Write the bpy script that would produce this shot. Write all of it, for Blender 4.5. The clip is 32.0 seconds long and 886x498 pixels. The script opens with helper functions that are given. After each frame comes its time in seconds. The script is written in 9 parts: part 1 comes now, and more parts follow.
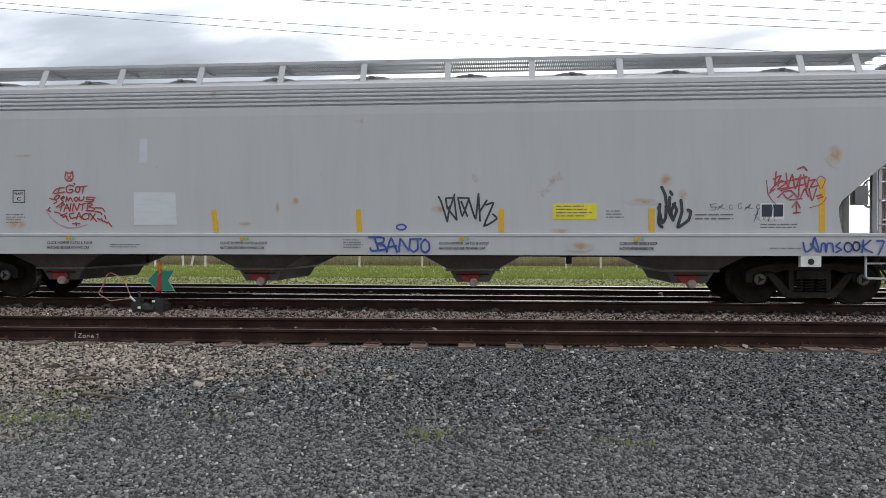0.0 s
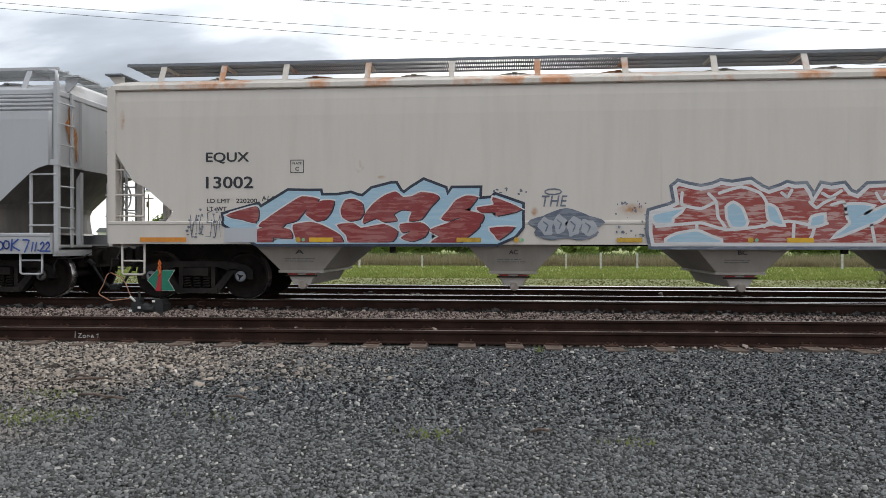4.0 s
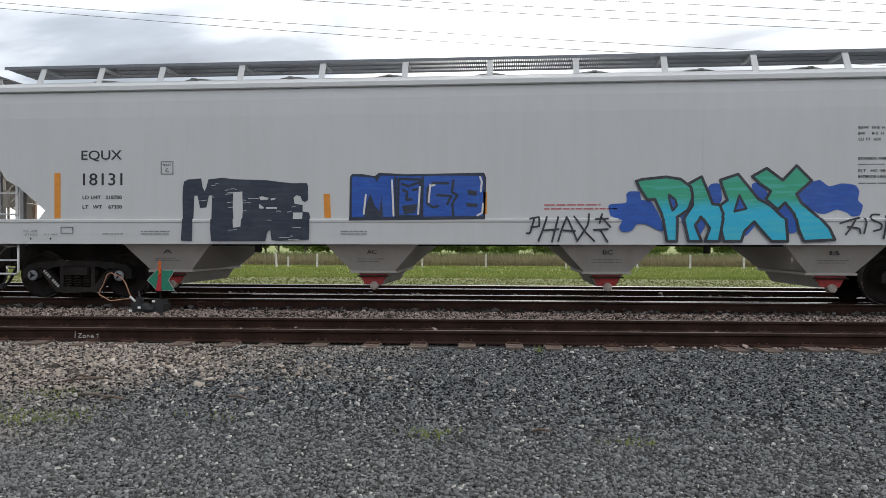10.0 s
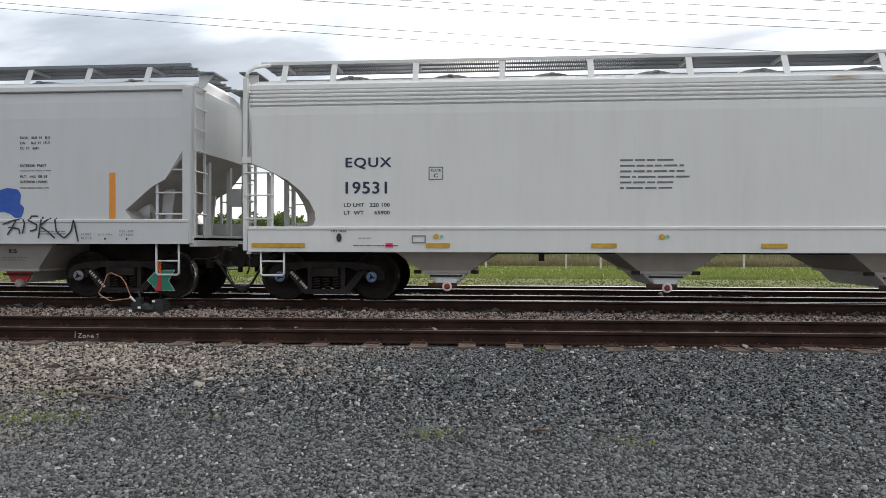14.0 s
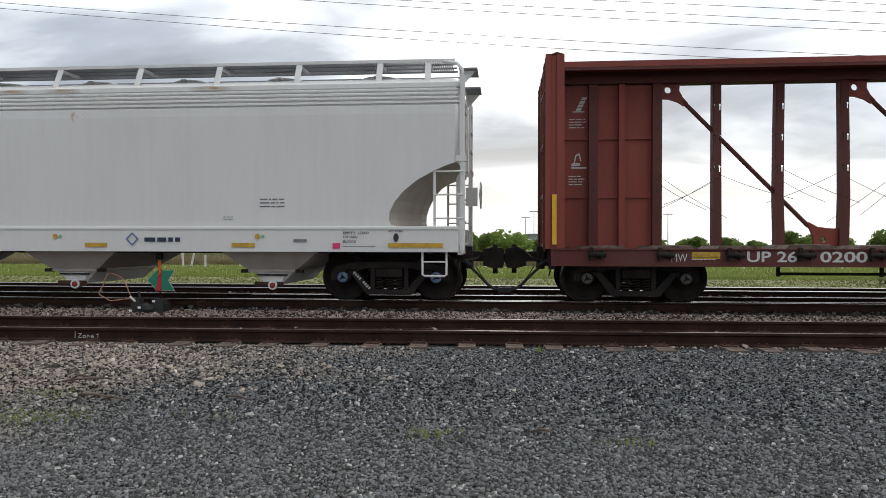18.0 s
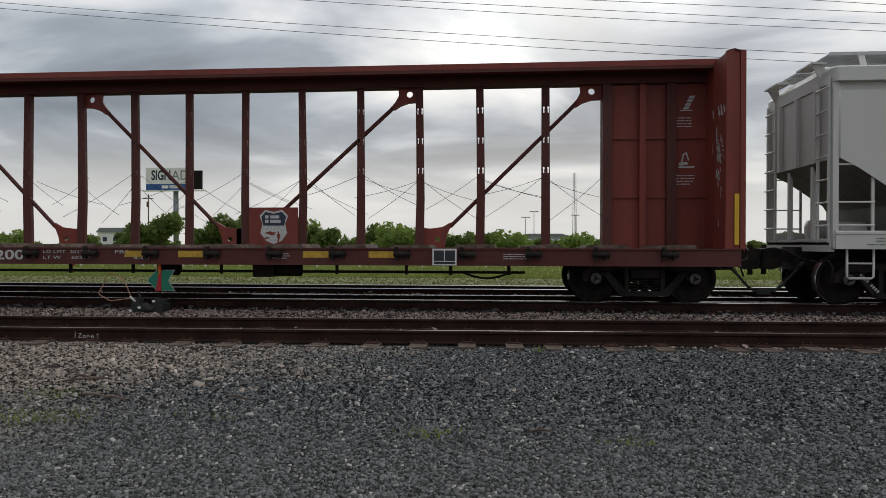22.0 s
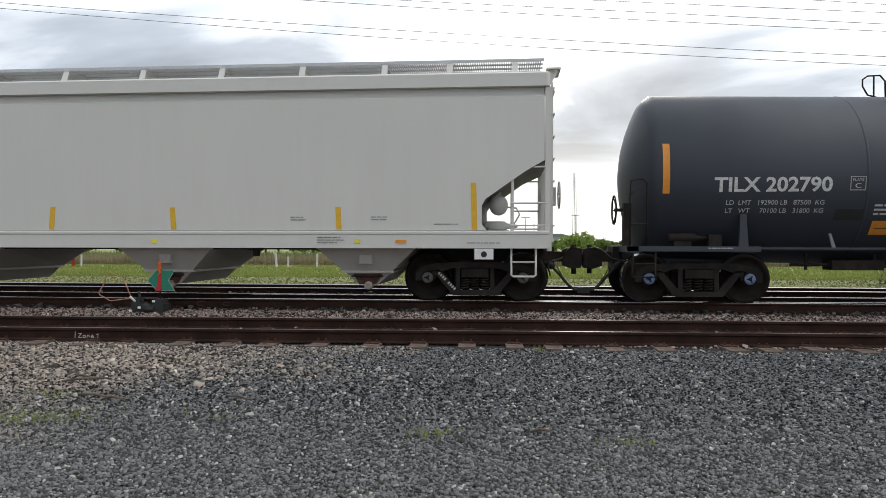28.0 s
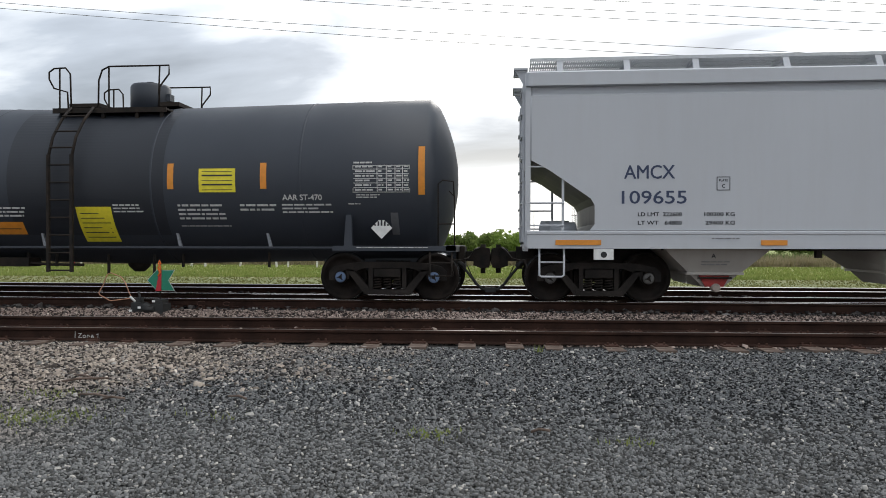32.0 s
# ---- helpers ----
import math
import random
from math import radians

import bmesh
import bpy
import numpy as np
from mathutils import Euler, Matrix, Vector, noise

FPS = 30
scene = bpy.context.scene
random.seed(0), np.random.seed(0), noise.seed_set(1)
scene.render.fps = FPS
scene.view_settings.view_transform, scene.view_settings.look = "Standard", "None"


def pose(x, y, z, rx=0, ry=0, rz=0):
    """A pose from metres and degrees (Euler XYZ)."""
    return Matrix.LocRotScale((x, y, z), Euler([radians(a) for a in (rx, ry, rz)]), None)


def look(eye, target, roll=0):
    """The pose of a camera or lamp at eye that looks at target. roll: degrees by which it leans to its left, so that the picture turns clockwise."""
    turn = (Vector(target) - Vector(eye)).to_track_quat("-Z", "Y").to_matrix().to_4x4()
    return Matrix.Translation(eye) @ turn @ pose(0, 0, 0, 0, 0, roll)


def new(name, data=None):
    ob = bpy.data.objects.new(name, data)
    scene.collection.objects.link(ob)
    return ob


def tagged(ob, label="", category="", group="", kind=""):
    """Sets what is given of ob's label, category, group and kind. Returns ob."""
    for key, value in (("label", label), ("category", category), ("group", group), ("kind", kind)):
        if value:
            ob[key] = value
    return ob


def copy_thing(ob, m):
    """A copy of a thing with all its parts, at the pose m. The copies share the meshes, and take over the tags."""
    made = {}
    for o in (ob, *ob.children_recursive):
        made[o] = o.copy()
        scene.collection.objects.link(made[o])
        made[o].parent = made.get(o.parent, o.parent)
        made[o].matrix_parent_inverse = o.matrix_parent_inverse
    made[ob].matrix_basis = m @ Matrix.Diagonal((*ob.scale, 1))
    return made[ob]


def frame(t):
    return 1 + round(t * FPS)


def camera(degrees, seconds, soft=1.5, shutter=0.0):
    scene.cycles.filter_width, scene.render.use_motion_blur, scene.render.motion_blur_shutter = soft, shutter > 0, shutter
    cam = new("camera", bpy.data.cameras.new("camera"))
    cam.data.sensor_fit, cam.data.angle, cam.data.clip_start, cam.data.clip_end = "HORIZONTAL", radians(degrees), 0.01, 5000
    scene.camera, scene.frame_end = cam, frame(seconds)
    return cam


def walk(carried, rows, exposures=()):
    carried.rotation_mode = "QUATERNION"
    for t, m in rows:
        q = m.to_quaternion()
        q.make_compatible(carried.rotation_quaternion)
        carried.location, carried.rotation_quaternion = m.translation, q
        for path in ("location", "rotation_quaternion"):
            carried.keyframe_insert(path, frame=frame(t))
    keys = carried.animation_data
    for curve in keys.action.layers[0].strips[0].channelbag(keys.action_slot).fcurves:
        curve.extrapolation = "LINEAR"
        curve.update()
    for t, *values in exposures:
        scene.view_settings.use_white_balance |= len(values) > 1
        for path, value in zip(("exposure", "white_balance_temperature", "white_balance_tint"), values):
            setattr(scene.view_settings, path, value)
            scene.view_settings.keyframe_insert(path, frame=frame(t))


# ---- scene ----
# ------------------------------------------------------------ camera
EYE = (0.0, 0.0, 1.382)
YAW, PITCH = radians(5.047), radians(-0.385)
AIM = (EYE[0] - 10 * math.sin(YAW) * math.cos(PITCH), EYE[1] + 10 * math.cos(YAW) * math.cos(PITCH), EYE[2] + 10 * math.sin(PITCH))
cam = camera(63.47, 32.0, 0.55)
walk(cam, [(0.0, look(EYE, AIM, 0.091)), (32.0, look(EYE, AIM, 0.091))],
     [(0.0, -0.03), (16.0, -0.03), (17.0, -0.02), (18.0, -0.22), (19.0, -0.46), (20.0, -0.62), (21.0, -0.88), (23.0, -0.75), (24.0, -0.38), (25.0, -0.05), (26.5, -0.04), (28.0, -0.06), (32.0, -0.04)])

# the train's track: distance of its centre line, height of its rail heads
TRACK_Y, RAIL_Z = 14.473, 0.30
NEAR_Y, NEAR_SLOPE, NEAR_Z = 10.552, 0.0335, 0.20
# metres that the train has rolled at 0, 2, 4 ... 32 s
ROLLED = (0.0, 7.76, 15.45, 23.07, 30.67, 38.26, 45.88, 53.51, 61.11, 68.77, 76.44, 84.17, 91.98, 99.77, 107.67, 115.77, 124.0)


def rolled(t):
    i = min(int(t // 2), 15)
    w = t / 2 - i
    slope = np.gradient(np.array(ROLLED))
    h = 2 * w ** 3 - 3 * w ** 2 + 1
    return h * ROLLED[i] + (w ** 3 - 2 * w ** 2 + w) * slope[i] + (1 - h) * ROLLED[i + 1] + (w ** 3 - w ** 2) * slope[i + 1]


# ------------------------------------------------------------ sky and sun
SUN_EL, SUN_AZ = radians(27), radians(4)  # azimuth from +y towards +x
SUN_DIR = Vector((math.sin(SUN_AZ) * math.cos(SUN_EL), math.cos(SUN_AZ) * math.cos(SUN_EL), math.sin(SUN_EL)))


CLOUD_SHIFT = (3.7, 1.2, 5.0)


def build_sky():
    world = bpy.data.worlds.new("sky")
    scene.world = world
    world.use_nodes = True
    nt = world.node_tree
    nt.nodes.clear()
    N, L = nt.nodes.new, nt.links.new
    out, bg = N("ShaderNodeOutputWorld"), N("ShaderNodeBackground")
    sky = N("ShaderNodeTexSky")
    sky.sky_type, sky.sun_disc = "NISHITA", False
    sky.sun_elevation, sky.sun_rotation = SUN_EL, SUN_AZ
    co = N("ShaderNodeTexCoord")
    # clouds lie on a flat layer: direction divided by its height
    sep = N("ShaderNodeSeparateXYZ")
    L(co.outputs["Generated"], sep.inputs[0])
    lift = N("ShaderNodeMath"); lift.operation = "MAXIMUM"; lift.inputs[1].default_value = 0.0
    L(sep.outputs[2], lift.inputs[0])
    add = N("ShaderNodeMath"); add.operation = "ADD"; add.inputs[1].default_value = 0.13
    L(lift.outputs[0], add.inputs[0])
    div = N("ShaderNodeVectorMath"); div.operation = "DIVIDE"
    comb = N("ShaderNodeCombineXYZ")
    for i in range(3):
        L(add.outputs[0], comb.inputs[i])
    L(co.outputs["Generated"], div.inputs[0]); L(comb.outputs[0], div.inputs[1])
    shift = N("ShaderNodeVectorMath"); shift.operation = "ADD"; shift.inputs[1].default_value = CLOUD_SHIFT
    L(div.outputs[0], shift.inputs[0])
    big = N("ShaderNodeTexNoise"); big.inputs["Scale"].default_value = 0.85; big.inputs["Detail"].default_value = 8; big.inputs["Roughness"].default_value = 0.50; big.inputs["Distortion"].default_value = 0.35
    L(shift.outputs[0], big.inputs["Vector"])
    # the cloud is thinner towards the veiled sun and to both sides of the view
    dot = N("ShaderNodeVectorMath"); dot.operation = "DOT_PRODUCT"; dot.inputs[1].default_value = SUN_DIR
    L(co.outputs["Generated"], dot.inputs[0])
    thin = N("ShaderNodeMapRange"); thin.interpolation_type = "SMOOTHSTEP"
    for key, v in (("From Min", 0.955), ("From Max", 1.0), ("To Min", -0.025), ("To Max", 0.12)):
        thin.inputs[key].default_value = v
    L(dot.outputs["Value"], thin.inputs[0])
    both = N("ShaderNodeMath"); both.operation = "MULTIPLY_ADD"; both.inputs[1].default_value = 0.20; both.inputs[2].default_value = 0.14
    near = N("ShaderNodeClamp"); near.inputs["Min"].default_value, near.inputs["Max"].default_value = -0.42, 0.42
    L(sep.outputs[0], near.inputs[0]); L(near.outputs[0], both.inputs[0])
    aside_ = N("ShaderNodeMath"); aside_.operation = "MULTIPLY_ADD"
    L(near.outputs[0], aside_.inputs[0]); L(both.outputs[0], aside_.inputs[1]); L(thin.outputs[0], aside_.inputs[2])
    cover = N("ShaderNodeMath"); cover.operation = "ADD"
    L(big.outputs[0], cover.inputs[0]); L(aside_.outputs[0], cover.inputs[1])
    ramp = N("ShaderNodeValToRGB")
    ramp.color_ramp.elements[0].position, ramp.color_ramp.elements[0].color = 0.36, (0.225, 0.247, 0.277, 1)
    ramp.color_ramp.elements[1].position, ramp.color_ramp.elements[1].color = 0.64, (0.95, 0.94, 0.915, 1)
    e = ramp.color_ramp.elements.new(0.47); e.color = (0.345, 0.378, 0.424, 1)
    e = ramp.color_ramp.elements.new(0.54); e.color = (0.575, 0.605, 0.640, 1)
    L(cover.outputs[0], ramp.inputs[0])
    # veiled sun: thin cloud is brighter towards it
    glow = N("ShaderNodeMapRange"); glow.inputs["From Min"].default_value = 0.955; glow.inputs["From Max"].default_value = 1.0
    glow.inputs["To Min"].default_value = 0.0; glow.inputs["To Max"].default_value = 1.0; glow.interpolation_type = "SMOOTHSTEP"
    L(dot.outputs["Value"], glow.inputs[0])
    gl = N("ShaderNodeMix"); gl.data_type = "RGBA"; gl.blend_type = "ADD"; gl.inputs[0].default_value = 1.0
    scale = N("ShaderNodeMix"); scale.data_type = "RGBA"; scale.inputs[6].default_value = (0, 0, 0, 1); scale.inputs[7].default_value = (0.6, 0.59, 0.56, 1)
    L(glow.outputs[0], scale.inputs[0])
    L(ramp.outputs[0], gl.inputs[6]); L(scale.outputs[2], gl.inputs[7])
    # a little of the clear sky's own colour through the cloud
    dim = N("ShaderNodeVectorMath"); dim.operation = "SCALE"; dim.inputs["Scale"].default_value = 0.07
    L(sky.outputs[0], dim.inputs[0])
    mix = N("ShaderNodeMix"); mix.data_type = "RGBA"; mix.inputs[0].default_value = 0.88
    L(dim.outputs[0], mix.inputs[6]); L(gl.outputs[2], mix.inputs[7])
    # pale haze low over the horizon
    haze = N("ShaderNodeMapRange"); haze.interpolation_type = "SMOOTHSTEP"
    for key, v in (("From Min", 0.02), ("From Max", 0.165), ("To Min", 0.92), ("To Max", 0.0)):
        haze.inputs[key].default_value = v
    L(lift.outputs[0], haze.inputs[0])
    pale = N("ShaderNodeMix"); pale.data_type = "RGBA"; pale.inputs[7].default_value = (0.84, 0.83, 0.80, 1)
    L(haze.outputs[0], pale.inputs[0]); L(mix.outputs[2], pale.inputs[6])
    # an overcast sky is brighter overhead than at the horizon
    rise = N("ShaderNodeMath"); rise.operation = "MULTIPLY_ADD"; rise.inputs[1].default_value = 1.3; rise.inputs[2].default_value = 1.55
    L(lift.outputs[0], rise.inputs[0])
    over = N("ShaderNodeVectorMath"); over.operation = "SCALE"
    L(pale.outputs[2], over.inputs[0]); L(rise.outputs[0], over.inputs["Scale"])
    L(over.outputs[0], bg.inputs["Color"])
    bg.inputs["Strength"].default_value = 1.0
    L(bg.outputs[0], out.inputs[0])


build_sky()
lamp = bpy.data.lights.new("sun", "SUN")
lamp.energy, lamp.angle, lamp.color = 0.9, radians(14), (1.0, 0.96, 0.90)
new("sun", lamp).matrix_world = look(SUN_DIR * 60, (0, 0, 0))

# ------------------------------------------------------------ materials
def shader(name, base=(0.5, 0.5, 0.5), rough=0.6, metal=0.0):
    m = bpy.data.materials.new(name)
    m.use_nodes = True
    b = m.node_tree.nodes["Principled BSDF"]
    b.inputs["Base Color"].default_value = (*base, 1)
    b.inputs["Roughness"].default_value = rough
    b.inputs["Metallic"].default_value = metal
    return m, m.node_tree, b


def noise_node(nt, scale, detail=4, stretch=(1, 1, 1), rough=0.55, offset=(0, 0, 0)):
    co, mp, n = nt.nodes.new("ShaderNodeTexCoord"), nt.nodes.new("ShaderNodeMapping"), nt.nodes.new("ShaderNodeTexNoise")
    mp.inputs["Scale"].default_value = stretch
    mp.inputs["Location"].default_value = offset
    n.inputs["Scale"].default_value, n.inputs["Detail"].default_value, n.inputs["Roughness"].default_value = scale, detail, rough
    nt.links.new(co.outputs["Object"], mp.inputs[0])
    nt.links.new(mp.outputs[0], n.inputs["Vector"])
    return n.outputs[0]


def ranged(nt, value, a, b, lo=0.0, hi=1.0):
    r = nt.nodes.new("ShaderNodeMapRange")
    for key, v in (("From Min", a), ("From Max", b), ("To Min", lo), ("To Max", hi)):
        r.inputs[key].default_value = v
    nt.links.new(value, r.inputs[0])
    return r.outputs[0]


def blend(nt, fac, a, b, how="MIX"):
    m = nt.nodes.new("ShaderNodeMix")
    m.data_type, m.blend_type = "RGBA", how
    for socket, v in ((0, fac), (6, a), (7, b)):
        if hasattr(v, "is_linked"):
            nt.links.new(v, m.inputs[socket])
        elif socket == 0:
            m.inputs[0].default_value = v
        else:
            m.inputs[socket].default_value = (*v, 1)
    return m.outputs[2]


def bump(nt, b, height, strength=0.3, distance=0.01):
    n = nt.nodes.new("ShaderNodeBump")
    n.inputs["Strength"].default_value, n.inputs["Distance"].default_value = strength, distance
    nt.links.new(height, n.inputs["Height"])
    nt.links.new(n.outputs[0], b.inputs["Normal"])


def paint(name, rgb, dirt=0.35, rust=0.0, rough=0.5, seed=0.0, streak=(0.30, 0.26, 0.22), rusty=(0.30, 0.12, 0.045)):
    """Weathered wagon paint: rain streaks, dust and a little rust."""
    m, nt, b = shader(name, rgb, rough)
    off = (seed * 7.3, seed, seed * 3.1)
    long = noise_node(nt, 3.0, 5, (1.6, 1.6, 0.16), 0.6, off)
    soft = noise_node(nt, 0.55, 4, (1, 1, 1), 0.5, off)
    fine = noise_node(nt, 26, 3, (1, 1, 0.6), 0.6, off)
    c = blend(nt, ranged(nt, long, 0.42, 0.78, 0, dirt), rgb, streak)
    c = blend(nt, ranged(nt, soft, 0.35, 0.7, 0, 0.22), c, tuple(v * 0.86 for v in rgb))
    c = blend(nt, ranged(nt, fine, 0.55, 0.8, 0, dirt * 0.35), c, streak)
    if rust:
        spots = noise_node(nt, 1.3, 7, (1, 1, 0.7), 0.62, (seed * 2 + 5, 1, seed))
        c = blend(nt, ranged(nt, spots, 0.72 - rust * 0.12, 0.80 - rust * 0.1, 0, 0.85), c, rusty)
    nt.links.new(c, b.inputs["Base Color"])
    nt.links.new(ranged(nt, soft, 0.3, 0.7, rough - 0.07, rough + 0.12), b.inputs["Roughness"])
    bump(nt, b, soft, 0.25, 0.03)
    return m


def rusted(name, rgb, rgb2, rough=0.8, scale=2.5, metal=0.0):
    m, nt, b = shader(name, rgb, rough, metal)
    a, f = noise_node(nt, scale, 6), noise_node(nt, scale * 11, 4)
    b.inputs["Specular IOR Level"].default_value = 0.15
    c = blend(nt, ranged(nt, a, 0.35, 0.65), rgb, rgb2)
    c = blend(nt, ranged(nt, f, 0.5, 0.75, 0, 0.5), c, tuple(v * 0.6 for v in rgb))
    nt.links.new(c, b.inputs["Base Color"])
    bump(nt, b, f, 0.3, 0.008)
    return m


def plain(name, rgb, rough=0.6, metal=0.0, vary=0.15, scale=12):
    m, nt, b = shader(name, rgb, rough, metal)
    a = noise_node(nt, scale, 4)
    nt.links.new(blend(nt, ranged(nt, a, 0.35, 0.7), rgb, tuple(v * (1 - vary) for v in rgb)), b.inputs["Base Color"])
    return m


def spray(name, rgb, other=None, fade=0.25, streak=0.5):
    """Spray paint: uneven cover, hatched strokes of a second colour."""
    m, nt, b = shader(name, rgb, 0.45)
    other = other or tuple(v * 0.7 for v in rgb)
    strokes = noise_node(nt, 5.0, 4, (0.5, 1, 3.4), 0.6)
    cover = noise_node(nt, 2.2, 5)
    c = blend(nt, ranged(nt, strokes, 0.5, 0.56, 0, streak), rgb, other)
    c = blend(nt, ranged(nt, cover, 0.45, 0.75, 0, fade), c, (0.5, 0.5, 0.5))
    nt.links.new(c, b.inputs["Base Color"])
    return m


def stain(name, rgb, under):
    """A rust stain that thins out into the paint around it."""
    m, nt, b = shader(name, rgb, 0.6)
    co, sep = nt.nodes.new("ShaderNodeTexCoord"), nt.nodes.new("ShaderNodeSeparateXYZ")
    nt.links.new(co.outputs["Generated"], sep.inputs[0])
    comb = nt.nodes.new("ShaderNodeCombineXYZ")
    nt.links.new(sep.outputs[0], comb.inputs[0]); nt.links.new(sep.outputs[2], comb.inputs[1])
    far = nt.nodes.new("ShaderNodeVectorMath"); far.operation = "DISTANCE"; far.inputs[1].default_value = (0.5, 0.5, 0)
    nt.links.new(comb.outputs[0], far.inputs[0])
    edge = ranged(nt, far.outputs["Value"], 0.12, 0.44, 1.0, 0.0)
    grain = ranged(nt, noise_node(nt, 7, 5), 0.35, 0.65, 0.2, 1.0)
    mul = nt.nodes.new("ShaderNodeMath"); mul.operation = "MULTIPLY"
    nt.links.new(edge, mul.inputs[0]); nt.links.new(grain, mul.inputs[1])
    nt.links.new(blend(nt, ranged(nt, mul.outputs[0], 0.0, 0.8, 0.0, 0.85), under, rgb), b.inputs["Base Color"])
    return m


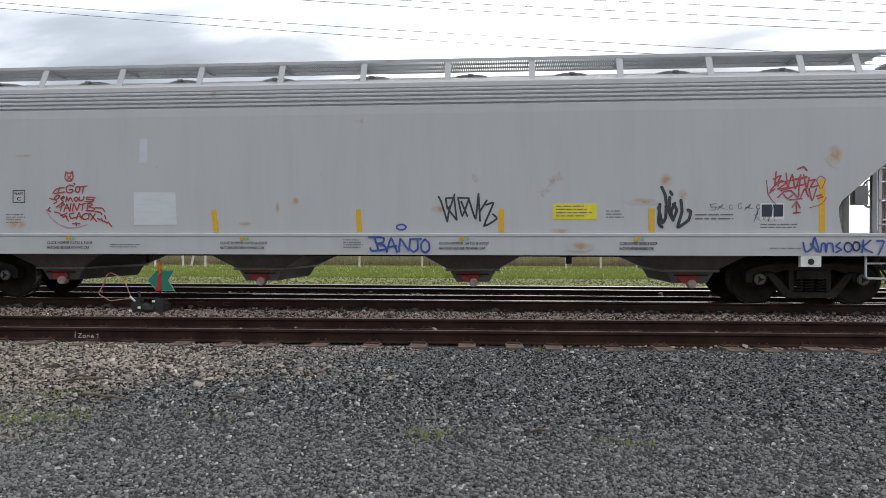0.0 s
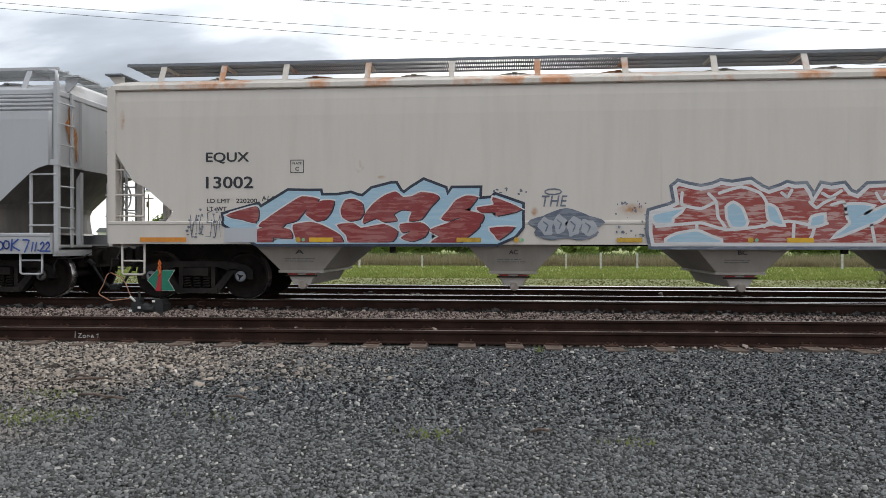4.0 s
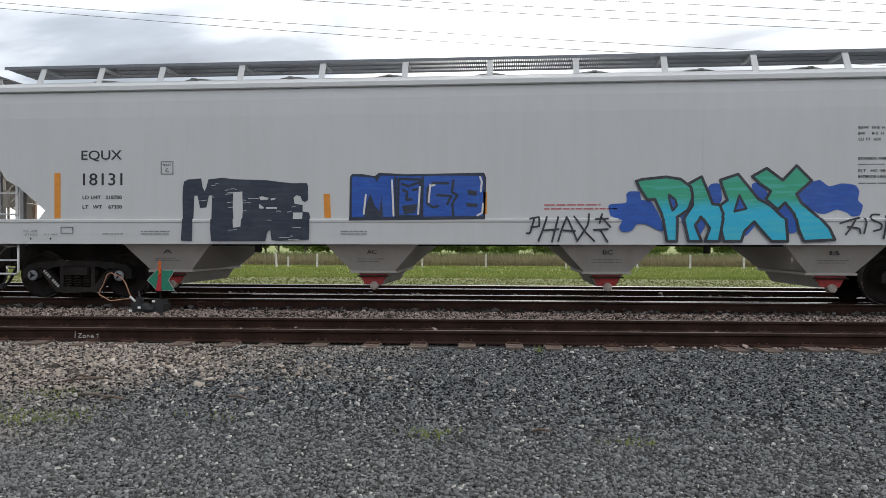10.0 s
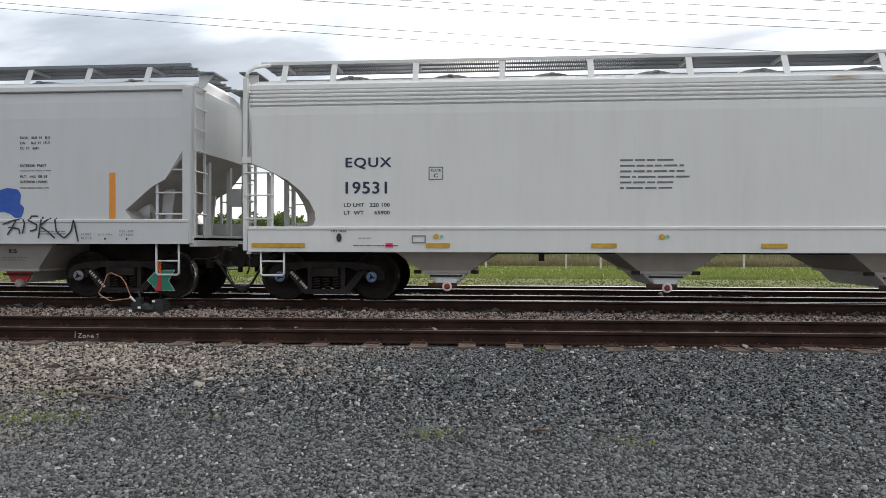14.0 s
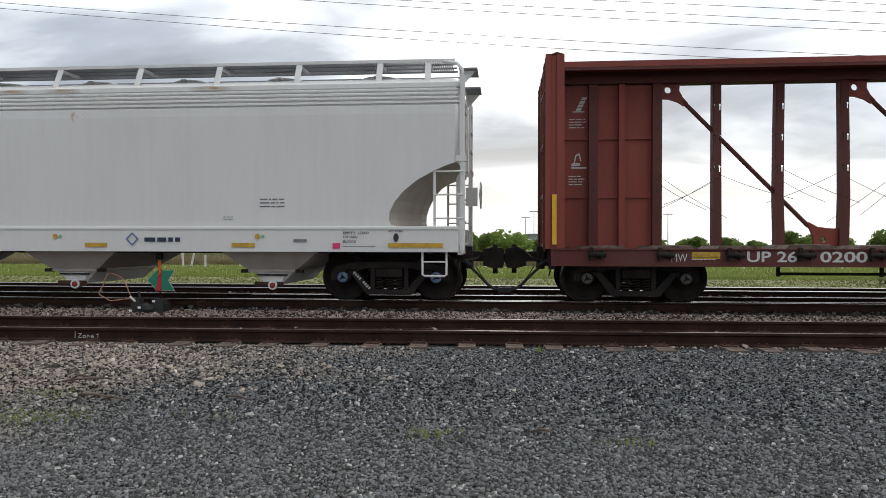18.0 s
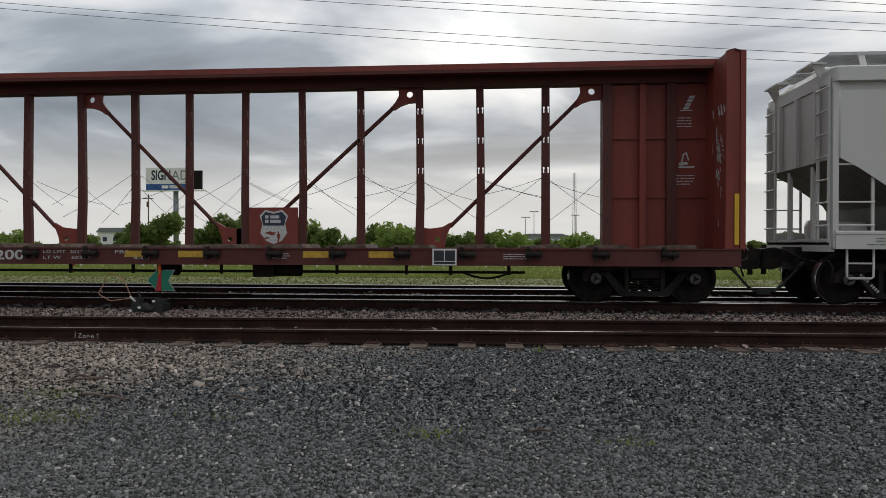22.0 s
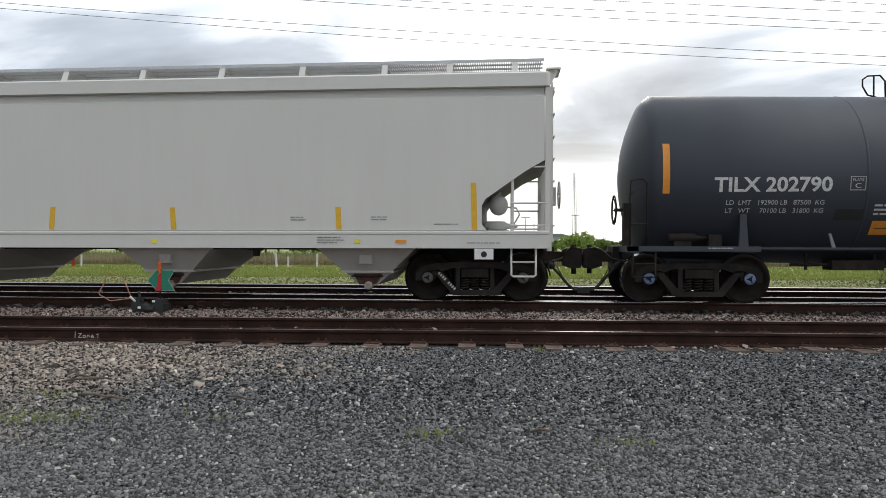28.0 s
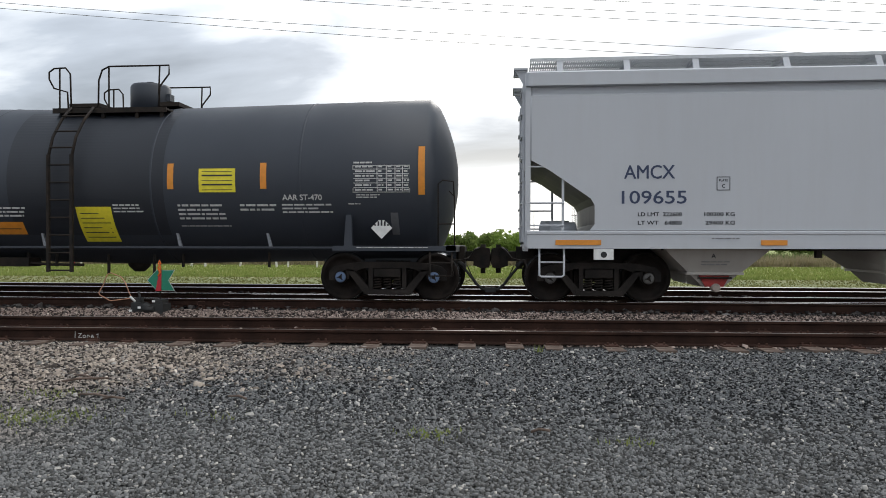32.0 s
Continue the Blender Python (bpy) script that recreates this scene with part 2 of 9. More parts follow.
M = {
    "paint_a": paint("grey_wagon_paint", (0.49, 0.495, 0.51), 0.18, 0.30, seed=1.0),
    "paint_b": paint("beige_wagon_paint", (0.64, 0.585, 0.53), 0.15, 0.1, seed=2.0),
    "paint_c": paint("light_grey_wagon_paint", (0.56, 0.563, 0.565), 0.08, seed=3.0),
    "paint_d": paint("white_wagon_paint", (0.69, 0.683, 0.665), 0.12, 0.05, seed=4.0),
    "paint_f": paint("cream_wagon_paint", (0.60, 0.588, 0.550), 0.06, seed=5.0),
    "paint_h": paint("mid_grey_wagon_paint", (0.48, 0.495, 0.525), 0.10, seed=6.0),
    "rusty_roof": paint("rusty_roof_paint", (0.62, 0.57, 0.51), 0.25, 1.75, seed=2.5, rusty=(0.52, 0.20, 0.06)),
    "grate_light": plain("pale_galvanised_grating", (0.52, 0.53, 0.54), 0.6, 0.0),
    # dusty bay paint; on the slope sheets its darkness stands in for shade
    "dusty_a": paint("dusty_shaded_hopper_a", (0.075, 0.066, 0.060), 0.25, 0.3, seed=7.0),
    "dusty_b": paint("dusty_shaded_hopper_b", (0.38, 0.345, 0.31), 0.7, 0.1, seed=8.0),
    "dusty_c": paint("dusty_shaded_hopper_c", (0.37, 0.345, 0.32), 0.7, 0.1, seed=9.0),
    "dusty_f": paint("dusty_hopper_f", (0.38, 0.355, 0.325), 0.4, 0.1, seed=9.5),
    "tank": paint("black_tank_paint", (0.030, 0.036, 0.048), 0.05, 0.0, 0.54, seed=10.0, streak=(0.05, 0.05, 0.055)),
    "tank_dark": paint("fresh_black_tank_paint", (0.016, 0.019, 0.026), 0.04, 0.0, 0.52, seed=10.5, streak=(0.03, 0.03, 0.035)),
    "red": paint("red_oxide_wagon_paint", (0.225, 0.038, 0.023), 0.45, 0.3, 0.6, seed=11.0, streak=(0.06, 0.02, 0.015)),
    # dark brown-red of the sills, also painted shade for posts and chord
    "red_dark": paint("dark_shaded_red_wagon_paint", (0.098, 0.023, 0.017), 0.35, 0.2, 0.7, seed=12.0, streak=(0.03, 0.016, 0.014)),
    "rust_stain": stain("rust_stain", (0.42, 0.235, 0.10), (0.475, 0.48, 0.492)),
    "beige_stain": stain("beige_rust_stain", (0.42, 0.19, 0.06), (0.62, 0.565, 0.51)),
    "roof_stain": stain("roof_rust_stain", (0.42, 0.24, 0.10), (0.66, 0.65, 0.63)),
    "end_rust": rusted("orange_rust", (0.46, 0.17, 0.05), (0.52, 0.30, 0.16), 0.8, 5),
    "truck": rusted("black_truck_steel", (0.018, 0.016, 0.015), (0.042, 0.035, 0.031), 0.8),
    "wheel": rusted("wheel_steel", (0.011, 0.009, 0.008), (0.024, 0.018, 0.015), 0.7, 4),
    "tread": plain("polished_tread", (0.5, 0.5, 0.5), 0.25, 1.0),
    "cap_dark": plain("bearing_cap_steel", (0.12, 0.115, 0.11), 0.6, 0.2),
    "cap_tan": plain("dusty_outlet_cap", (0.34, 0.285, 0.25), 0.7, vary=0.4),
    "cap_blue": plain("blue_bearing_cap", (0.13, 0.20, 0.34), 0.5),
    "cap_light": plain("light_bearing_cap", (0.26, 0.27, 0.30), 0.55, 0.2),
    "iron": rusted("dark_iron", (0.016, 0.0145, 0.0135), (0.034, 0.026, 0.021), 0.75, 5),
    "grate": plain("galvanised_grating", (0.22, 0.23, 0.25), 0.5, 0.6),
    "gate_red": rusted("red_gate_paint", (0.34, 0.045, 0.045), (0.20, 0.04, 0.035), 0.7, 6),
    "faint": plain("faded_lettering", (0.15, 0.15, 0.155), 0.6),
    "ink": plain("black_lettering", (0.028, 0.028, 0.034), 0.6),
    "ink_blue": plain("dark_blue_lettering", (0.018, 0.028, 0.065), 0.6),
    "slate_blue": plain("slate_blue_lettering", (0.035, 0.050, 0.105), 0.6),
    "chalk": plain("white_lettering", (0.62, 0.62, 0.60), 0.7, vary=0.35, scale=30),
    "red_ink": plain("red_lettering", (0.50, 0.10, 0.12), 0.6),
    "yellow": plain("yellow_reflector", (0.72, 0.42, 0.02), 0.45),
    "ochre": plain("faded_yellow_reflector", (0.60, 0.36, 0.035), 0.5, vary=0.35),
    "orange": plain("orange_reflector", (0.72, 0.27, 0.03), 0.45),
    "lemon": plain("yellow_placard", (0.80, 0.68, 0.04), 0.5),
    "white": plain("white_panel", (0.75, 0.75, 0.73), 0.5),
    "navy": plain("navy_panel", (0.02, 0.03, 0.06), 0.5),
    "pink": plain("pink_tag", (0.70, 0.05, 0.16), 0.5),
    "green_dot": plain("green_sticker", (0.20, 0.50, 0.28), 0.5),
    "hose": plain("black_rubber", (0.02, 0.02, 0.02), 0.7),
    "steel": plain("bright_steel", (0.55, 0.55, 0.56), 0.35, 1.0),
    "rail": rusted("rail_steel", (0.022, 0.0115, 0.0085), (0.042, 0.021, 0.015), 0.85, 3),
    "railhead": plain("worn_rail_head", (0.55, 0.54, 0.53), 0.22, 1.0),
    "railhead_dull": plain("dull_rail_head", (0.26, 0.23, 0.20), 0.36, 1.0),
    "timber": rusted("weathered_sleeper", (0.085, 0.060, 0.047), (0.185, 0.142, 0.118), 0.9, 7),
    "rust": rusted("rusty_steel", (0.055, 0.029, 0.022), (0.085, 0.045, 0.033), 0.85, 9),
}


# ------------------------------------------------------------ mesh helpers
def part(name, bm, material, parent, label=""):
    """Links a bmesh (or a mesh) as one mesh object under a thing or a part."""
    if isinstance(bm, bpy.types.Mesh):
        me = bm
    else:
        me = bpy.data.meshes.new(name)
        bmesh.ops.recalc_face_normals(bm, faces=bm.faces)
        bm.to_mesh(me)
        bm.free()
    mats = material if isinstance(material, (list, tuple)) else [material]
    if not me.materials:
        for m in mats:
            me.materials.append(M[m] if isinstance(m, str) else m)
    ob = new(name, me)
    if parent:
        ob.parent = parent
    if label:
        ob["label"] = label
    return ob


def box(bm, x0, x1, y0, y1, z0, z1, mi=0):
    vs = [bm.verts.new((x, y, z)) for x in (x0, x1) for y in (y0, y1) for z in (z0, z1)]
    for f in ((0, 1, 3, 2), (4, 6, 7, 5), (0, 4, 5, 1), (2, 3, 7, 6), (0, 2, 6, 4), (1, 5, 7, 3)):
        bm.faces.new([vs[i] for i in f]).material_index = mi
    return bm


def boxes(*rows):
    bm = bmesh.new()
    for r in rows:
        box(bm, *r)
    return bm


def rod(bm, p, q, r, seg=6, r2=None, mi=0, smooth=True):
    p, q = Vector(p), Vector(q)
    d = (q - p).normalized()
    a = d.orthogonal().normalized()
    b = d.cross(a)
    rings = []
    for c, rr in ((p, r), (q, r if r2 is None else r2)):
        rings.append([bm.verts.new(c + rr * (math.cos(2 * math.pi * i / seg) * a + math.sin(2 * math.pi * i / seg) * b)) for i in range(seg)])
    for i in range(seg):
        f = bm.faces.new((rings[0][i], rings[0][(i + 1) % seg], rings[1][(i + 1) % seg], rings[1][i]))
        f.smooth, f.material_index = smooth and seg > 6, mi
    for ring in rings:
        bm.faces.new(ring).material_index = mi
    return bm


def pipe(bm, points, r, seg=6, closed=False):
    points = [Vector(p) for p in points]
    n = len(points)
    rings = []
    for i, p in enumerate(points):
        d = (points[min(i + 1, n - 1)] - points[max(i - 1, 0)]).normalized()
        a = Vector((0, 1, 0)) if abs(d.y) < 0.9 else Vector((1, 0, 0))
        a = (a - d * a.dot(d)).normalized()
        b = d.cross(a)
        rings.append([bm.verts.new(p + r * (math.cos(2 * math.pi * k / seg) * a + math.sin(2 * math.pi * k / seg) * b)) for k in range(seg)])
    for s, t in zip(rings, rings[1:]):
        for k in range(seg):
            bm.faces.new((s[k], s[(k + 1) % seg], t[(k + 1) % seg], t[k])).smooth = True
    bm.faces.new(rings[0])
    bm.faces.new(rings[-1])
    return bm


def turned(bm, centre, profile, seg=24, axis="y", mi=None):
    """A solid of revolution about an axis through centre; profile rows of (along, radius)."""
    rings = []
    for a, r in profile:
        ring = []
        for k in range(seg):
            c, s = r * math.cos(2 * math.pi * k / seg), r * math.sin(2 * math.pi * k / seg)
            v = {"y": (c, a, s), "x": (a, c, s), "z": (c, s, a)}[axis]
            ring.append(bm.verts.new(Vector(centre) + Vector(v)))
        rings.append(ring)
    for j, (s, t) in enumerate(zip(rings, rings[1:])):
        for k in range(seg):
            f = bm.faces.new((s[k], s[(k + 1) % seg], t[(k + 1) % seg], t[k]))
            f.smooth = True
            f.material_index = mi[j] if mi else 0
    for j, ring in ((0, rings[0]), (-1, rings[-1])):
        f = bm.faces.new(ring)
        f.material_index = mi[j] if mi else 0
    return bm


def prism(bm, outline, y0, y1, mi=0):
    """An outline in x, z drawn out from y0 to y1."""
    a = [bm.verts.new((x, y0, z)) for x, z in outline]
    b = [bm.verts.new((x, y1, z)) for x, z in outline]
    n = len(a)
    bm.faces.new(a).material_index = mi
    bm.faces.new(b).material_index = mi
    for i in range(n):
        bm.faces.new((a[i], a[(i + 1) % n], b[(i + 1) % n], b[i])).material_index = mi
    return bm


def round_hole(cx, cz, r, n=14):
    return [(cx + r * math.cos(2 * math.pi * k / n), cz + r * math.sin(2 * math.pi * k / n)) for k in range(n)]


def pierced(outline, holes, y0, y1):
    """A plate in x, z between y0 and y1 with holes cut right through it."""
    bm = bmesh.new()
    edges = []
    for loop in [outline] + holes:
        vs = [bm.verts.new((x, y0, z)) for x, z in loop]
        edges += [bm.edges.new((vs[i - 1], vs[i])) for i in range(len(vs))]
    bmesh.ops.triangle_fill(bm, use_beauty=True, use_dissolve=False, edges=edges)
    out = bmesh.ops.extrude_face_region(bm, geom=bm.faces[:])
    for v in out["geom"]:
        if isinstance(v, bmesh.types.BMVert):
            v.co.y = y1
    return bm


def loft(bm, rings, caps=True, smooth=True):
    vs = [[bm.verts.new(p) for p in ring] for ring in rings]
    n = len(vs[0])
    for s, t in zip(vs, vs[1:]):
        for k in range(n):
            bm.faces.new((s[k], s[(k + 1) % n], t[(k + 1) % n], t[k])).smooth = smooth
    if caps:
        bm.faces.new(vs[0])
        bm.faces.new(vs[-1])
    return bm


def soften(bm, width=0.01, seg=1):
    edges = [e for e in bm.edges if len(e.link_faces) == 2 and e.calc_face_angle(0) > 0.6]
    bmesh.ops.bevel(bm, geom=edges, offset=width, segments=seg, affect="EDGES", clamp_overlap=True)
    return bm


TEXTS, BOUNDS = {}, {}


def letters(text, offset=0.0, spacing=1.0, shear=0.0):
    """Flat outline mesh data of a text in the built-in font, fitted to the unit square."""
    key = (text, offset, spacing, shear)
    if key not in TEXTS:
        cu = bpy.data.curves.new("text", "FONT")
        cu.body, cu.offset, cu.space_character, cu.shear = text, offset, spacing, shear
        cu.resolution_u = 3
        ob = bpy.data.objects.new("text", cu)
        me = bpy.data.meshes.new_from_object(ob)
        co = np.array([v.co[:2] for v in me.vertices])
        if offset:
            bounds = BOUNDS[letters(text, 0.0, spacing, shear)[2]]
        faces = [tuple(p.vertices) for p in me.polygons]
        bpy.data.objects.remove(ob)
        bpy.data.meshes.remove(me)
        bpy.data.curves.remove(cu)
        lo, hi = bounds if offset else (co.min(0), co.max(0))
        BOUNDS[key] = (lo, hi)
        TEXTS[key] = ((co - lo) / (hi - lo), faces, key)
    return TEXTS[key]


def lettering(name, text, x0, x1, z0, z1, y, material, parent, label="", offset=0.0, spacing=1.0, shear=0.0, bend=None, bold=0.0):
    """Letters painted on a face that looks towards -y, filling the box x0..x1, z0..z1."""
    co, faces, _ = letters(text, offset, spacing, shear)
    pts = []
    for a, b in co:
        if bend:
            a, b = bend(a, b)
        pts.append((x0 + a * (x1 - x0), y, z0 + b * (z1 - z0)))
    if bold:
        # a heavier face: the strokes laid over themselves, slightly shifted
        n, flat, pts, laid = len(pts), pts, [], []
        for i, (dx, dz) in enumerate(((-1, 0), (1, 0), (-0.5, 0.7), (0.5, -0.7))):
            pts += [(x + dx * bold, yy - i * 0.0002, z + dz * bold) for x, yy, z in flat]
            laid += [tuple(k + i * n for k in f) for f in faces]
        faces = laid
    me = bpy.data.meshes.new(name)
    me.from_pydata(pts, [], faces)
    return part(name, me, material, parent, label)


def bars(name, x0, x1, z0, z1, rows, y, material, parent, seed=0, label="", gap=0.68):
    """Lines of writing too small to read: short bars of its size."""
    rnd = random.Random(seed * 31 + 7)
    bm = bmesh.new()
    h = (z1 - z0) / rows
    for i in range(rows):
        z = z1 - (i + 1) * h + h * gap / 2
        x, end = x0, x0 + (x1 - x0) * rnd.uniform(0.7, 1.0)
        while x < end - 0.02:
            w = min(rnd.uniform(0.6, 3.2) * h, end - x)
            vs = [bm.verts.new(p) for p in ((x, y, z), (x + w, y, z), (x + w, y, z + h * (1 - gap)), (x, y, z + h * (1 - gap)))]
            bm.faces.new(vs)
            x += w + h * 0.35
    return part(name, bm, material, parent, label)


def plate(name, x0, x1, z0, z1, y, material, parent, label="", thick=0.004, lean=0.0):
    bm = bmesh.new()
    prism(bm, [(x0, z0), (x1, z0), (x1 - lean, z1), (x0 - lean, z1)], y, y + thick)
    return part(name, bm, material, parent, label)


def frame_outline(name, x0, x1, z0, z1, y, w, material, parent):
    bm = boxes((x0, x1, y, y + 0.003, z0, z0 + w), (x0, x1, y, y + 0.003, z1 - w, z1),
               (x0, x0 + w, y, y + 0.003, z0 + w, z1 - w), (x1 - w, x1, y, y + 0.003, z0 + w, z1 - w))
    return part(name, bm, material, parent)


# ------------------------------------------------------------ running gear
CACHE = {}
WHEELSETS = []


def cached(key, build, material):
    if key not in CACHE:
        bm = build()
        me = bpy.data.meshes.new(key)
        bmesh.ops.recalc_face_normals(bm, faces=bm.faces)
        bm.to_mesh(me)
        bm.free()
        for m in material:
            me.materials.append(M[m])
        CACHE[key] = me
    return CACHE[key]


def wheelset_mesh():
    bm = bmesh.new()
    for s in (-1, 1):
        prof = [(0.66, 0.10), (0.66, 0.16), (0.70, 0.18), (0.715, 0.37), (0.685, 0.40), (0.685, 0.482), (0.715, 0.486), (0.73, 0.460),
                (0.83, 0.452), (0.835, 0.385), (0.80, 0.37), (0.775, 0.19), (0.84, 0.17), (0.84, 0.10)]
        turned(bm, (0, 0, 0), [(s * a, r) for a, r in prof], 36, mi=[0, 0, 0, 0, 0, 0, 1, 1, 0, 0, 0, 0, 0])
    rod(bm, (0, -1.09, 0), (0, 1.09, 0), 0.085, 10)
    for s in (-1, 1):
        turned(bm, (0, 0, 0), [(s * 0.98, 0.12), (s * 1.10, 0.12), (s * 1.115, 0.10)], 20)
        turned(bm, (0, 0, 0), [(s * 1.115, 0.104), (s * 1.135, 0.098), (s * 1.14, 0.07), (s * 1.141, 0.004)], 20, mi=[2, 2, 2])
        for k in range(3):
            a = 2 * math.pi * k / 3
            rod(bm, (0.055 * math.cos(a), s * 1.13, 0.055 * math.sin(a)), (0.055 * math.cos(a), s * 1.158, 0.055 * math.sin(a)), 0.013, 6)
        prism(bm, [(0.058 * math.cos(2 * math.pi * k / 3), 0.058 * math.sin(2 * math.pi * k / 3)) for k in range(3)], s * 1.141, s * 1.150, 0)
    return bm


def side_frame_mesh():
    bm = bmesh.new()
    arch = [(-1.12, 0.40), (-1.12, 0.56), (-1.02, 0.66), (-0.74, 0.72), (-0.42, 0.745), (0.42, 0.745), (0.74, 0.72), (1.02, 0.66), (1.12, 0.56), (1.12, 0.40),
            (1.01, 0.40), (0.99, 0.55), (0.80, 0.59), (0.64, 0.56), (0.44, 0.63), (-0.44, 0.63), (-0.64, 0.56), (-0.80, 0.59), (-0.99, 0.55), (-1.01, 0.40)]
    prism(bm, arch, -0.08, 0.08)
    for s in (-1, 1):
        prism(bm, [(s * 0.80, 0.60), (s * 0.66, 0.60), (s * 0.34, 0.24), (s * 0.30, 0.14), (s * 0.44, 0.14)], -0.08, 0.08)
        prism(bm, [(s * 0.36, 0.63), (s * 0.28, 0.63), (s * 0.28, 0.23), (s * 0.36, 0.23)], -0.07, 0.07)
        prism(bm, [(s * 0.80, 0.58), (s * 0.73, 0.56), (s * 0.75, 0.42), (s * 0.80, 0.42)], -0.07, 0.07)
        rod(bm, (s * 0.889, -0.02, 0.57), (s * 0.889, 0.02, 0.57), 0.07, 8)
    box(bm, -0.42, 0.42, -0.10, 0.10, 0.13, 0.225)
    soften(bm, 0.012)
    return bm


def spring_mesh():
    bm = bmesh.new()
    for cx in (-0.19, -0.0, 0.19):
        pts = []
        for k in range(0, 61):
            a = k / 60 * 2 * math.pi * 5
            pts.append((cx + 0.072 * math.cos(a), -0.03 + 0.072 * math.sin(a), 0.23 + 0.25 * k / 60))
        pipe(bm, pts, 0.017, 5)
    return bm


def bolster_mesh():
    bm = boxes((-0.25, 0.25, -1.14, 1.14, 0.47, 0.62), (-0.19, 0.19, -0.9, 0.9, 0.40, 0.50), (-0.35, 0.35, -0.35, 0.35, 0.62, 0.76))
    rod(bm, (-0.12, -1.145, 0.54), (-0.12, -1.10, 0.54), 0.05, 8)
    rod(bm, (0.12, -1.145, 0.54), (0.12, -1.10, 0.54), 0.05, 8)
    soften(bm, 0.015)
    return bm


def truck(car, x, cap="cap_dark", tag=False):
    bolster = part("truck", cached("bolster", bolster_mesh, ["truck"]), None, car, "black cast steel truck")
    bolster.location = (x, 0, 0)
    for s in (-1, 1):
        f = part("side_frame", cached("side_frame", side_frame_mesh, ["truck"]), None, bolster)
        f.location = (0, s * 1.0, 0)
        sp = part("spring_nest", cached("spring_nest", spring_mesh, ["iron"]), None, bolster)
        sp.location = (0, s * 1.0, 0)
        box_ = part("brake_beam", cached("brake_beam", lambda: soften(boxes((-0.04, 0.04, -0.62, 0.62, 0.30, 0.40), (-0.06, 0.10, -0.80, -0.62, 0.25, 0.58), (-0.06, 0.10, 0.62, 0.80, 0.25, 0.58)), 0.01), ["iron"]), None, bolster)
        box_.location = (s * 0.36, 0, 0)
        w = part("wheelset", cached("wheelset_" + cap, wheelset_mesh, ["wheel", "tread", cap]), None, bolster)
        WHEELSETS.append((w, s * 0.889))
    if tag:
        bm = bmesh.new()
        for k in range(9):
            a, b = -0.70 + k * 0.036, 0.53 - k * 0.036
            if k != 4:
                prism(bm, [(a, b), (a + 0.022, b - 0.022), (a + 0.058, b + 0.014), (a + 0.036, b + 0.036)], -1.086, -1.082)
        part("stencil", bm, "chalk", bolster, "white slanted stencil bars")
    return bolster


# where the couplers of neighbouring wagons meet, along the train
COUPLED = (7.42, 27.725, 48.18, 68.74, 89.045, 109.165, 123.69)


def coupler(car, end, s):
    """Draft gear, knuckle coupler, air hose and uncoupling lever at one end."""
    far = min([abs(car.location.x + s * end - m) for m in COUPLED] + [0.95])
    far = far if far < 0.9 else 0.58
    x = lambda a: s * (end + (a if a < 0.09 else 0.09 + (a - 0.09) * (far - 0.10) / 0.49))
    bm = bmesh.new()
    box(bm, *sorted((x(-0.45), x(0.10))), -0.26, 0.26, 0.66, 1.02)
    box(bm, *sorted((x(0.05), x(0.16))), -0.33, 0.33, 0.60, 1.04)
    soften(bm, 0.025)
    part("draft_gear", bm, "iron", car, "black striker casting behind the coupler")
    bm = bmesh.new()
    box(bm, *sorted((x(0.10), x(0.36))), -0.10, 0.10, 0.74, 0.94)
    prism(bm, [(x(0.30), 0.66), (x(0.44), 0.60), (x(0.56), 0.62), (x(0.60), 0.80), (x(0.57), 1.00), (x(0.40), 1.03), (x(0.30), 0.98)], -0.20, 0.17)
    rod(bm, (x(0.46), -0.14 * s, 0.50), (x(0.46), -0.14 * s, 1.08), 0.05, 8)
    soften(bm, 0.03)
    c = part("coupler", bm, "iron", car, "black cast steel knuckle coupler")
    bm = boxes((*sorted((x(0.44), x(0.56))), -0.24 if s < 0 else 0.12, -0.12 if s < 0 else 0.24, 0.66, 0.98))
    part("knuckle", soften(bm, 0.02), "iron", c)
    bm = bmesh.new()
    pipe(bm, [(x(0.02), -0.40, 0.72), (x(0.12), -0.42, 0.66), (x(0.22), -0.42, 0.52), (x(0.36), -0.40, 0.30), (x(0.46), -0.38, 0.20), (x(0.56), -0.37, 0.19)], 0.026, 8)
    rod(bm, (x(0.05), -0.42, 0.74), (x(0.16), -0.42, 0.64), 0.05, 8)
    box(bm, *sorted((x(0.50), x(0.59))), -0.41, -0.33, 0.14, 0.24)
    part("air_hose", bm, "hose", car, "black rubber air hose with its coupling")
    bm = bmesh.new()
    pipe(bm, [(x(0.20), -0.30, 0.66), (x(0.28), -0.32, 0.46), (x(0.40), -0.34, 0.26), (x(0.52), -0.36, 0.22)], 0.010, 5)
    part("hose_chain", bm, "iron", car)
    bm = bmesh.new()
    pipe(bm, [(x(0.40), -0.20, 1.02), (x(0.34), -0.55, 0.98), (x(0.24), -0.90, 0.82), (x(0.10), -1.10, 0.78), (x(0.03), -1.42, 0.80), (x(0.0), -1.50, 0.66), (x(0.04), -1.52, 0.52)], 0.016, 6)
    part("uncoupling_lever", bm, "iron", car)
    bm = bmesh.new()
    box(bm, *sorted((x(-0.14), x(-0.02))), -0.50, -0.34, 0.60, 0.80)
    rod(bm, (x(-0.08), -0.42, 0.70), (x(0.06), -0.42, 0.74), 0.035, 8)
    part("angle_cock", soften(bm, 0.012), "iron", car)
    return c


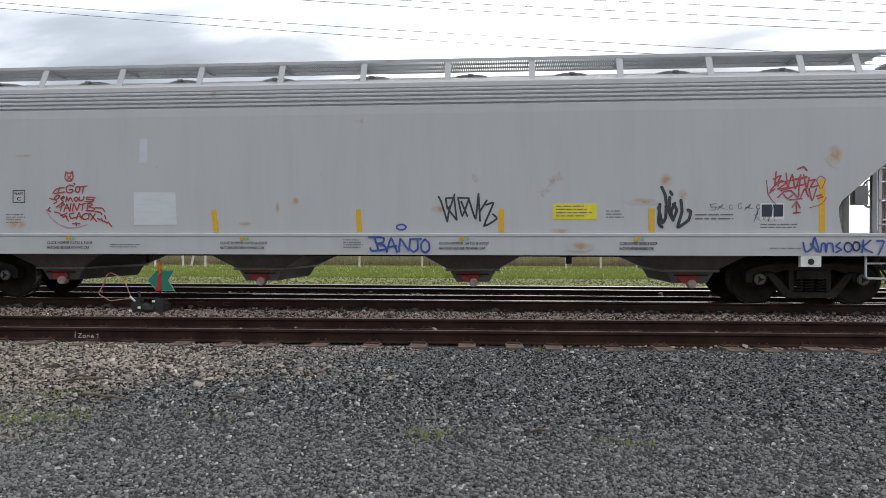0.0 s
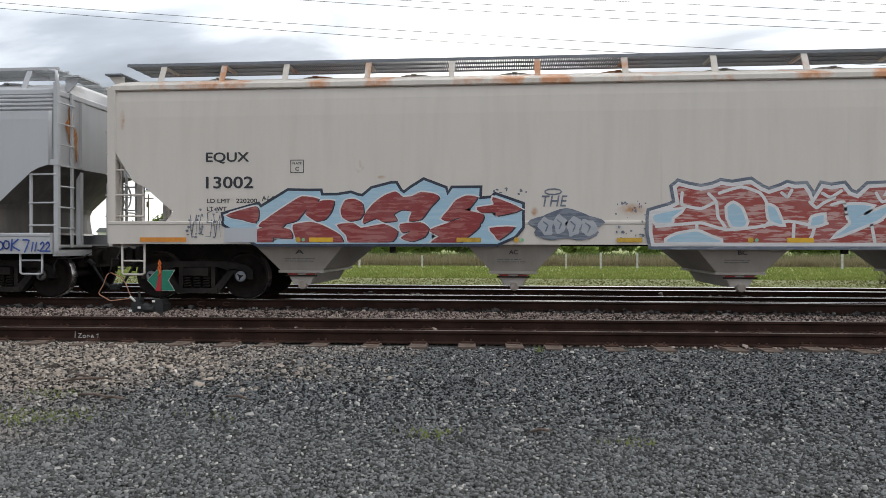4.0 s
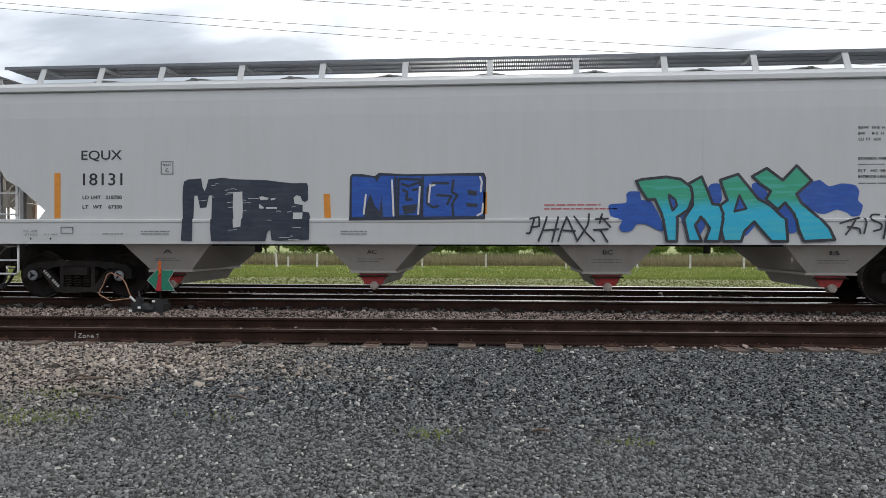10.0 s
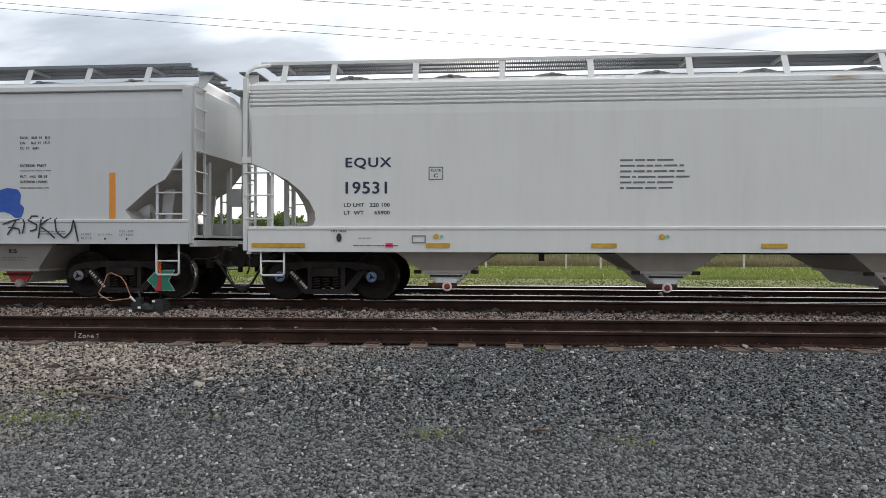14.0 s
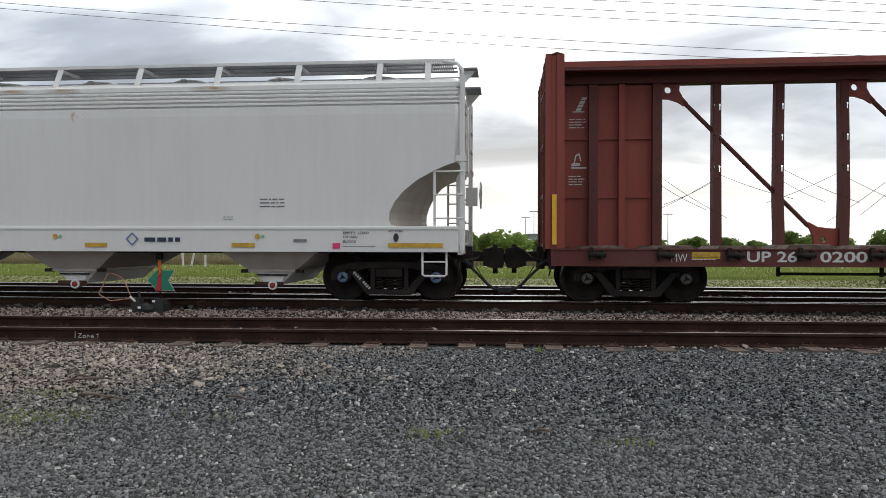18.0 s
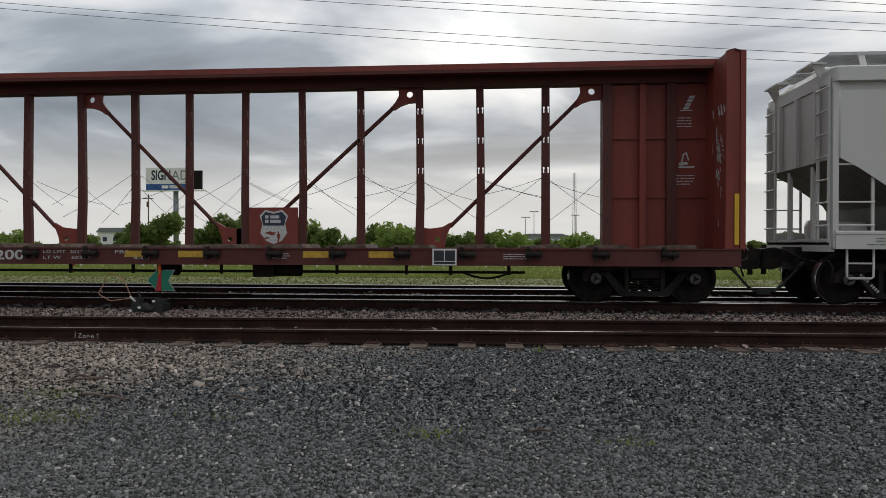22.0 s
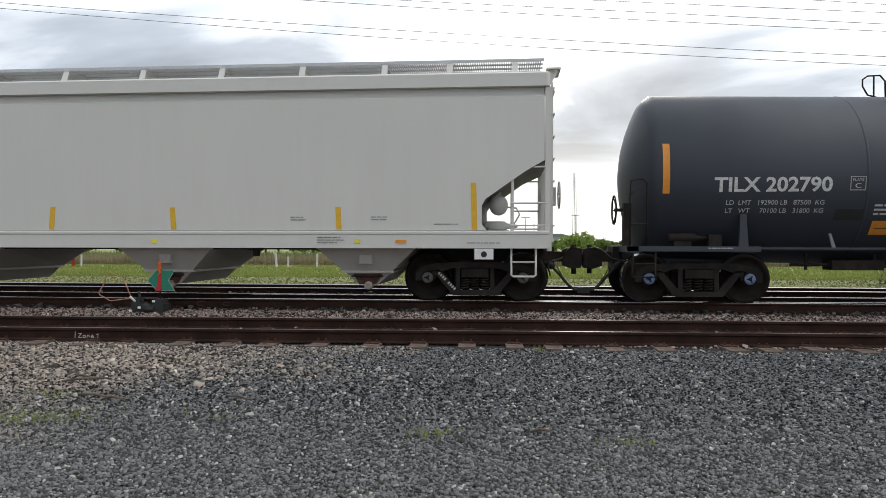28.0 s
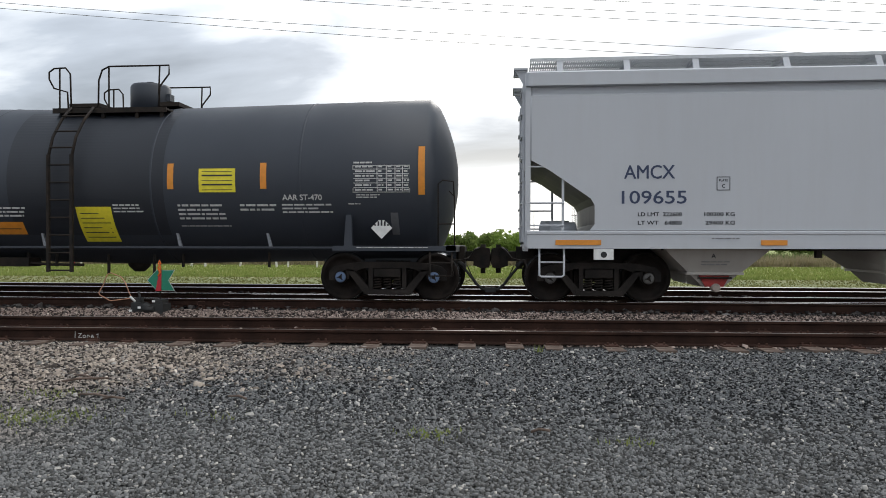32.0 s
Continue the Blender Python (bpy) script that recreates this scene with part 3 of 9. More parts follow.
# ------------------------------------------------------------ covered hoppers
def ring_points(z, w, l, r, n=4, ry=None):
    """A rectangle in plan with rounded (elliptic) corners."""
    ry = min(ry or r, w * 0.95)
    pts = []
    for cx, cy, a0 in ((l - r, w - ry, 0), (-l + r, w - ry, 90), (-l + r, -w + ry, 180), (l - r, -w + ry, 270)):
        for k in range(n + 1):
            a = radians(a0 + 90 * k / n)
            pts.append((cx + r * math.cos(a), cy + ry * math.sin(a), z))
    return pts


def end_ring(z, w, l, inset, keep, r, bulge=0.0):
    """Plan outline of the body at one height: straight sides, ends that bulge between the sides' edges."""
    pts = []
    for s in (1, -1):
        for k in (-1, -0.975, -0.93, -0.85, -0.6, -0.3, 0.0, 0.3, 0.6, 0.85, 0.93, 0.975, 1):
            over = max(abs(k) * w - (w - r), 0) / r
            x = l - inset * (keep + (1 - keep) * k * k) - r * (1 - math.sqrt(max(1 - over * over, 0))) * max(0, 1 - inset / 0.35) + bulge * (1 - k * k)
            pts.append((s * x, s * k * w, z))
    return pts


SIDE_Y, SILL_Y = 1.575, 1.605


def wagon(label, u, group="freight wagons"):
    e = new("covered_hopper_wagon")
    e.location = (u, TRACK_Y, RAIL_Z)
    tagged(e, label, "freight wagon", group)
    return e


def hopper(label, u, L, sill, eave, cuts, bays, posts, paint_key, dusty, style, cap, gate="gate_red", brake=1, roof_paint=None, grate="grate", tag=False, truck_x=8.1):
    """A covered hopper wagon. L: half length; sill: its lower and upper edge; cuts: (inset, height) from the eave's end
    down along the slope sheet. dusty: dusty paint of the bays, also painted shade on slope sheets.
    """
    car = wagon(label, u)
    z0, z1 = sill
    P = paint_key
    RP = roof_paint or paint_key
    # tank body with its slope sheets
    cr = {"ribbed": 0.06, "round": 0.12, "smooth": 0.08}[style]
    keep = {"ribbed": 0.60, "round": 0.93, "smooth": 0.97}[style]
    bulge = 0.10 if style == "round" else 0.0
    lower = [end_ring(z, SIDE_Y, L, inset, keep, cr, bulge * max(0, 1 - inset / 0.6)) for inset, z in sorted(cuts, key=lambda c: c[1])]
    rows = []
    top = eave - 0.02
    rows.append((min(3.45, top - 0.3), SIDE_Y, L))
    if style == "ribbed":
        rows += [(3.60, SIDE_Y - 0.01, L)]
        for z in (3.62, 3.70, 3.78, 3.86):
            w = SIDE_Y - 0.02 - (z - 3.6) ** 2 * 0.9
            rows += [(z, w - 0.02, L), (z + 0.025, w + 0.015, L), (z + 0.055, w + 0.012, L), (z + 0.07, w - 0.02, L)]
        rows += [(eave, SIDE_Y - 0.12, L)]
    else:
        rows += [(eave - 0.17, SIDE_Y, L), (eave - 0.13, SIDE_Y - 0.075, L), (eave, SIDE_Y - 0.085, L)] if style == "smooth" else [(eave - 0.20, SIDE_Y - 0.015, L), (eave - 0.02, SIDE_Y - 0.04, L), (eave, SIDE_Y - 0.05, L)]
    bm = bmesh.new()
    loft(bm, lower + [end_ring(z, w, l, 0.0, keep, cr, bulge) for z, w, l in rows])
    bm.normal_update()
    for f in bm.faces:
        f.smooth = abs(f.normal.z) < 0.1 and abs(f.normal.y) < 0.97 and abs(f.normal.x) < 0.97
        # dusty, darker paint on the slope sheets puts their shade into the colour
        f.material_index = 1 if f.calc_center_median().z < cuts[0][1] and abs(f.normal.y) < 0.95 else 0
    # smooth wagons get the darkest one as painted slope shade
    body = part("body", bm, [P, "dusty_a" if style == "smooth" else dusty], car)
    # roof with eave moulding
    bm = bmesh.new()
    ew = SIDE_Y + (0.012 if style != "ribbed" else -0.09)
    if style == "smooth":
        loft(bm, [ring_points(z, w, l, cr) for z, w, l in ((eave + 0.002, ew - 0.10, L + 0.012), (eave + 0.006, ew + 0.03, L + 0.03), (eave + 0.24, ew + 0.022, L + 0.03), (eave + 0.27, ew - 0.02, L), (eave + 0.32, ew - 0.30, L - 0.03),
                                                   (eave + 0.37, ew - 0.75, L - 0.06), (eave + 0.39, 0.5, L - 0.10))], smooth=False)
    else:
        loft(bm, [ring_points(z, w, l, cr) for z, w, l in ((eave + 0.002, ew - 0.02, L + 0.012), (eave + 0.02, ew, L + 0.03), (eave + 0.10, ew - 0.01, L + 0.03), (eave + 0.13, ew - 0.05, L), (eave + 0.22, ew - 0.28, L - 0.03),
                                                   (eave + 0.33, ew - 0.70, L - 0.06), (eave + 0.39, 0.5, L - 0.10))], smooth=False)
    roof = part("roof", bm, RP, car)
    for k in range(-4, 5):
        hx = k * (L - 0.9) / 4.4
        bm = bmesh.new()
        turned(bm, (hx, 0, 0), [(eave + 0.37, 0.44), (eave + 0.46, 0.44), (eave + 0.49, 0.38), (eave + 0.50, 0.1)], 16, "z")
        box(bm, hx - 0.05, hx + 0.05, -0.52, 0.52, eave + 0.44, eave + 0.47)
        part("hatch", bm, RP, roof)
    # running boards with their brackets
    gz = eave + 0.59
    cut = {"smooth": 0.06, "round": 0.14, "ribbed": 0.10}[style]
    for s in (-1, 1):
        bm = bmesh.new()
        a, b = sorted((s * 1.16, s * 0.25))
        for y in (a, a + (b - a) * 0.33, a + (b - a) * 0.66, b - 0.02):
            box(bm, -L + cut, L - cut, y, y + 0.02, gz - 0.035, gz)
        n = int(2 * (L - cut - 0.02) / 0.042)
        for i in range(n):
            x = -L + cut + 0.01 + i * 0.042
            prism(bm, [(x, gz - 0.03), (x + 0.024, gz - 0.03), (x + 0.024, gz - 0.006), (x, gz - 0.006)], a + 0.02, b - 0.02)
        part("running_board", bm, grate, roof, "galvanised grating walkway")
        edge_y = s * 1.17
        part("board_edge", boxes((-L + cut, L - cut, *sorted((edge_y, edge_y + s * 0.012)), gz - 0.045, gz + 0.012)), RP if style == "ribbed" else grate, roof)
        for px in posts:
            bm = bmesh.new()
            y = s * 1.17
            prism(bm, [(px - 0.055, eave + 0.08), (px + 0.055, eave + 0.08), (px + 0.055, gz - 0.04), (px - 0.055, gz - 0.04)], *sorted((y, y - s * 0.02)))
            for f in bm.verts:
                if f.co.z < eave + 0.1:
                    f.co.y += s * 0.23
            prism(bm, [(px - 0.03, gz - 0.09), (px + 0.03, gz - 0.09), (px + 0.03, gz - 0.045), (px - 0.03, gz - 0.045)], *sorted((s * 1.16, s * 0.6)))
            part("bracket", bm, RP, roof)
    # sills
    for s in (-1, 1):
        bm = bmesh.new()
        prof = [(SILL_Y - 0.30, z0 - 0.012), (SILL_Y, z0 - 0.012), (SILL_Y, z1 - 0.07), (SILL_Y + 0.014, z1 - 0.05), (SILL_Y + 0.014, z1 - 0.012), (SILL_Y, z1), (SILL_Y - 0.05, z1 + 0.006), (SILL_Y - 0.12, z1 + 0.006), (SILL_Y - 0.12, z0 + 0.004), (SILL_Y - 0.30, z0 + 0.004)]
        loft(bm, [[(xx, s * y, z) for y, z in prof] for xx in (-L, L)], smooth=False)
        part("side_sill", bm, P, car)
        for k in range(-2, 3) if style != "smooth" else ():
            xs = k * 3.14 + 0.6
            bm = boxes((xs - 0.011, xs + 0.011, *sorted((s * (SIDE_Y + 0.003), s * (SIDE_Y - 0.01))), z1 + 0.01, min(3.45, eave - 0.34)))
            part("weld_seam", bm, P, body)
    for s in (-1, 1):
        bm = boxes((*sorted((s * (L + 0.05), s * (L - 2.7))), -0.32, 0.32, 0.74, z0 + 0.06))
        part("stub_sill", bm, "truck", car)
    bm = boxes((-L + 1.35, L - 1.35, -SILL_Y + 0.12, SILL_Y - 0.12, z0 + 0.05, z1 - 0.02))
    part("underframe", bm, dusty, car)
    # hopper bays
    for i, bx in enumerate(bays):
        bm = bmesh.new()
        ringed = gate == "ringed"
        slim = style == "round"
        zb, zo = (0.585, 0.30) if ringed else (0.575, 0.305) if style != "ribbed" else (0.62, 0.37)
        tw, fw = (0.87, 0.40) if slim else (0.94, 0.46)
        loft(bm, [[(bx - tw, -1.42, z0), (bx + tw, -1.42, z0), (bx + tw + 0.12, 1.42, z0), (bx - tw - 0.12, 1.42, z0)],
                  [(bx - fw, -1.22, zb), (bx + fw, -1.22, zb), (bx + fw, 1.22, zb), (bx - fw, 1.22, zb)]], smooth=False)
        box(bm, bx - fw - 0.04, bx + fw + 0.04, -1.25, 1.25, zb - 0.035, zb + 0.01)
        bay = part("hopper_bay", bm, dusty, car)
        bm = bmesh.new()
        ow, ob = (0.42, 0.30) if dusty == "dusty_a" else (0.42, 0.18) if style == "smooth" else (0.40, 0.15) if ringed else (0.30, 0.17)
        loft(bm, [[(bx - ow, -1.17, zb - 0.036), (bx + ow, -1.17, zb - 0.036), (bx + ow, 1.17, zb - 0.036), (bx - ow, 1.17, zb - 0.036)],
                  [(bx - ob, -1.14, zo + 0.01), (bx + ob, -1.14, zo + 0.01), (bx + ob, 1.14, zo + 0.01), (bx - ob, 1.14, zo + 0.01)]], smooth=False)
        part("outlet_trough", soften(bm, 0.012), P if ringed else dusty, bay)
        bm = bmesh.new()
        right = 0.12 if dusty == "dusty_a" else 0.27
        prism(bm, [(bx - 0.27, zb - 0.05), (bx + right, zb - 0.05), (bx + min(right, 0.16), zo + 0.02), (bx - 0.16, zo + 0.02)], -1.205, -1.175)
        for dx in (-0.18, -0.03, 0.10) if dusty == "dusty_a" else (-0.18, 0.0, 0.18):
            box(bm, bx + dx - 0.02, bx + dx + 0.02, -1.22, -1.20, 0.46, zb - 0.05)
        full = gate in ("gate_red", "rust")
        part("outlet_gate", bm, gate if full else P if ringed else dusty, bay, "weathered outlet gate")
        if gate == "latches":
            for dx in (-0.17, 0.17):
                part("gate_latch", boxes((bx + dx - 0.085, bx + dx + 0.085, -1.234, -1.21, zb - 0.10, zb - 0.05)), "gate_red", bay, "faded red gate latch")
        if ringed:
            bm = bmesh.new()
            turned(bm, (bx + 0.02, 0, zo), [(-1.273, 0.06), (-1.285, 0.085), (-1.25, 0.092)], 16)
            part("outlet_ring", bm, "white", bay)
            bm = bmesh.new()
            turned(bm, (bx + 0.02, 0, zo), [(-1.295, 0.005), (-1.293, 0.05), (-1.27, 0.055)], 16)
            part("outlet_plug", bm, "gate_red", bay, "red outlet plug")
            bm = bmesh.new()
            rod(bm, (bx - 0.34, -1.215, zo + 0.015), (bx + 0.20, -1.215, zo + 0.015), 0.05, 10)
            part("outlet_pipe", bm, "rust", bay, "rusty outlet pipe")
            for d in (-1, 1):
                part("flange_lug", soften(boxes((*sorted((bx + d * 0.46, bx + d * 0.60)), -1.27, -1.16, zb - 0.05, zb + 0.015)), 0.01), "iron", bay)
        bm = bmesh.new()
        turned(bm, (bx + 0.02, 0, zo), [(-1.27, 0.065), (-1.26, 0.078), (-1.11, 0.078), (-1.09, 0.05)], 14)
        part("outlet_cap", bm, "cap_tan", bay)
        bm = bmesh.new()
        rod(bm, (bx - 0.30, -1.24, zb - 0.09), (bx + 0.30, -1.24, zb - 0.09), 0.016, 6)
        part("gate_shaft", bm, "iron", bay)
    bm = bmesh.new()
    rod(bm, (-L + 2.4, -1.30, z0 - 0.02), (L - 2.4, -1.30, z0 - 0.02), 0.024, 6)
    line = part("train_pipe", bm, "iron", car)
    for bx in (bays[0] + 1.75, bays[2] + 1.75):
        bm = boxes((bx - 0.05, bx + 0.05, -1.36, -1.26, z0 - 0.17, z0), (bx - 0.16, bx + 0.14, -1.35, -1.27, z0 - 0.05, z0 + 0.004))
        part("pipe_valve", soften(bm, 0.01), "iron", line)
    # ends
    for s in (-1, 1):
        x = lambda a: s * (L + a)
        for y in (-1.50, 1.50):
            if style == "ribbed":
                # slim post clear of the body, bent over to the walkway
                bm = boxes((*sorted((x(0.03), x(0.11))), y - 0.045, y + 0.045, z0 + 0.01, eave + 0.22))
                part("corner_post", soften(bm, 0.008), P, car)
                bm = bmesh.new()
                pipe(bm, [(x(0.07), y, eave + 0.18), (x(0.05), y * 0.98, eave + 0.34), (x(-0.04), y * 0.90, eave + 0.47), (x(-0.30), y * 0.80, gz - 0.05)], 0.034, 6)
                part("grab_rail", bm, P, car)
                part("post_bracket", soften(boxes((*sorted((x(-0.10), x(0.13))), y - 0.06, y + 0.06, 2.58, 2.69)), 0.008), P, car)
            else:
                wide = 0.12 if style == "round" else 0.06
                bm = boxes((*sorted((x(-wide), x(0.035))), y - (0.085 if style == "round" else 0.06), y + (0.085 if style == "round" else 0.06), z0 + 0.01, eave + (0.06 if style == "round" else 0.0)))
                part("corner_post", soften(bm, 0.008), P, car)
        bm = boxes((*sorted((x(-1.2), x(0.06))), -1.48, 1.48, z0 + 0.06, z0 + 0.11), (*sorted((x(-0.02), x(0.06))), -1.5, 1.5, z0 - 0.06, z0 + 0.16))
        part("end_platform", bm, P, car)
        for y in (-0.55, 0.55):
            bm = bmesh.new()
            d = 0.09 if style == "smooth" else 0.11
            prism(bm, [(x(-d), z0 + 0.1), (x(-0.02), z0 + 0.1), (x(-0.02), cuts[0][1] - 0.05), (x(-d), cuts[0][1] - 0.2)], y - 0.05, y + 0.05)
            part("end_stanchion", bm, P, car)
        for y in (-1.0, 1.0) if style == "round" and s == brake else ():
            bm = bmesh.new()
            prism(bm, [(x(-cuts[-1][0] + 0.25), z0 + 0.1), (x(-cuts[-1][0] + 0.45), z0 + 0.1), (x(-0.55), cuts[1][1] - 0.15), (x(-0.75), cuts[1][1] - 0.15)], y - 0.03, y + 0.03)
            part("slope_brace", bm, P, car)
        for side in (-1, 1):
            y = side * 1.52
            bm = bmesh.new()
            a0, tall = (-0.46, 2.42) if style == "ribbed" else (-0.66, 2.50)
            for a in (a0, 0.05 if style == "ribbed" else -0.06):
                box(bm, *sorted((x(a), x(a + 0.045))), y - 0.02, y + 0.02, z0 + 0.04, tall)
            lad = part("side_ladder", bm, P, car)
            for zz in (z1 + 0.15, z1 + 0.58, 2.40) if style == "ribbed" else (z1 + 0.10, z1 + 0.50, 2.47):
                bm = bmesh.new()
                rod(bm, (x(a0), y - side * -0.03, zz), (x(0.08 if style == "ribbed" else -0.01), y - side * -0.03, zz), 0.016)
                part("rung", bm, P, lad)
            bm = bmesh.new()
            for yy in (side * 1.46, side * 1.02):
                box(bm, *sorted((x(0.045), x(0.085))), yy - 0.025, yy + 0.025, z0 + 0.1, eave + 0.1)
            lad = part("end_ladder", bm, RP, car)
            for k in range(7):
                bm = bmesh.new()
                zz = z1 + 0.10 + k * 0.40
                rod(bm, (x(0.10), side * 1.52, zz), (x(0.10), side * 1.00, zz), 0.016)
                part("rung", bm, P, lad)
            bm = bmesh.new()
            pipe(bm, [(x(-0.66), y, z0 + 0.02), (x(-0.66), y, 0.53), (x(-0.62), y, 0.50), (x(-0.26), y, 0.50), (x(-0.22), y, 0.53), (x(-0.22), y, z0 + 0.02)], 0.022, 5)
            rod(bm, (x(-0.66), y, 0.76), (x(-0.22), y, 0.76), 0.016)
            part("stirrup", bm, P, car)
        # walkway across the end of the roof
        reach = 0.32 if style != "smooth" else 0.24
        for y0 in (-1.18, 0.48):
            xa, xb = sorted((x(-0.02), x(reach)))
            slots = [[(xa + 0.025, y0 + 0.115 + k * 0.132), (xb - 0.025, y0 + 0.115 + k * 0.132), (xb - 0.025, y0 + 0.150 + k * 0.132), (xa + 0.025, y0 + 0.150 + k * 0.132)] for k in range(4)]
            bm = pierced([(xa, y0), (xb, y0), (xb, y0 + 0.70), (xa, y0 + 0.70)], slots, eave + 0.400, eave + 0.430)
            for v in bm.verts:
                v.co.y, v.co.z = v.co.z, v.co.y
            bmesh.ops.recalc_face_normals(bm, faces=bm.faces[:])
            part("end_walkway", bm, RP if style == "smooth" else grate, roof, "grating platform at the roof end")
        for yy in (-1.08, 1.08):
            bm = bmesh.new()
            prism(bm, [(x(-0.02), eave + 0.12), (x(0.05), eave + 0.12), (x(reach - 0.04), eave + 0.385), (x(-0.02), eave + 0.385)], yy - 0.012, yy + 0.012)
            part("walkway_bracket", bm, RP, roof)
        coupler(car, L, s)
        if style == "ribbed":
            for y in (-0.62, 0.62):
                part("end_rib", soften(boxes((*sorted((x(0.002), x(0.06))), y - 0.06, y + 0.06, 2.60, eave - 0.01)), 0.01), P, car)
        if style == "smooth":
            for y in (-0.85, 0.0, 0.85):
                part("end_rib", soften(boxes((*sorted((x(0.002), x(0.07))), y - 0.05, y + 0.05, 2.60, eave - 0.01)), 0.01), P, car)
            if s == brake:
                bm = bmesh.new()
                turned(bm, (x(-0.90), 0, z0 + 0.80), [(-1.16, 0.05), (-1.12, 0.15), (-1.06, 0.18), (-0.46, 0.18), (-0.40, 0.06)], 20)
                box(bm, *sorted((x(-0.94), x(-0.86))), -0.90, -0.70, z0 + 0.96, z0 + 1.12)
                part("air_reservoir", bm, P, car, "round air reservoir under the slope sheet")
                bm = bmesh.new()
                turned(bm, (x(-0.88), -0.95, z0 + 0.40), [(-0.28, 0.04), (-0.26, 0.095), (0.10, 0.095), (0.14, 0.06), (0.34, 0.03)], 16, "x")
                box(bm, *sorted((x(-1.1), x(-0.7))), -1.00, -0.90, z0 + 0.10, z0 + 0.33)
                pipe(bm, [(x(-0.62), -0.95, z0 + 0.42), (x(-0.50), -0.95, z0 + 0.62), (x(-0.56), -0.95, z0 + 0.74), (x(-0.74), -0.95, z0 + 0.76)], 0.018, 6)
                part("brake_cylinder", bm, P, car)
        if s == brake and style == "round":
            bm = bmesh.new()
            turned(bm, (x(-1.10), -1.05, z1 + 0.17), [(-0.16, 0.05), (-0.14, 0.14), (0.10, 0.15), (0.13, 0.06)], 16, "x")
            box(bm, *sorted((x(-1.18), x(-1.04))), -1.12, -0.98, z0 + 0.10, z1 + 0.06)
            part("air_reservoir", bm, P, car, "round air reservoir on the end platform")
            bm = boxes((*sorted((x(-0.96), x(-0.74))), -1.12, -0.95, z0 + 0.10, z1 + 0.10), (*sorted((x(-0.98), x(-0.70))), -1.14, -0.93, z1 + 0.10, z1 + 0.15))
            part("control_valve", soften(bm, 0.015), "cap_tan", car, "dusty brake control valve")
            bm = bmesh.new()
            pipe(bm, [(x(-0.42), -0.30, z0 + 0.1), (x(-0.42), -0.30, z1 + 0.80), (x(-0.36), -0.30, z1 + 0.84), (x(-0.12), -0.30, z1 + 0.92)], 0.022, 6)
            part("brake_lever", bm, P, car)
        if s == brake:
            bm = bmesh.new()
            pts = [(x(0.33), 0.45 + 0.27 * math.cos(2 * math.pi * k / 18), 2.10 + 0.27 * math.sin(2 * math.pi * k / 18)) for k in range(19)]
            pipe(bm, pts, 0.018, 5)
            for k in range(5):
                a = 2 * math.pi * k / 5
                rod(bm, (x(0.30), 0.45, 2.10), (x(0.33), 0.45 + 0.26 * math.cos(a), 2.10 + 0.26 * math.sin(a)), 0.012, 5)
            box(bm, *sorted((x(0.02), x(0.26))), 0.33, 0.57, 1.88, 2.25)
            part("brake_wheel", bm, P, car, "round hand brake wheel")
        else:
            bm = bmesh.new()
            turned(bm, (x(-0.75), -0.55, z0 + 0.34), [(-0.28, 0.10), (-0.26, 0.15), (0.18, 0.15), (0.22, 0.10)], 16, "x")
            turned(bm, (x(-0.62), 0.40, z0 + 0.36), [(-0.32, 0.06), (-0.28, 0.19), (0.28, 0.19), (0.32, 0.06)], 16, "x")
            box(bm, *sorted((x(-1.0), x(-0.2))), -0.70, 0.60, z0 + 0.10, z0 + 0.18)
            part("brake_cylinder", bm, P, car)
        truck(car, s * truck_x, cap, tag)
    return car


ROUND_CUTS = [(0.0, 2.80), (0.46, 2.26), (0.72, 2.12), (1.24, 1.68), (1.10, 1.50)]
RIB_CUTS = [(0.02, 2.56), (0.20, 2.51), (0.45, 2.41), (0.75, 2.25), (1.0, 2.05), (1.16, 1.86), (1.26, 1.66), (1.27, 1.52), (1.22, 1.43), (1.10, 1.385)]
SMOOTH_CUTS = [(0.0, 2.58), (0.40, 2.40), (1.12, 1.90), (1.19, 1.78), (1.19, 1.44), (1.10, 1.33)]
POSTS = (0, 1.57, 3.14, 4.71, 6.28, 7.5, 8.7)
POSTS = sorted({s * p for p in POSTS for s in (-1, 1)})
POSTS_D = (-8.99, -8.05, -6.5, -4.9, -3.3, -1.55, 0.11, 1.77, 3.41, 4.98, 6.53, 8.08, 8.99)
BAYS = (-5.98, -2.0, 2.04, 5.97)
BAYS_C = (-6.10, -2.17, 2.13, 6.04)

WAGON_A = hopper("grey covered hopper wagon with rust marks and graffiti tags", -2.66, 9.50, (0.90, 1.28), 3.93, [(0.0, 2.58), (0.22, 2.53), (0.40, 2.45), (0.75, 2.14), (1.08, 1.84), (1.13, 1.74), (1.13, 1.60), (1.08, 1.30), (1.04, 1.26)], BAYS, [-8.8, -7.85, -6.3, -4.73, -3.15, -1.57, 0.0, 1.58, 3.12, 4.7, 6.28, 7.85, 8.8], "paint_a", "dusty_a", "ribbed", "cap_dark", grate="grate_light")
WAGON_B = hopper("beige covered hopper wagon with red graffiti and rusty roof edge", 17.58, 9.58, (1.09, 1.50), 3.95, ROUND_CUTS, BAYS, POSTS, "paint_b", "dusty_b", "round", "cap_light", gate="latches", roof_paint="rusty_roof")
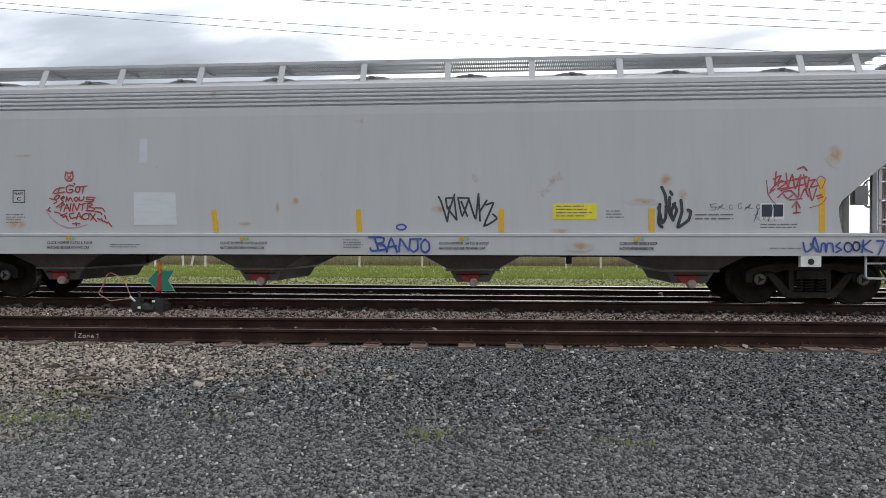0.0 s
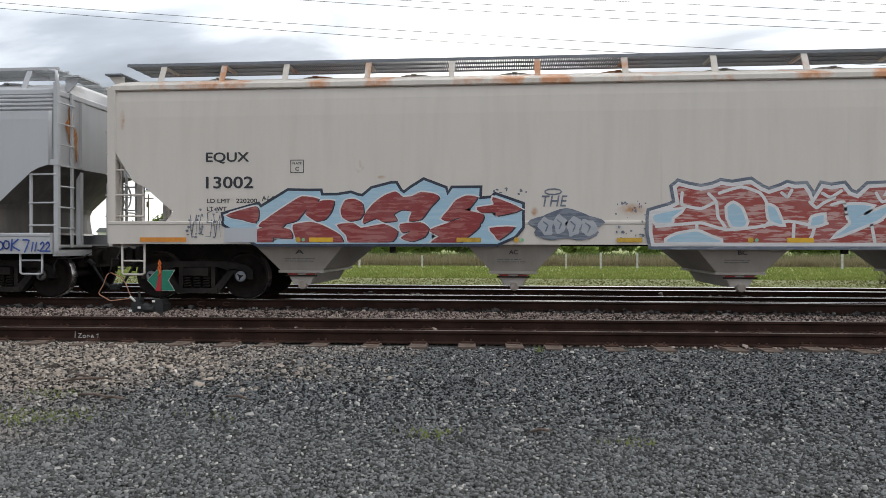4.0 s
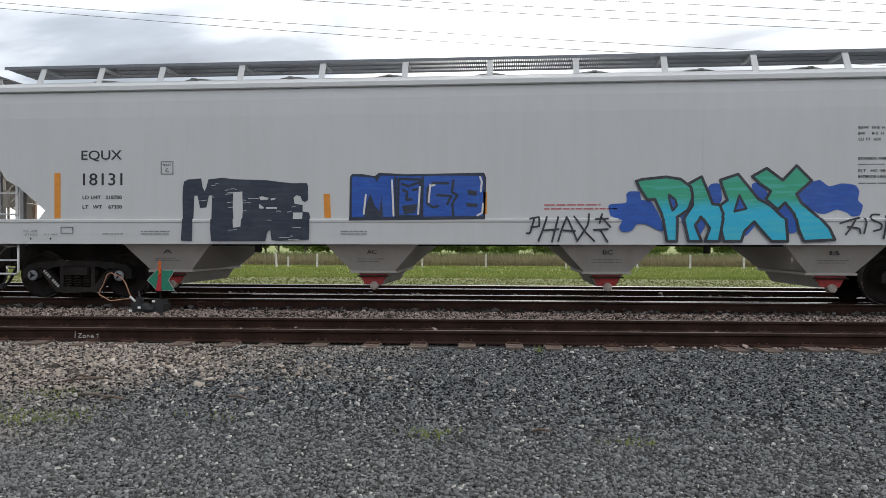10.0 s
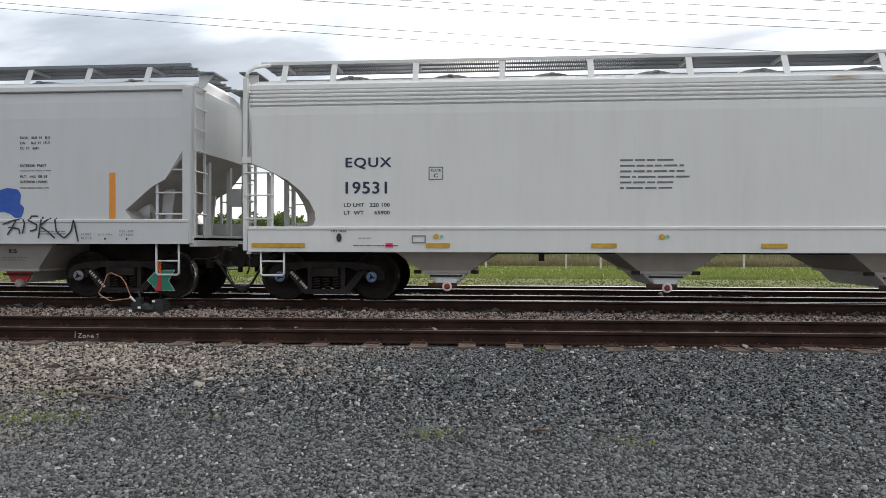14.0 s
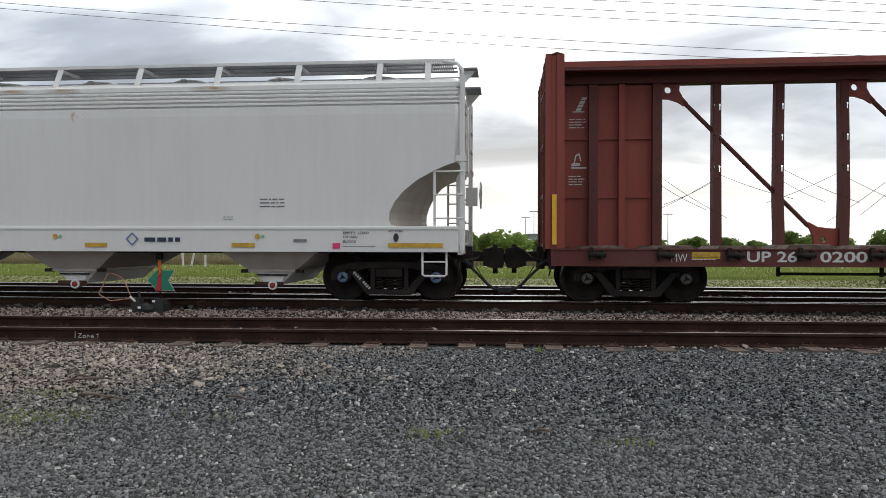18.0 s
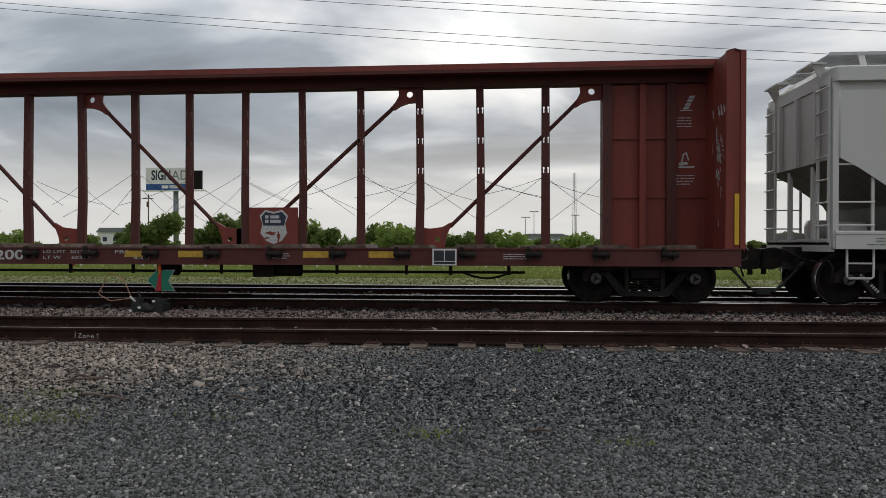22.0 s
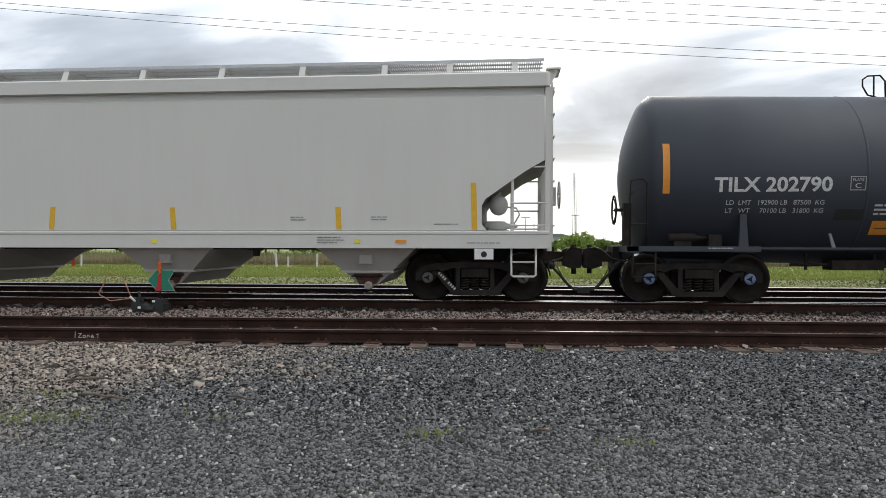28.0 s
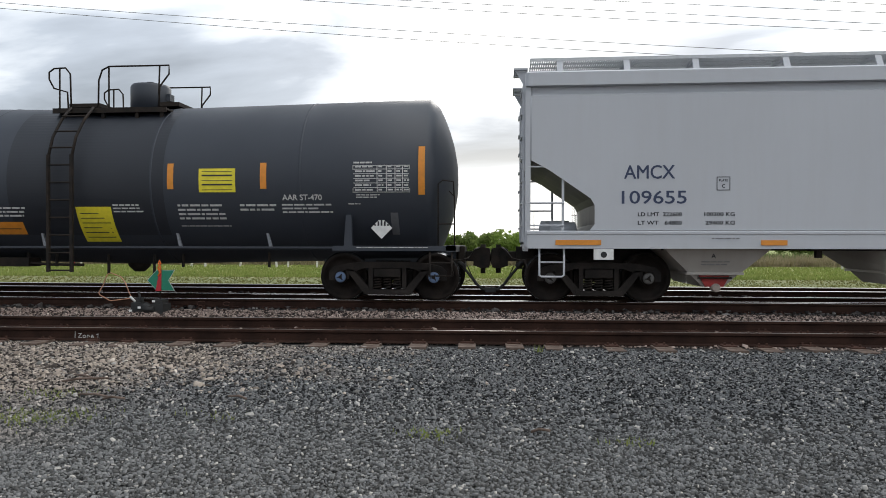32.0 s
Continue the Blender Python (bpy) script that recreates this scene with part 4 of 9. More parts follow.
WAGON_C = hopper("light grey covered hopper wagon with blue and green graffiti", 37.95, 9.66, (1.09, 1.54), 3.95, [(a, z + 0.03) for a, z in ROUND_CUTS], BAYS_C, POSTS, "paint_c", "dusty_c", "round", "cap_light", tag=True)
WAGON_D = hopper("white covered hopper wagon with ribbed roof edge", 58.33, 9.58, (0.95, 1.40), 3.93, RIB_CUTS, tuple(b + 0.05 for b in BAYS), POSTS_D, "paint_d", "dusty_b", "ribbed", "cap_blue", gate="ringed", tag=True, truck_x=8.24)
WAGON_F = hopper("cream covered hopper wagon with yellow reflectors", 99.12, 9.30, (1.02, 1.32), 3.90, SMOOTH_CUTS, (-5.96, -2.1, 2.1, 5.96), POSTS, "paint_f", "dusty_f", "smooth", "cap_dark", gate="rust", tag=True, truck_x=7.97, grate="grate_light")
WAGON_H = hopper("mid grey covered hopper wagon with lettered side", 133.67, 9.30, (1.02, 1.32), 3.90, SMOOTH_CUTS, (-5.94, -2.1, 2.1, 5.94), POSTS, "paint_h", "dusty_f", "smooth", "cap_dark", truck_x=7.97, grate="grate_light")


# ------------------------------------------------------------ tank wagon
TANK_R, TANK_Z = 1.60, 2.38


def tank_sag(x):
    """The shell bends down towards its middle, so that it drains to the outlet."""
    return -0.12 * (1 - min(abs(x), 6.06) / 6.06)


def sagged(bm):
    for v in bm.verts:
        v.co.z += tank_sag(v.co.x)
    return bm


def tank_wagon(u):
    car = new("tank_wagon")
    car.location = (u, TRACK_Y, RAIL_Z)
    tagged(car, "black tank wagon with white lettering and yellow placards", "freight wagon", "freight wagons")
    R, ZC = TANK_R, TANK_Z
    prof = [(-6.57 + 0.44 * (r / R) ** 2, r) for r in (0.02, 0.35, 0.68, 0.97, 1.20, 1.36, 1.44)] + [(-6.06, R)]
    prof += [(a, R) for a in (-4.0, -2.85, -2.84, 0.0, 1.0, 1.01, 2.8, 4.3)]
    prof += [(-a, r) for a, r in reversed(prof[:8])]
    bm = bmesh.new()
    turned(bm, (0, 0, ZC), prof, 64, "x")
    shell = part("tank", sagged(bm), "tank", car)
    for x in (-2.6, 0.9, 3.75):
        bm = bmesh.new()
        turned(bm, (0, 0, ZC), [(x - 0.03, R - 0.01), (x - 0.02, R + 0.006), (x + 0.02, R + 0.006), (x + 0.03, R - 0.01)], 64, "x")
        part("seam_band", sagged(bm), "tank", shell)
    for y in (-1.42, 1.42):
        part("running_plate", boxes((-4.34, 4.34, y - 0.06, y + 0.06, 1.0, 1.035)), "tank", car)
    # saddles, sills, walkways at the ends
    for s in (-1, 1):
        bm = bmesh.new()
        a, b = sorted((s * 6.55, s * 3.9))
        box(bm, a, b, -0.35, 0.35, 0.72, 1.05)
        box(bm, *sorted((s * 5.9, s * 4.7)), -0.7, 0.7, 0.98, 1.3)
        part("stub_sill", bm, "tank", car)
        bm = boxes((*sorted((s * 6.62, s * 4.35)), -1.52, -1.30, 0.96, 1.05), (*sorted((s * 6.62, s * 4.35)), 1.30, 1.52, 0.96, 1.05), (*sorted((s * 6.62, s * 6.45)), -1.52, 1.52, 0.94, 1.06))
        part("end_walkway", bm, "tank", car)
        bm = bmesh.new()
        prism(bm, [(s * 4.72, 1.05), (s * 4.56, 1.05), (s * 4.60, 1.62), (s * 4.70, 1.62)], -1.50, -1.42)
        part("saddle_post", bm, "tank", car)
        bm = bmesh.new()
        pipe(bm, [(s * 6.60, -1.45, 1.05), (s * 6.60, -1.45, 1.95), (s * 6.50, -1.45, 2.05)], 0.014, 6)
        pipe(bm, [(s * 6.30, -1.45, 1.05), (s * 6.30, -1.45, 2.18), (s * 6.38, -1.45, 2.25), (s * 6.58, -1.45, 2.22), (s * 6.60, -1.45, 1.8)], 0.014, 6)
        rod(bm, (s * 6.60, -1.45, 1.45), (s * 6.30, -1.45, 1.45), 0.012)
        part("end_handrail", bm, "iron", car)
        bm = bmesh.new()
        y = -1.48
        pipe(bm, [(s * 6.55, y, 0.95), (s * 6.55, y, 0.50), (s * 6.15, y, 0.50), (s * 6.15, y, 0.95)], 0.02, 5)
        rod(bm, (s * 6.55, y, 0.74), (s * 6.15, y, 0.74), 0.015)
        part("stirrup", bm, "iron", car)
        if s < 0:
            bm = bmesh.new()
            pipe(bm, [(-6.80, -0.95 + 0.26 * math.cos(math.pi * k / 8), 1.72 + 0.26 * math.sin(math.pi * k / 8)) for k in range(17)], 0.018, 5)
            for k in range(5):
                rod(bm, (-6.74, -0.95, 1.72), (-6.80, -0.95 + 0.25 * math.cos(k * 1.257), 1.72 + 0.25 * math.sin(k * 1.257)), 0.012, 5)
            rod(bm, (-6.80, -0.95, 1.72), (-6.56, -0.95, 1.72), 0.03, 6)
            box(bm, -6.64, -6.50, -1.04, -0.86, 1.05, 1.84)
            part("brake_wheel", bm, "iron", car, "round hand brake wheel on its stand")
            bm = bmesh.new()
            turned(bm, (-5.55, -1.28, 1.20), [(-0.34, 0.03), (-0.32, 0.085), (0.12, 0.085), (0.16, 0.05), (0.44, 0.025)], 14, "x")
            box(bm, -5.80, -5.50, -1.34, -1.22, 1.04, 1.14)
            box(bm, -5.20, -4.98, -1.36, -1.20, 1.05, 1.26)
            part("brake_cylinder", bm, "iron", car)
        coupler(car, 6.55, s)
        truck(car, s * 5.30, "cap_blue")
    bm = bmesh.new()
    for y in (-1.40, 1.40):
        rod(bm, (-4.4, y, 1.00), (4.4, y, 1.00), 0.03, 8)
    part("side_rail", bm, "tank", car)
    for x in (-3.1, -1.3, 1.4, 3.15):
        bm = bmesh.new()
        prism(bm, [(x - 0.02, 1.0), (x + 0.05, 1.0), (x - 0.04, 1.28), (x - 0.08, 1.28)], -1.42, -1.38)
        part("rail_bracket", bm, "grate", car)
    # ladder
    bm = bmesh.new()
    for x in (-1.03, -0.57):
        box(bm, x - 0.025, x + 0.025, -1.75, -1.69, 0.55, 2.75)
        pipe(bm, [(x, -1.72, 2.7), (x, -1.58, 3.1), (x, -1.30, 3.48), (x, -1.0, 3.76)], 0.028, 5)
    ladder = part("ladder", bm, "iron", car)
    for k in range(10):
        bm = bmesh.new()
        z = 0.58 + k * 0.33
        y = -1.72 if z < 2.75 else -1.72 + 0.55 * (z - 2.7) ** 1.5
        rod(bm, (-1.03, y, z), (-0.57, y, z), 0.017)
        part("rung", bm, "iron", ladder)
    # platform, rails and manway housing on top
    bm = boxes((-1.42, 0.92, -0.98, -0.45, 3.70, 3.74), (-1.42, 0.92, 0.45, 0.98, 3.70, 3.74), (-1.42, -0.75, -0.45, 0.45, 3.88, 3.96), (0.5, 0.92, -0.45, 0.45, 3.88, 3.96))
    box(bm, -1.42, 0.92, -1.0, -0.98, 3.66, 3.76)
    for x in (-1.2, -0.4, 0.3, 0.8):
        box(bm, x - 0.03, x + 0.03, -0.96, -0.90, 3.55, 3.72)
        box(bm, x - 0.03, x + 0.03, 0.90, 0.96, 3.55, 3.72)
    plat = part("top_platform", bm, "iron", car)
    for y in (-0.98, 0.98):
        bm = bmesh.new()
        pipe(bm, [(-1.10, y, 3.74), (-1.12, y, 4.08), (-1.40, y, 4.16), (-1.50, y, 4.34), (-1.50, y, 4.48), (-1.40, y, 4.55), (-1.16, y, 4.56), (-1.06, y, 4.44), (-1.04, y, 3.74)], 0.017, 6)
        rod(bm, (-1.28, y, 3.74), (-1.28, y, 4.56), 0.017)
        pipe(bm, [(-0.48, y, 3.74), (-0.47, y, 4.30), (-0.40, y, 4.50), (-0.26, y, 4.57), (0.60, y, 4.57), (0.97, y, 4.57), (0.97, y, 4.40), (0.78, y, 4.16), (0.76, y, 3.74)], 0.017, 6)
        rod(bm, (-0.26, y, 3.74), (-0.26, y, 4.57), 0.017)
        rod(bm, (0.76, y, 4.0), (0.78, y, 4.56), 0.017)
        part("platform_rail", bm, "iron", plat)
    bm = bmesh.new()
    turned(bm, (0.10, 0, 0), [(3.78, 0.40), (4.34, 0.40), (4.39, 0.37), (4.42, 0.12)], 24, "z")
    box(bm, 0.04, 0.16, -0.06, 0.06, 4.40, 4.47)
    box(bm, 0.44, 0.56, -0.10, 0.10, 4.06, 4.20)
    part("manway", bm, "tank", plat, "dark grey manway housing with a lid")
    # pipes and gear under the belly
    bm = bmesh.new()
    pipe(bm, [(-3.6, -0.8, 0.72), (-2.4, -0.8, 0.72), (-1.6, -0.8, 0.66), (-0.9, -0.8, 0.66)], 0.03, 6)
    rigging = part("brake_rod", bm, "iron", car)
    for x in (-3.3, -2.1, -1.5, -0.4, 0.55, 1.15, 2.9):
        bm = bmesh.new()
        rod(bm, (x, -0.75, 1.05), (x, -0.75, 0.62 if x not in (-0.4, 0.55) else 0.48), 0.03)
        part("hanger", bm, "iron", rigging)
    bm = boxes((-2.9, -2.0, -0.9, -0.5, 0.62, 0.80))
    part("brake_cylinder", soften(bm, 0.03), "iron", car)
    bm = bmesh.new()
    turned(bm, (-0.15, 0, 0), [(0.95, 0.25), (0.62, 0.22), (0.50, 0.10)], 14, "z")
    part("bottom_outlet", bm, "iron", car)
    return car


WAGON_G = tank_wagon(116.46)


# ------------------------------------------------------------ centre-beam flat wagon
def centre_beam(u):
    car = new("centre_beam_wagon")
    car.location = (u, TRACK_Y, RAIL_Z)
    tagged(car, "rusty red centre-beam flat wagon with empty lumber racks", "freight wagon", "freight wagons")
    L = 9.35
    # deck
    for s in (-1, 1):
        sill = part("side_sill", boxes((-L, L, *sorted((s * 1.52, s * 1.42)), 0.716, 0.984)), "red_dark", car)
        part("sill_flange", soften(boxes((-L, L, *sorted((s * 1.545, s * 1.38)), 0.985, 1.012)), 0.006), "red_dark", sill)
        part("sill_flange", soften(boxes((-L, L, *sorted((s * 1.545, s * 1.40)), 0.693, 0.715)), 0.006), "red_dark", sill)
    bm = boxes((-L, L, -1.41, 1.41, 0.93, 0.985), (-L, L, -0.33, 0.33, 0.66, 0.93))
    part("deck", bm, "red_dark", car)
    rnd = random.Random(4)
    for i in range(15):
        x = -8.42 + i * 1.19
        bm = bmesh.new()
        prism(bm, [(x - 0.40, 1.0), (x + 0.40, 1.0), (x + 0.35, 1.06 + rnd.uniform(0, 0.03)), (x - 0.34, 1.05 + rnd.uniform(0, 0.03))], -1.40, -0.2)
        part("riser", bm, "timber", car)
        x -= 0.12
        bm = boxes((x - 0.13, x - 0.07, -1.60, -1.53, 0.80, 1.03), (x + 0.06, x + 0.12, -1.60, -1.53, 0.82, 0.98))
        rod(bm, (x - 0.15, -1.575, 0.90), (x + 0.15, -1.575, 0.90), 0.05, 8)
        part("winch", soften(bm, 0.008), "iron", car)
    # top chord
    bm = bmesh.new()
    prism(bm, [(-L + 0.1, 4.46), (L - 0.1, 4.46), (L - 0.1, 4.57), (-L + 0.1, 4.57)], -0.62, 0.62)
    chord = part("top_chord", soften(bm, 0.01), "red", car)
    # darker red paints the shade under the chord
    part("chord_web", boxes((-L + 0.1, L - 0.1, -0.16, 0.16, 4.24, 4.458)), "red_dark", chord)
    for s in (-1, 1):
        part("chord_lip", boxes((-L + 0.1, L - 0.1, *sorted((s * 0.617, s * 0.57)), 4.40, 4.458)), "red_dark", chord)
    # solid end sections of the beam
    for s in (-1, 1):
        a, b = sorted((s * (L - 0.2), s * 7.14))
        bm = boxes((a, b, -0.06, 0.06, 1.0, 4.22))
        panel = part("end_panel", bm, "red", car)
        for k, x in enumerate((7.22, 7.90, 8.45)):
            w = 0.09 if k in (0, 2) else 0.06
            bm = boxes((s * x - w, s * x + w, -0.19, 0.19, 1.0, 4.22))
            p = part("panel_post", soften(bm, 0.006), "red_dark" if k in (0, 2) else "red", panel)
            if k in (0, 2):
                # thin black plates stand in for the dark inside open slots
                for z in (1.5, 2.1, 2.7, 3.3, 3.9):
                    bm = boxes((s * x - 0.012, s * x + 0.012, -0.197, -0.188, z, z + 0.08))
                    part("slot", bm, "hose", p)
        for z in (2.03, 3.18):
            bm = boxes((a, b, -0.10, 0.10, z - 0.03, z + 0.03))
            part("panel_rib", bm, "red", panel)
        # bulkhead across the wagon
        xo = s * L
        bm = boxes((*sorted((xo, xo - s * 0.10)), -1.42, 1.42, 1.0, 4.52))
        bulk = part("bulkhead", bm, "red", car, "steel end bulkhead with scratched paint")
        for y in (-1.40, -0.72, 0.0, 0.72, 1.40):
            bm = bmesh.new()
            prism(bm, [(xo - s * 0.098, 1.0), (xo - s * 0.25, 1.0), (xo - s * 0.235, 4.50), (xo - s * 0.098, 4.50)], y - 0.045, y + 0.045)
            part("gusset", soften(bm, 0.008), "red", bulk)
        bm = boxes((*sorted((xo - s * 0.10, xo - s * 0.222)), -1.38, 1.38, 1.02, 4.49))
        part("bulkhead_lining", bm, "red", bulk, "flat inner steel lining, scratched and dented")
        # pale scratches left by lumber loads
        scr = random.Random(77)
        bm = bmesh.new()
        for k in range(46):
            yy, zz = -0.95 + scr.gauss(0, 0.16), min(max(scr.gauss(2.7, 0.42), 1.5), 3.6)
            l, h = scr.uniform(0.01, 0.09), scr.uniform(0.02, 0.12)
            bm.faces.new([bm.verts.new((xo - s * 0.2245, yy + a, zz + b)) for a, b in ((-l, -h), (l * 0.4, -h * 0.8), (l, h), (l * 0.3, h * 0.7))])
        part("paint_scratches", bm, "chalk", bulk, "pale scratches in the red paint")
        for z in (1.01, 2.0, 3.0, 4.0, 4.44):
            part("bulkhead_rib", boxes((*sorted((xo + s * 0.002, xo + s * 0.09)), -1.40, 1.40, z, z + 0.07)), "red_dark", bulk)
        for y in (-1.42, -0.5, 0.5, 1.36):
            part("bulkhead_upright", boxes((*sorted((xo + s * 0.004, xo + s * 0.10)), y - 0.02, y + 0.06, 1.0, 4.51)), "red", bulk)
        bm = bmesh.new()
        prism(bm, [(xo + s * 0.02, 4.50), (xo - s * 0.24, 4.50), (xo - s * 0.10, 4.545)], -1.445, -1.36)
        part("bulkhead_cap", bm, "red_dark", bulk)
        for side in (-1, 1):
            bm = bmesh.new()
            for y in (side * 1.36, side * 0.96):
                rod(bm, (xo + s * 0.10, y, 0.95), (xo + s * 0.10, y, 4.45), 0.016)
            lad = part("end_ladder", bm, "red_dark", bulk)
            for k in range(9):
                bm = bmesh.new()
                rod(bm, (xo + s * 0.10, side * 1.36, 1.1 + k * 0.40), (xo + s * 0.10, side * 0.96, 1.1 + k * 0.40), 0.015)
                part("rung", bm, "red_dark", lad)
        plate("reflector", *sorted((xo - s * 0.02, xo - s * 0.10)), 1.08, 1.98, -1.465, "yellow", car)
        coupler(car, L, s)
        truck(car, s * 7.78, "cap_dark")
    # posts of the rack: a slotted face plate with two flanges behind it
    for i, x in enumerate((-6.06, -4.87, -3.69, -2.51, -1.32, -0.11, 1.08, 2.30, 3.50, 4.72, 6.03)):
        bow = 0.03 * rnd.uniform(-1, 1)
        line = ((1.0, 0.092, 0), (2.0, 0.084, bow), (3.2, 0.076, bow * 0.6), (4.25, 0.07, 0))
        at = lambda z: x + float(np.interp(z, [p[0] for p in line], [p[2] for p in line]))
        outline = [(x + o - w, z) for z, w, o in line] + [(x + o + w, z) for z, w, o in reversed(line)]
        holes = []
        for z in (2.55, 3.15, 3.75):
            for dx in (-0.042, 0.046):
                c = at(z) + dx
                holes.append([(c + 0.011 * a, z + b) for a, b in ((-1, -0.05), (1, -0.05), (1, 0.03), (1.9, 0.045), (1.6, 0.065), (0, 0.075), (-1.6, 0.065), (-1.9, 0.045), (-1, 0.03))])
        # posts in the darker red, their backlit shade put into the paint
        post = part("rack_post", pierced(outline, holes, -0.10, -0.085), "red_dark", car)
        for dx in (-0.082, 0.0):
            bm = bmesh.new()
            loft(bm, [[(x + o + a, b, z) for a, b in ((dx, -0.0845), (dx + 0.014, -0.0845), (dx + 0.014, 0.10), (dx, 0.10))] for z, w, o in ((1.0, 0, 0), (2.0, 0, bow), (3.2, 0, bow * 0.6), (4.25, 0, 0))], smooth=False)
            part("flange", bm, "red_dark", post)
    # diagonal braces with their gusset plates
    for top, foot, d in ((-7.20, -3.69, 1), (-3.69, -0.11, 1), (3.50, -0.33, -1), (7.14, 3.50, -1)):
        bm = bmesh.new()
        rod(bm, (top + d * 0.50, 0, 3.90), (foot - d * 0.62, 0, 1.44), 0.042, 6)
        brace = part("brace", bm, "red_dark", car)
        bm = pierced([(top, 4.24), (top + d * 0.44, 4.24), (top + d * 0.43, 4.10), (top + d * 0.50, 3.97), (top + d * 0.60, 3.86), (top + d * 0.52, 3.80), (top + d * 0.40, 3.88), (top + d * 0.22, 3.94), (top, 3.95)], [round_hole(top + d * 0.21, 4.12, 0.065)], -0.03, 0.03)
        part("gusset", bm, "red", brace, "red gusset plate with a round hole")
        bm = pierced([(foot, 1.0), (foot - d * 0.50, 1.0), (foot - d * 0.54, 1.22), (foot - d * 0.60, 1.38), (foot - d * 0.70, 1.50), (foot - d * 0.62, 1.52), (foot - d * 0.46, 1.43), (foot - d * 0.22, 1.40), (foot, 1.40)], [round_hole(foot - d * 0.36, 1.18, 0.05)], -0.03, 0.03)
        part("gusset", bm, "red", brace)
    bm = boxes((-0.02, 1.0, -0.14, -0.10, 1.0, 1.83))
    part("shield_panel", bm, "red", car)
    # loose lashing cables
    rnd = random.Random(9)
    posts = (-7.2, -6.06, -4.87, -3.69, -2.51, -1.32, -0.11, 1.08, 2.30, 3.50, 4.72, 6.03, 7.2)
    for a, b in zip(posts, posts[1:]):
        for y, up in ((-0.20, 1), (0.20, 1), (-0.2, -1), (0.2, -1)):
            if rnd.random() < 0.25:
                continue
            p, q = (a, b) if up > 0 else (b, a)
            h0, h1 = rnd.uniform(2.35, 2.55), rnd.uniform(1.5, 2.1)
            bm = bmesh.new()
            pts = [(p + (q - p) * k / 6, y * (1 + 2.5 * k / 6), h0 + (h1 - h0) * k / 6 - 0.035 * math.sin(math.pi * k / 6)) for k in range(7)]
            pipe(bm, pts, 0.0042, 4)
            part("lashing_cable", bm, "iron", car)
    # brake gear under the deck
    bm = bmesh.new()
    rod(bm, (-5.2, -0.9, 0.55), (5.6, -0.9, 0.55), 0.028)
    rigging = part("brake_rod", bm, "iron", car)
    for x in (-5.2, -3.4, -2.1, -0.3, 1.3, 2.0, 3.35, 4.2, 5.3):
        bm = bmesh.new()
        rod(bm, (x, -0.9, 0.72), (x, -0.9, 0.50), 0.035)
        part("hanger", bm, "iron", rigging)
    bm = bmesh.new()
    turned(bm, (-1.35, -0.9, 0.62), [(-0.20, 0.04), (-0.18, 0.16), (0.18, 0.16), (0.20, 0.04)], 14, "x")
    part("air_reservoir", bm, "iron", car)
    bm = bmesh.new()
    box(bm, 0.4, 0.8, -1.1, -0.7, 0.45, 0.70)
    turned(bm, (1.05, -0.9, 0.57), [(-0.27, 0.05), (-0.22, 0.11), (0.25, 0.11), (0.27, 0.03)], 12, "x")
    part("brake_cylinder", bm, "iron", car)
    bm = bmesh.new()
    pipe(bm, [(4.4 + k * 0.12, -0.95, 0.56 - 0.12 * math.sin(math.pi * k / 8)) for k in range(9)], 0.022, 5)
    part("brake_chain", bm, "iron", car)
    bm = bmesh.new()
    pipe(bm, [(L + 0.30, 0.45 + 0.26 * math.cos(2 * math.pi * k / 16), 2.1 + 0.26 * math.sin(2 * math.pi * k / 16)) for k in range(17)], 0.018, 5)
    for k in range(4):
        rod(bm, (L + 0.30, 0.45, 2.1), (L + 0.30, 0.45 + 0.25 * math.cos(k * 1.57), 2.1 + 0.25 * math.sin(k * 1.57)), 0.012, 5)
    rod(bm, (L + 0.1, 0.45, 2.1), (L + 0.32, 0.45, 2.1), 0.03, 6)
    part("brake_wheel", bm, "iron", car)
    return car


WAGON_E = centre_beam(78.92)


# ------------------------------------------------------------ lettering and paint on the wagons
BODY, SILL, BAY = -(SIDE_Y + 0.006), -(SILL_Y + 0.019), -1.375


def stroke(bm, pts, w, y, taper=False):
    """A flat ribbon along points in x, z, with round joints."""
    for i, (p, q) in enumerate(zip(pts, pts[1:])):
        p, q = Vector(p), Vector(q)
        d = (q - p).normalized() if (q - p).length > 1e-6 else Vector((1, 0))
        n = Vector((-d.y, d.x)) * w / 2
        w2 = 0.25 if taper and i == len(pts) - 2 else 1
        bm.faces.new([bm.verts.new((a.x, y, a.y)) for a in (p + n, p - n, q - n * w2, q + n * w2)])
    for p in pts[:-1] if taper else pts:
        bm.faces.new([bm.verts.new((p[0] + w / 2 * math.cos(a), y - 0.0004, p[1] + w / 2 * math.sin(a))) for a in [k * math.pi / 4 for k in range(8)]])


def drape(ob, sill_top):
    """Lets painted shapes that cross the sill's edge follow it: the lower part sits on the sill's face."""
    bm = bmesh.new()
    bm.from_mesh(ob.data)
    cut = bmesh.ops.bisect_plane(bm, geom=bm.verts[:] + bm.edges[:] + bm.faces[:], plane_co=(0, 0, sill_top + 0.004), plane_no=(0, 0, 1))
    bmesh.ops.split_edges(bm, edges=[e for e in cut["geom_cut"] if isinstance(e, bmesh.types.BMEdge)])
    low = {v for f in bm.faces if f.calc_center_median().z < sill_top + 0.004 for v in f.verts}
    for v in low:
        v.co.y -= SILL_Y + 0.016 - SIDE_Y
    bm.to_mesh(ob.data)
    bm.free()
    return ob


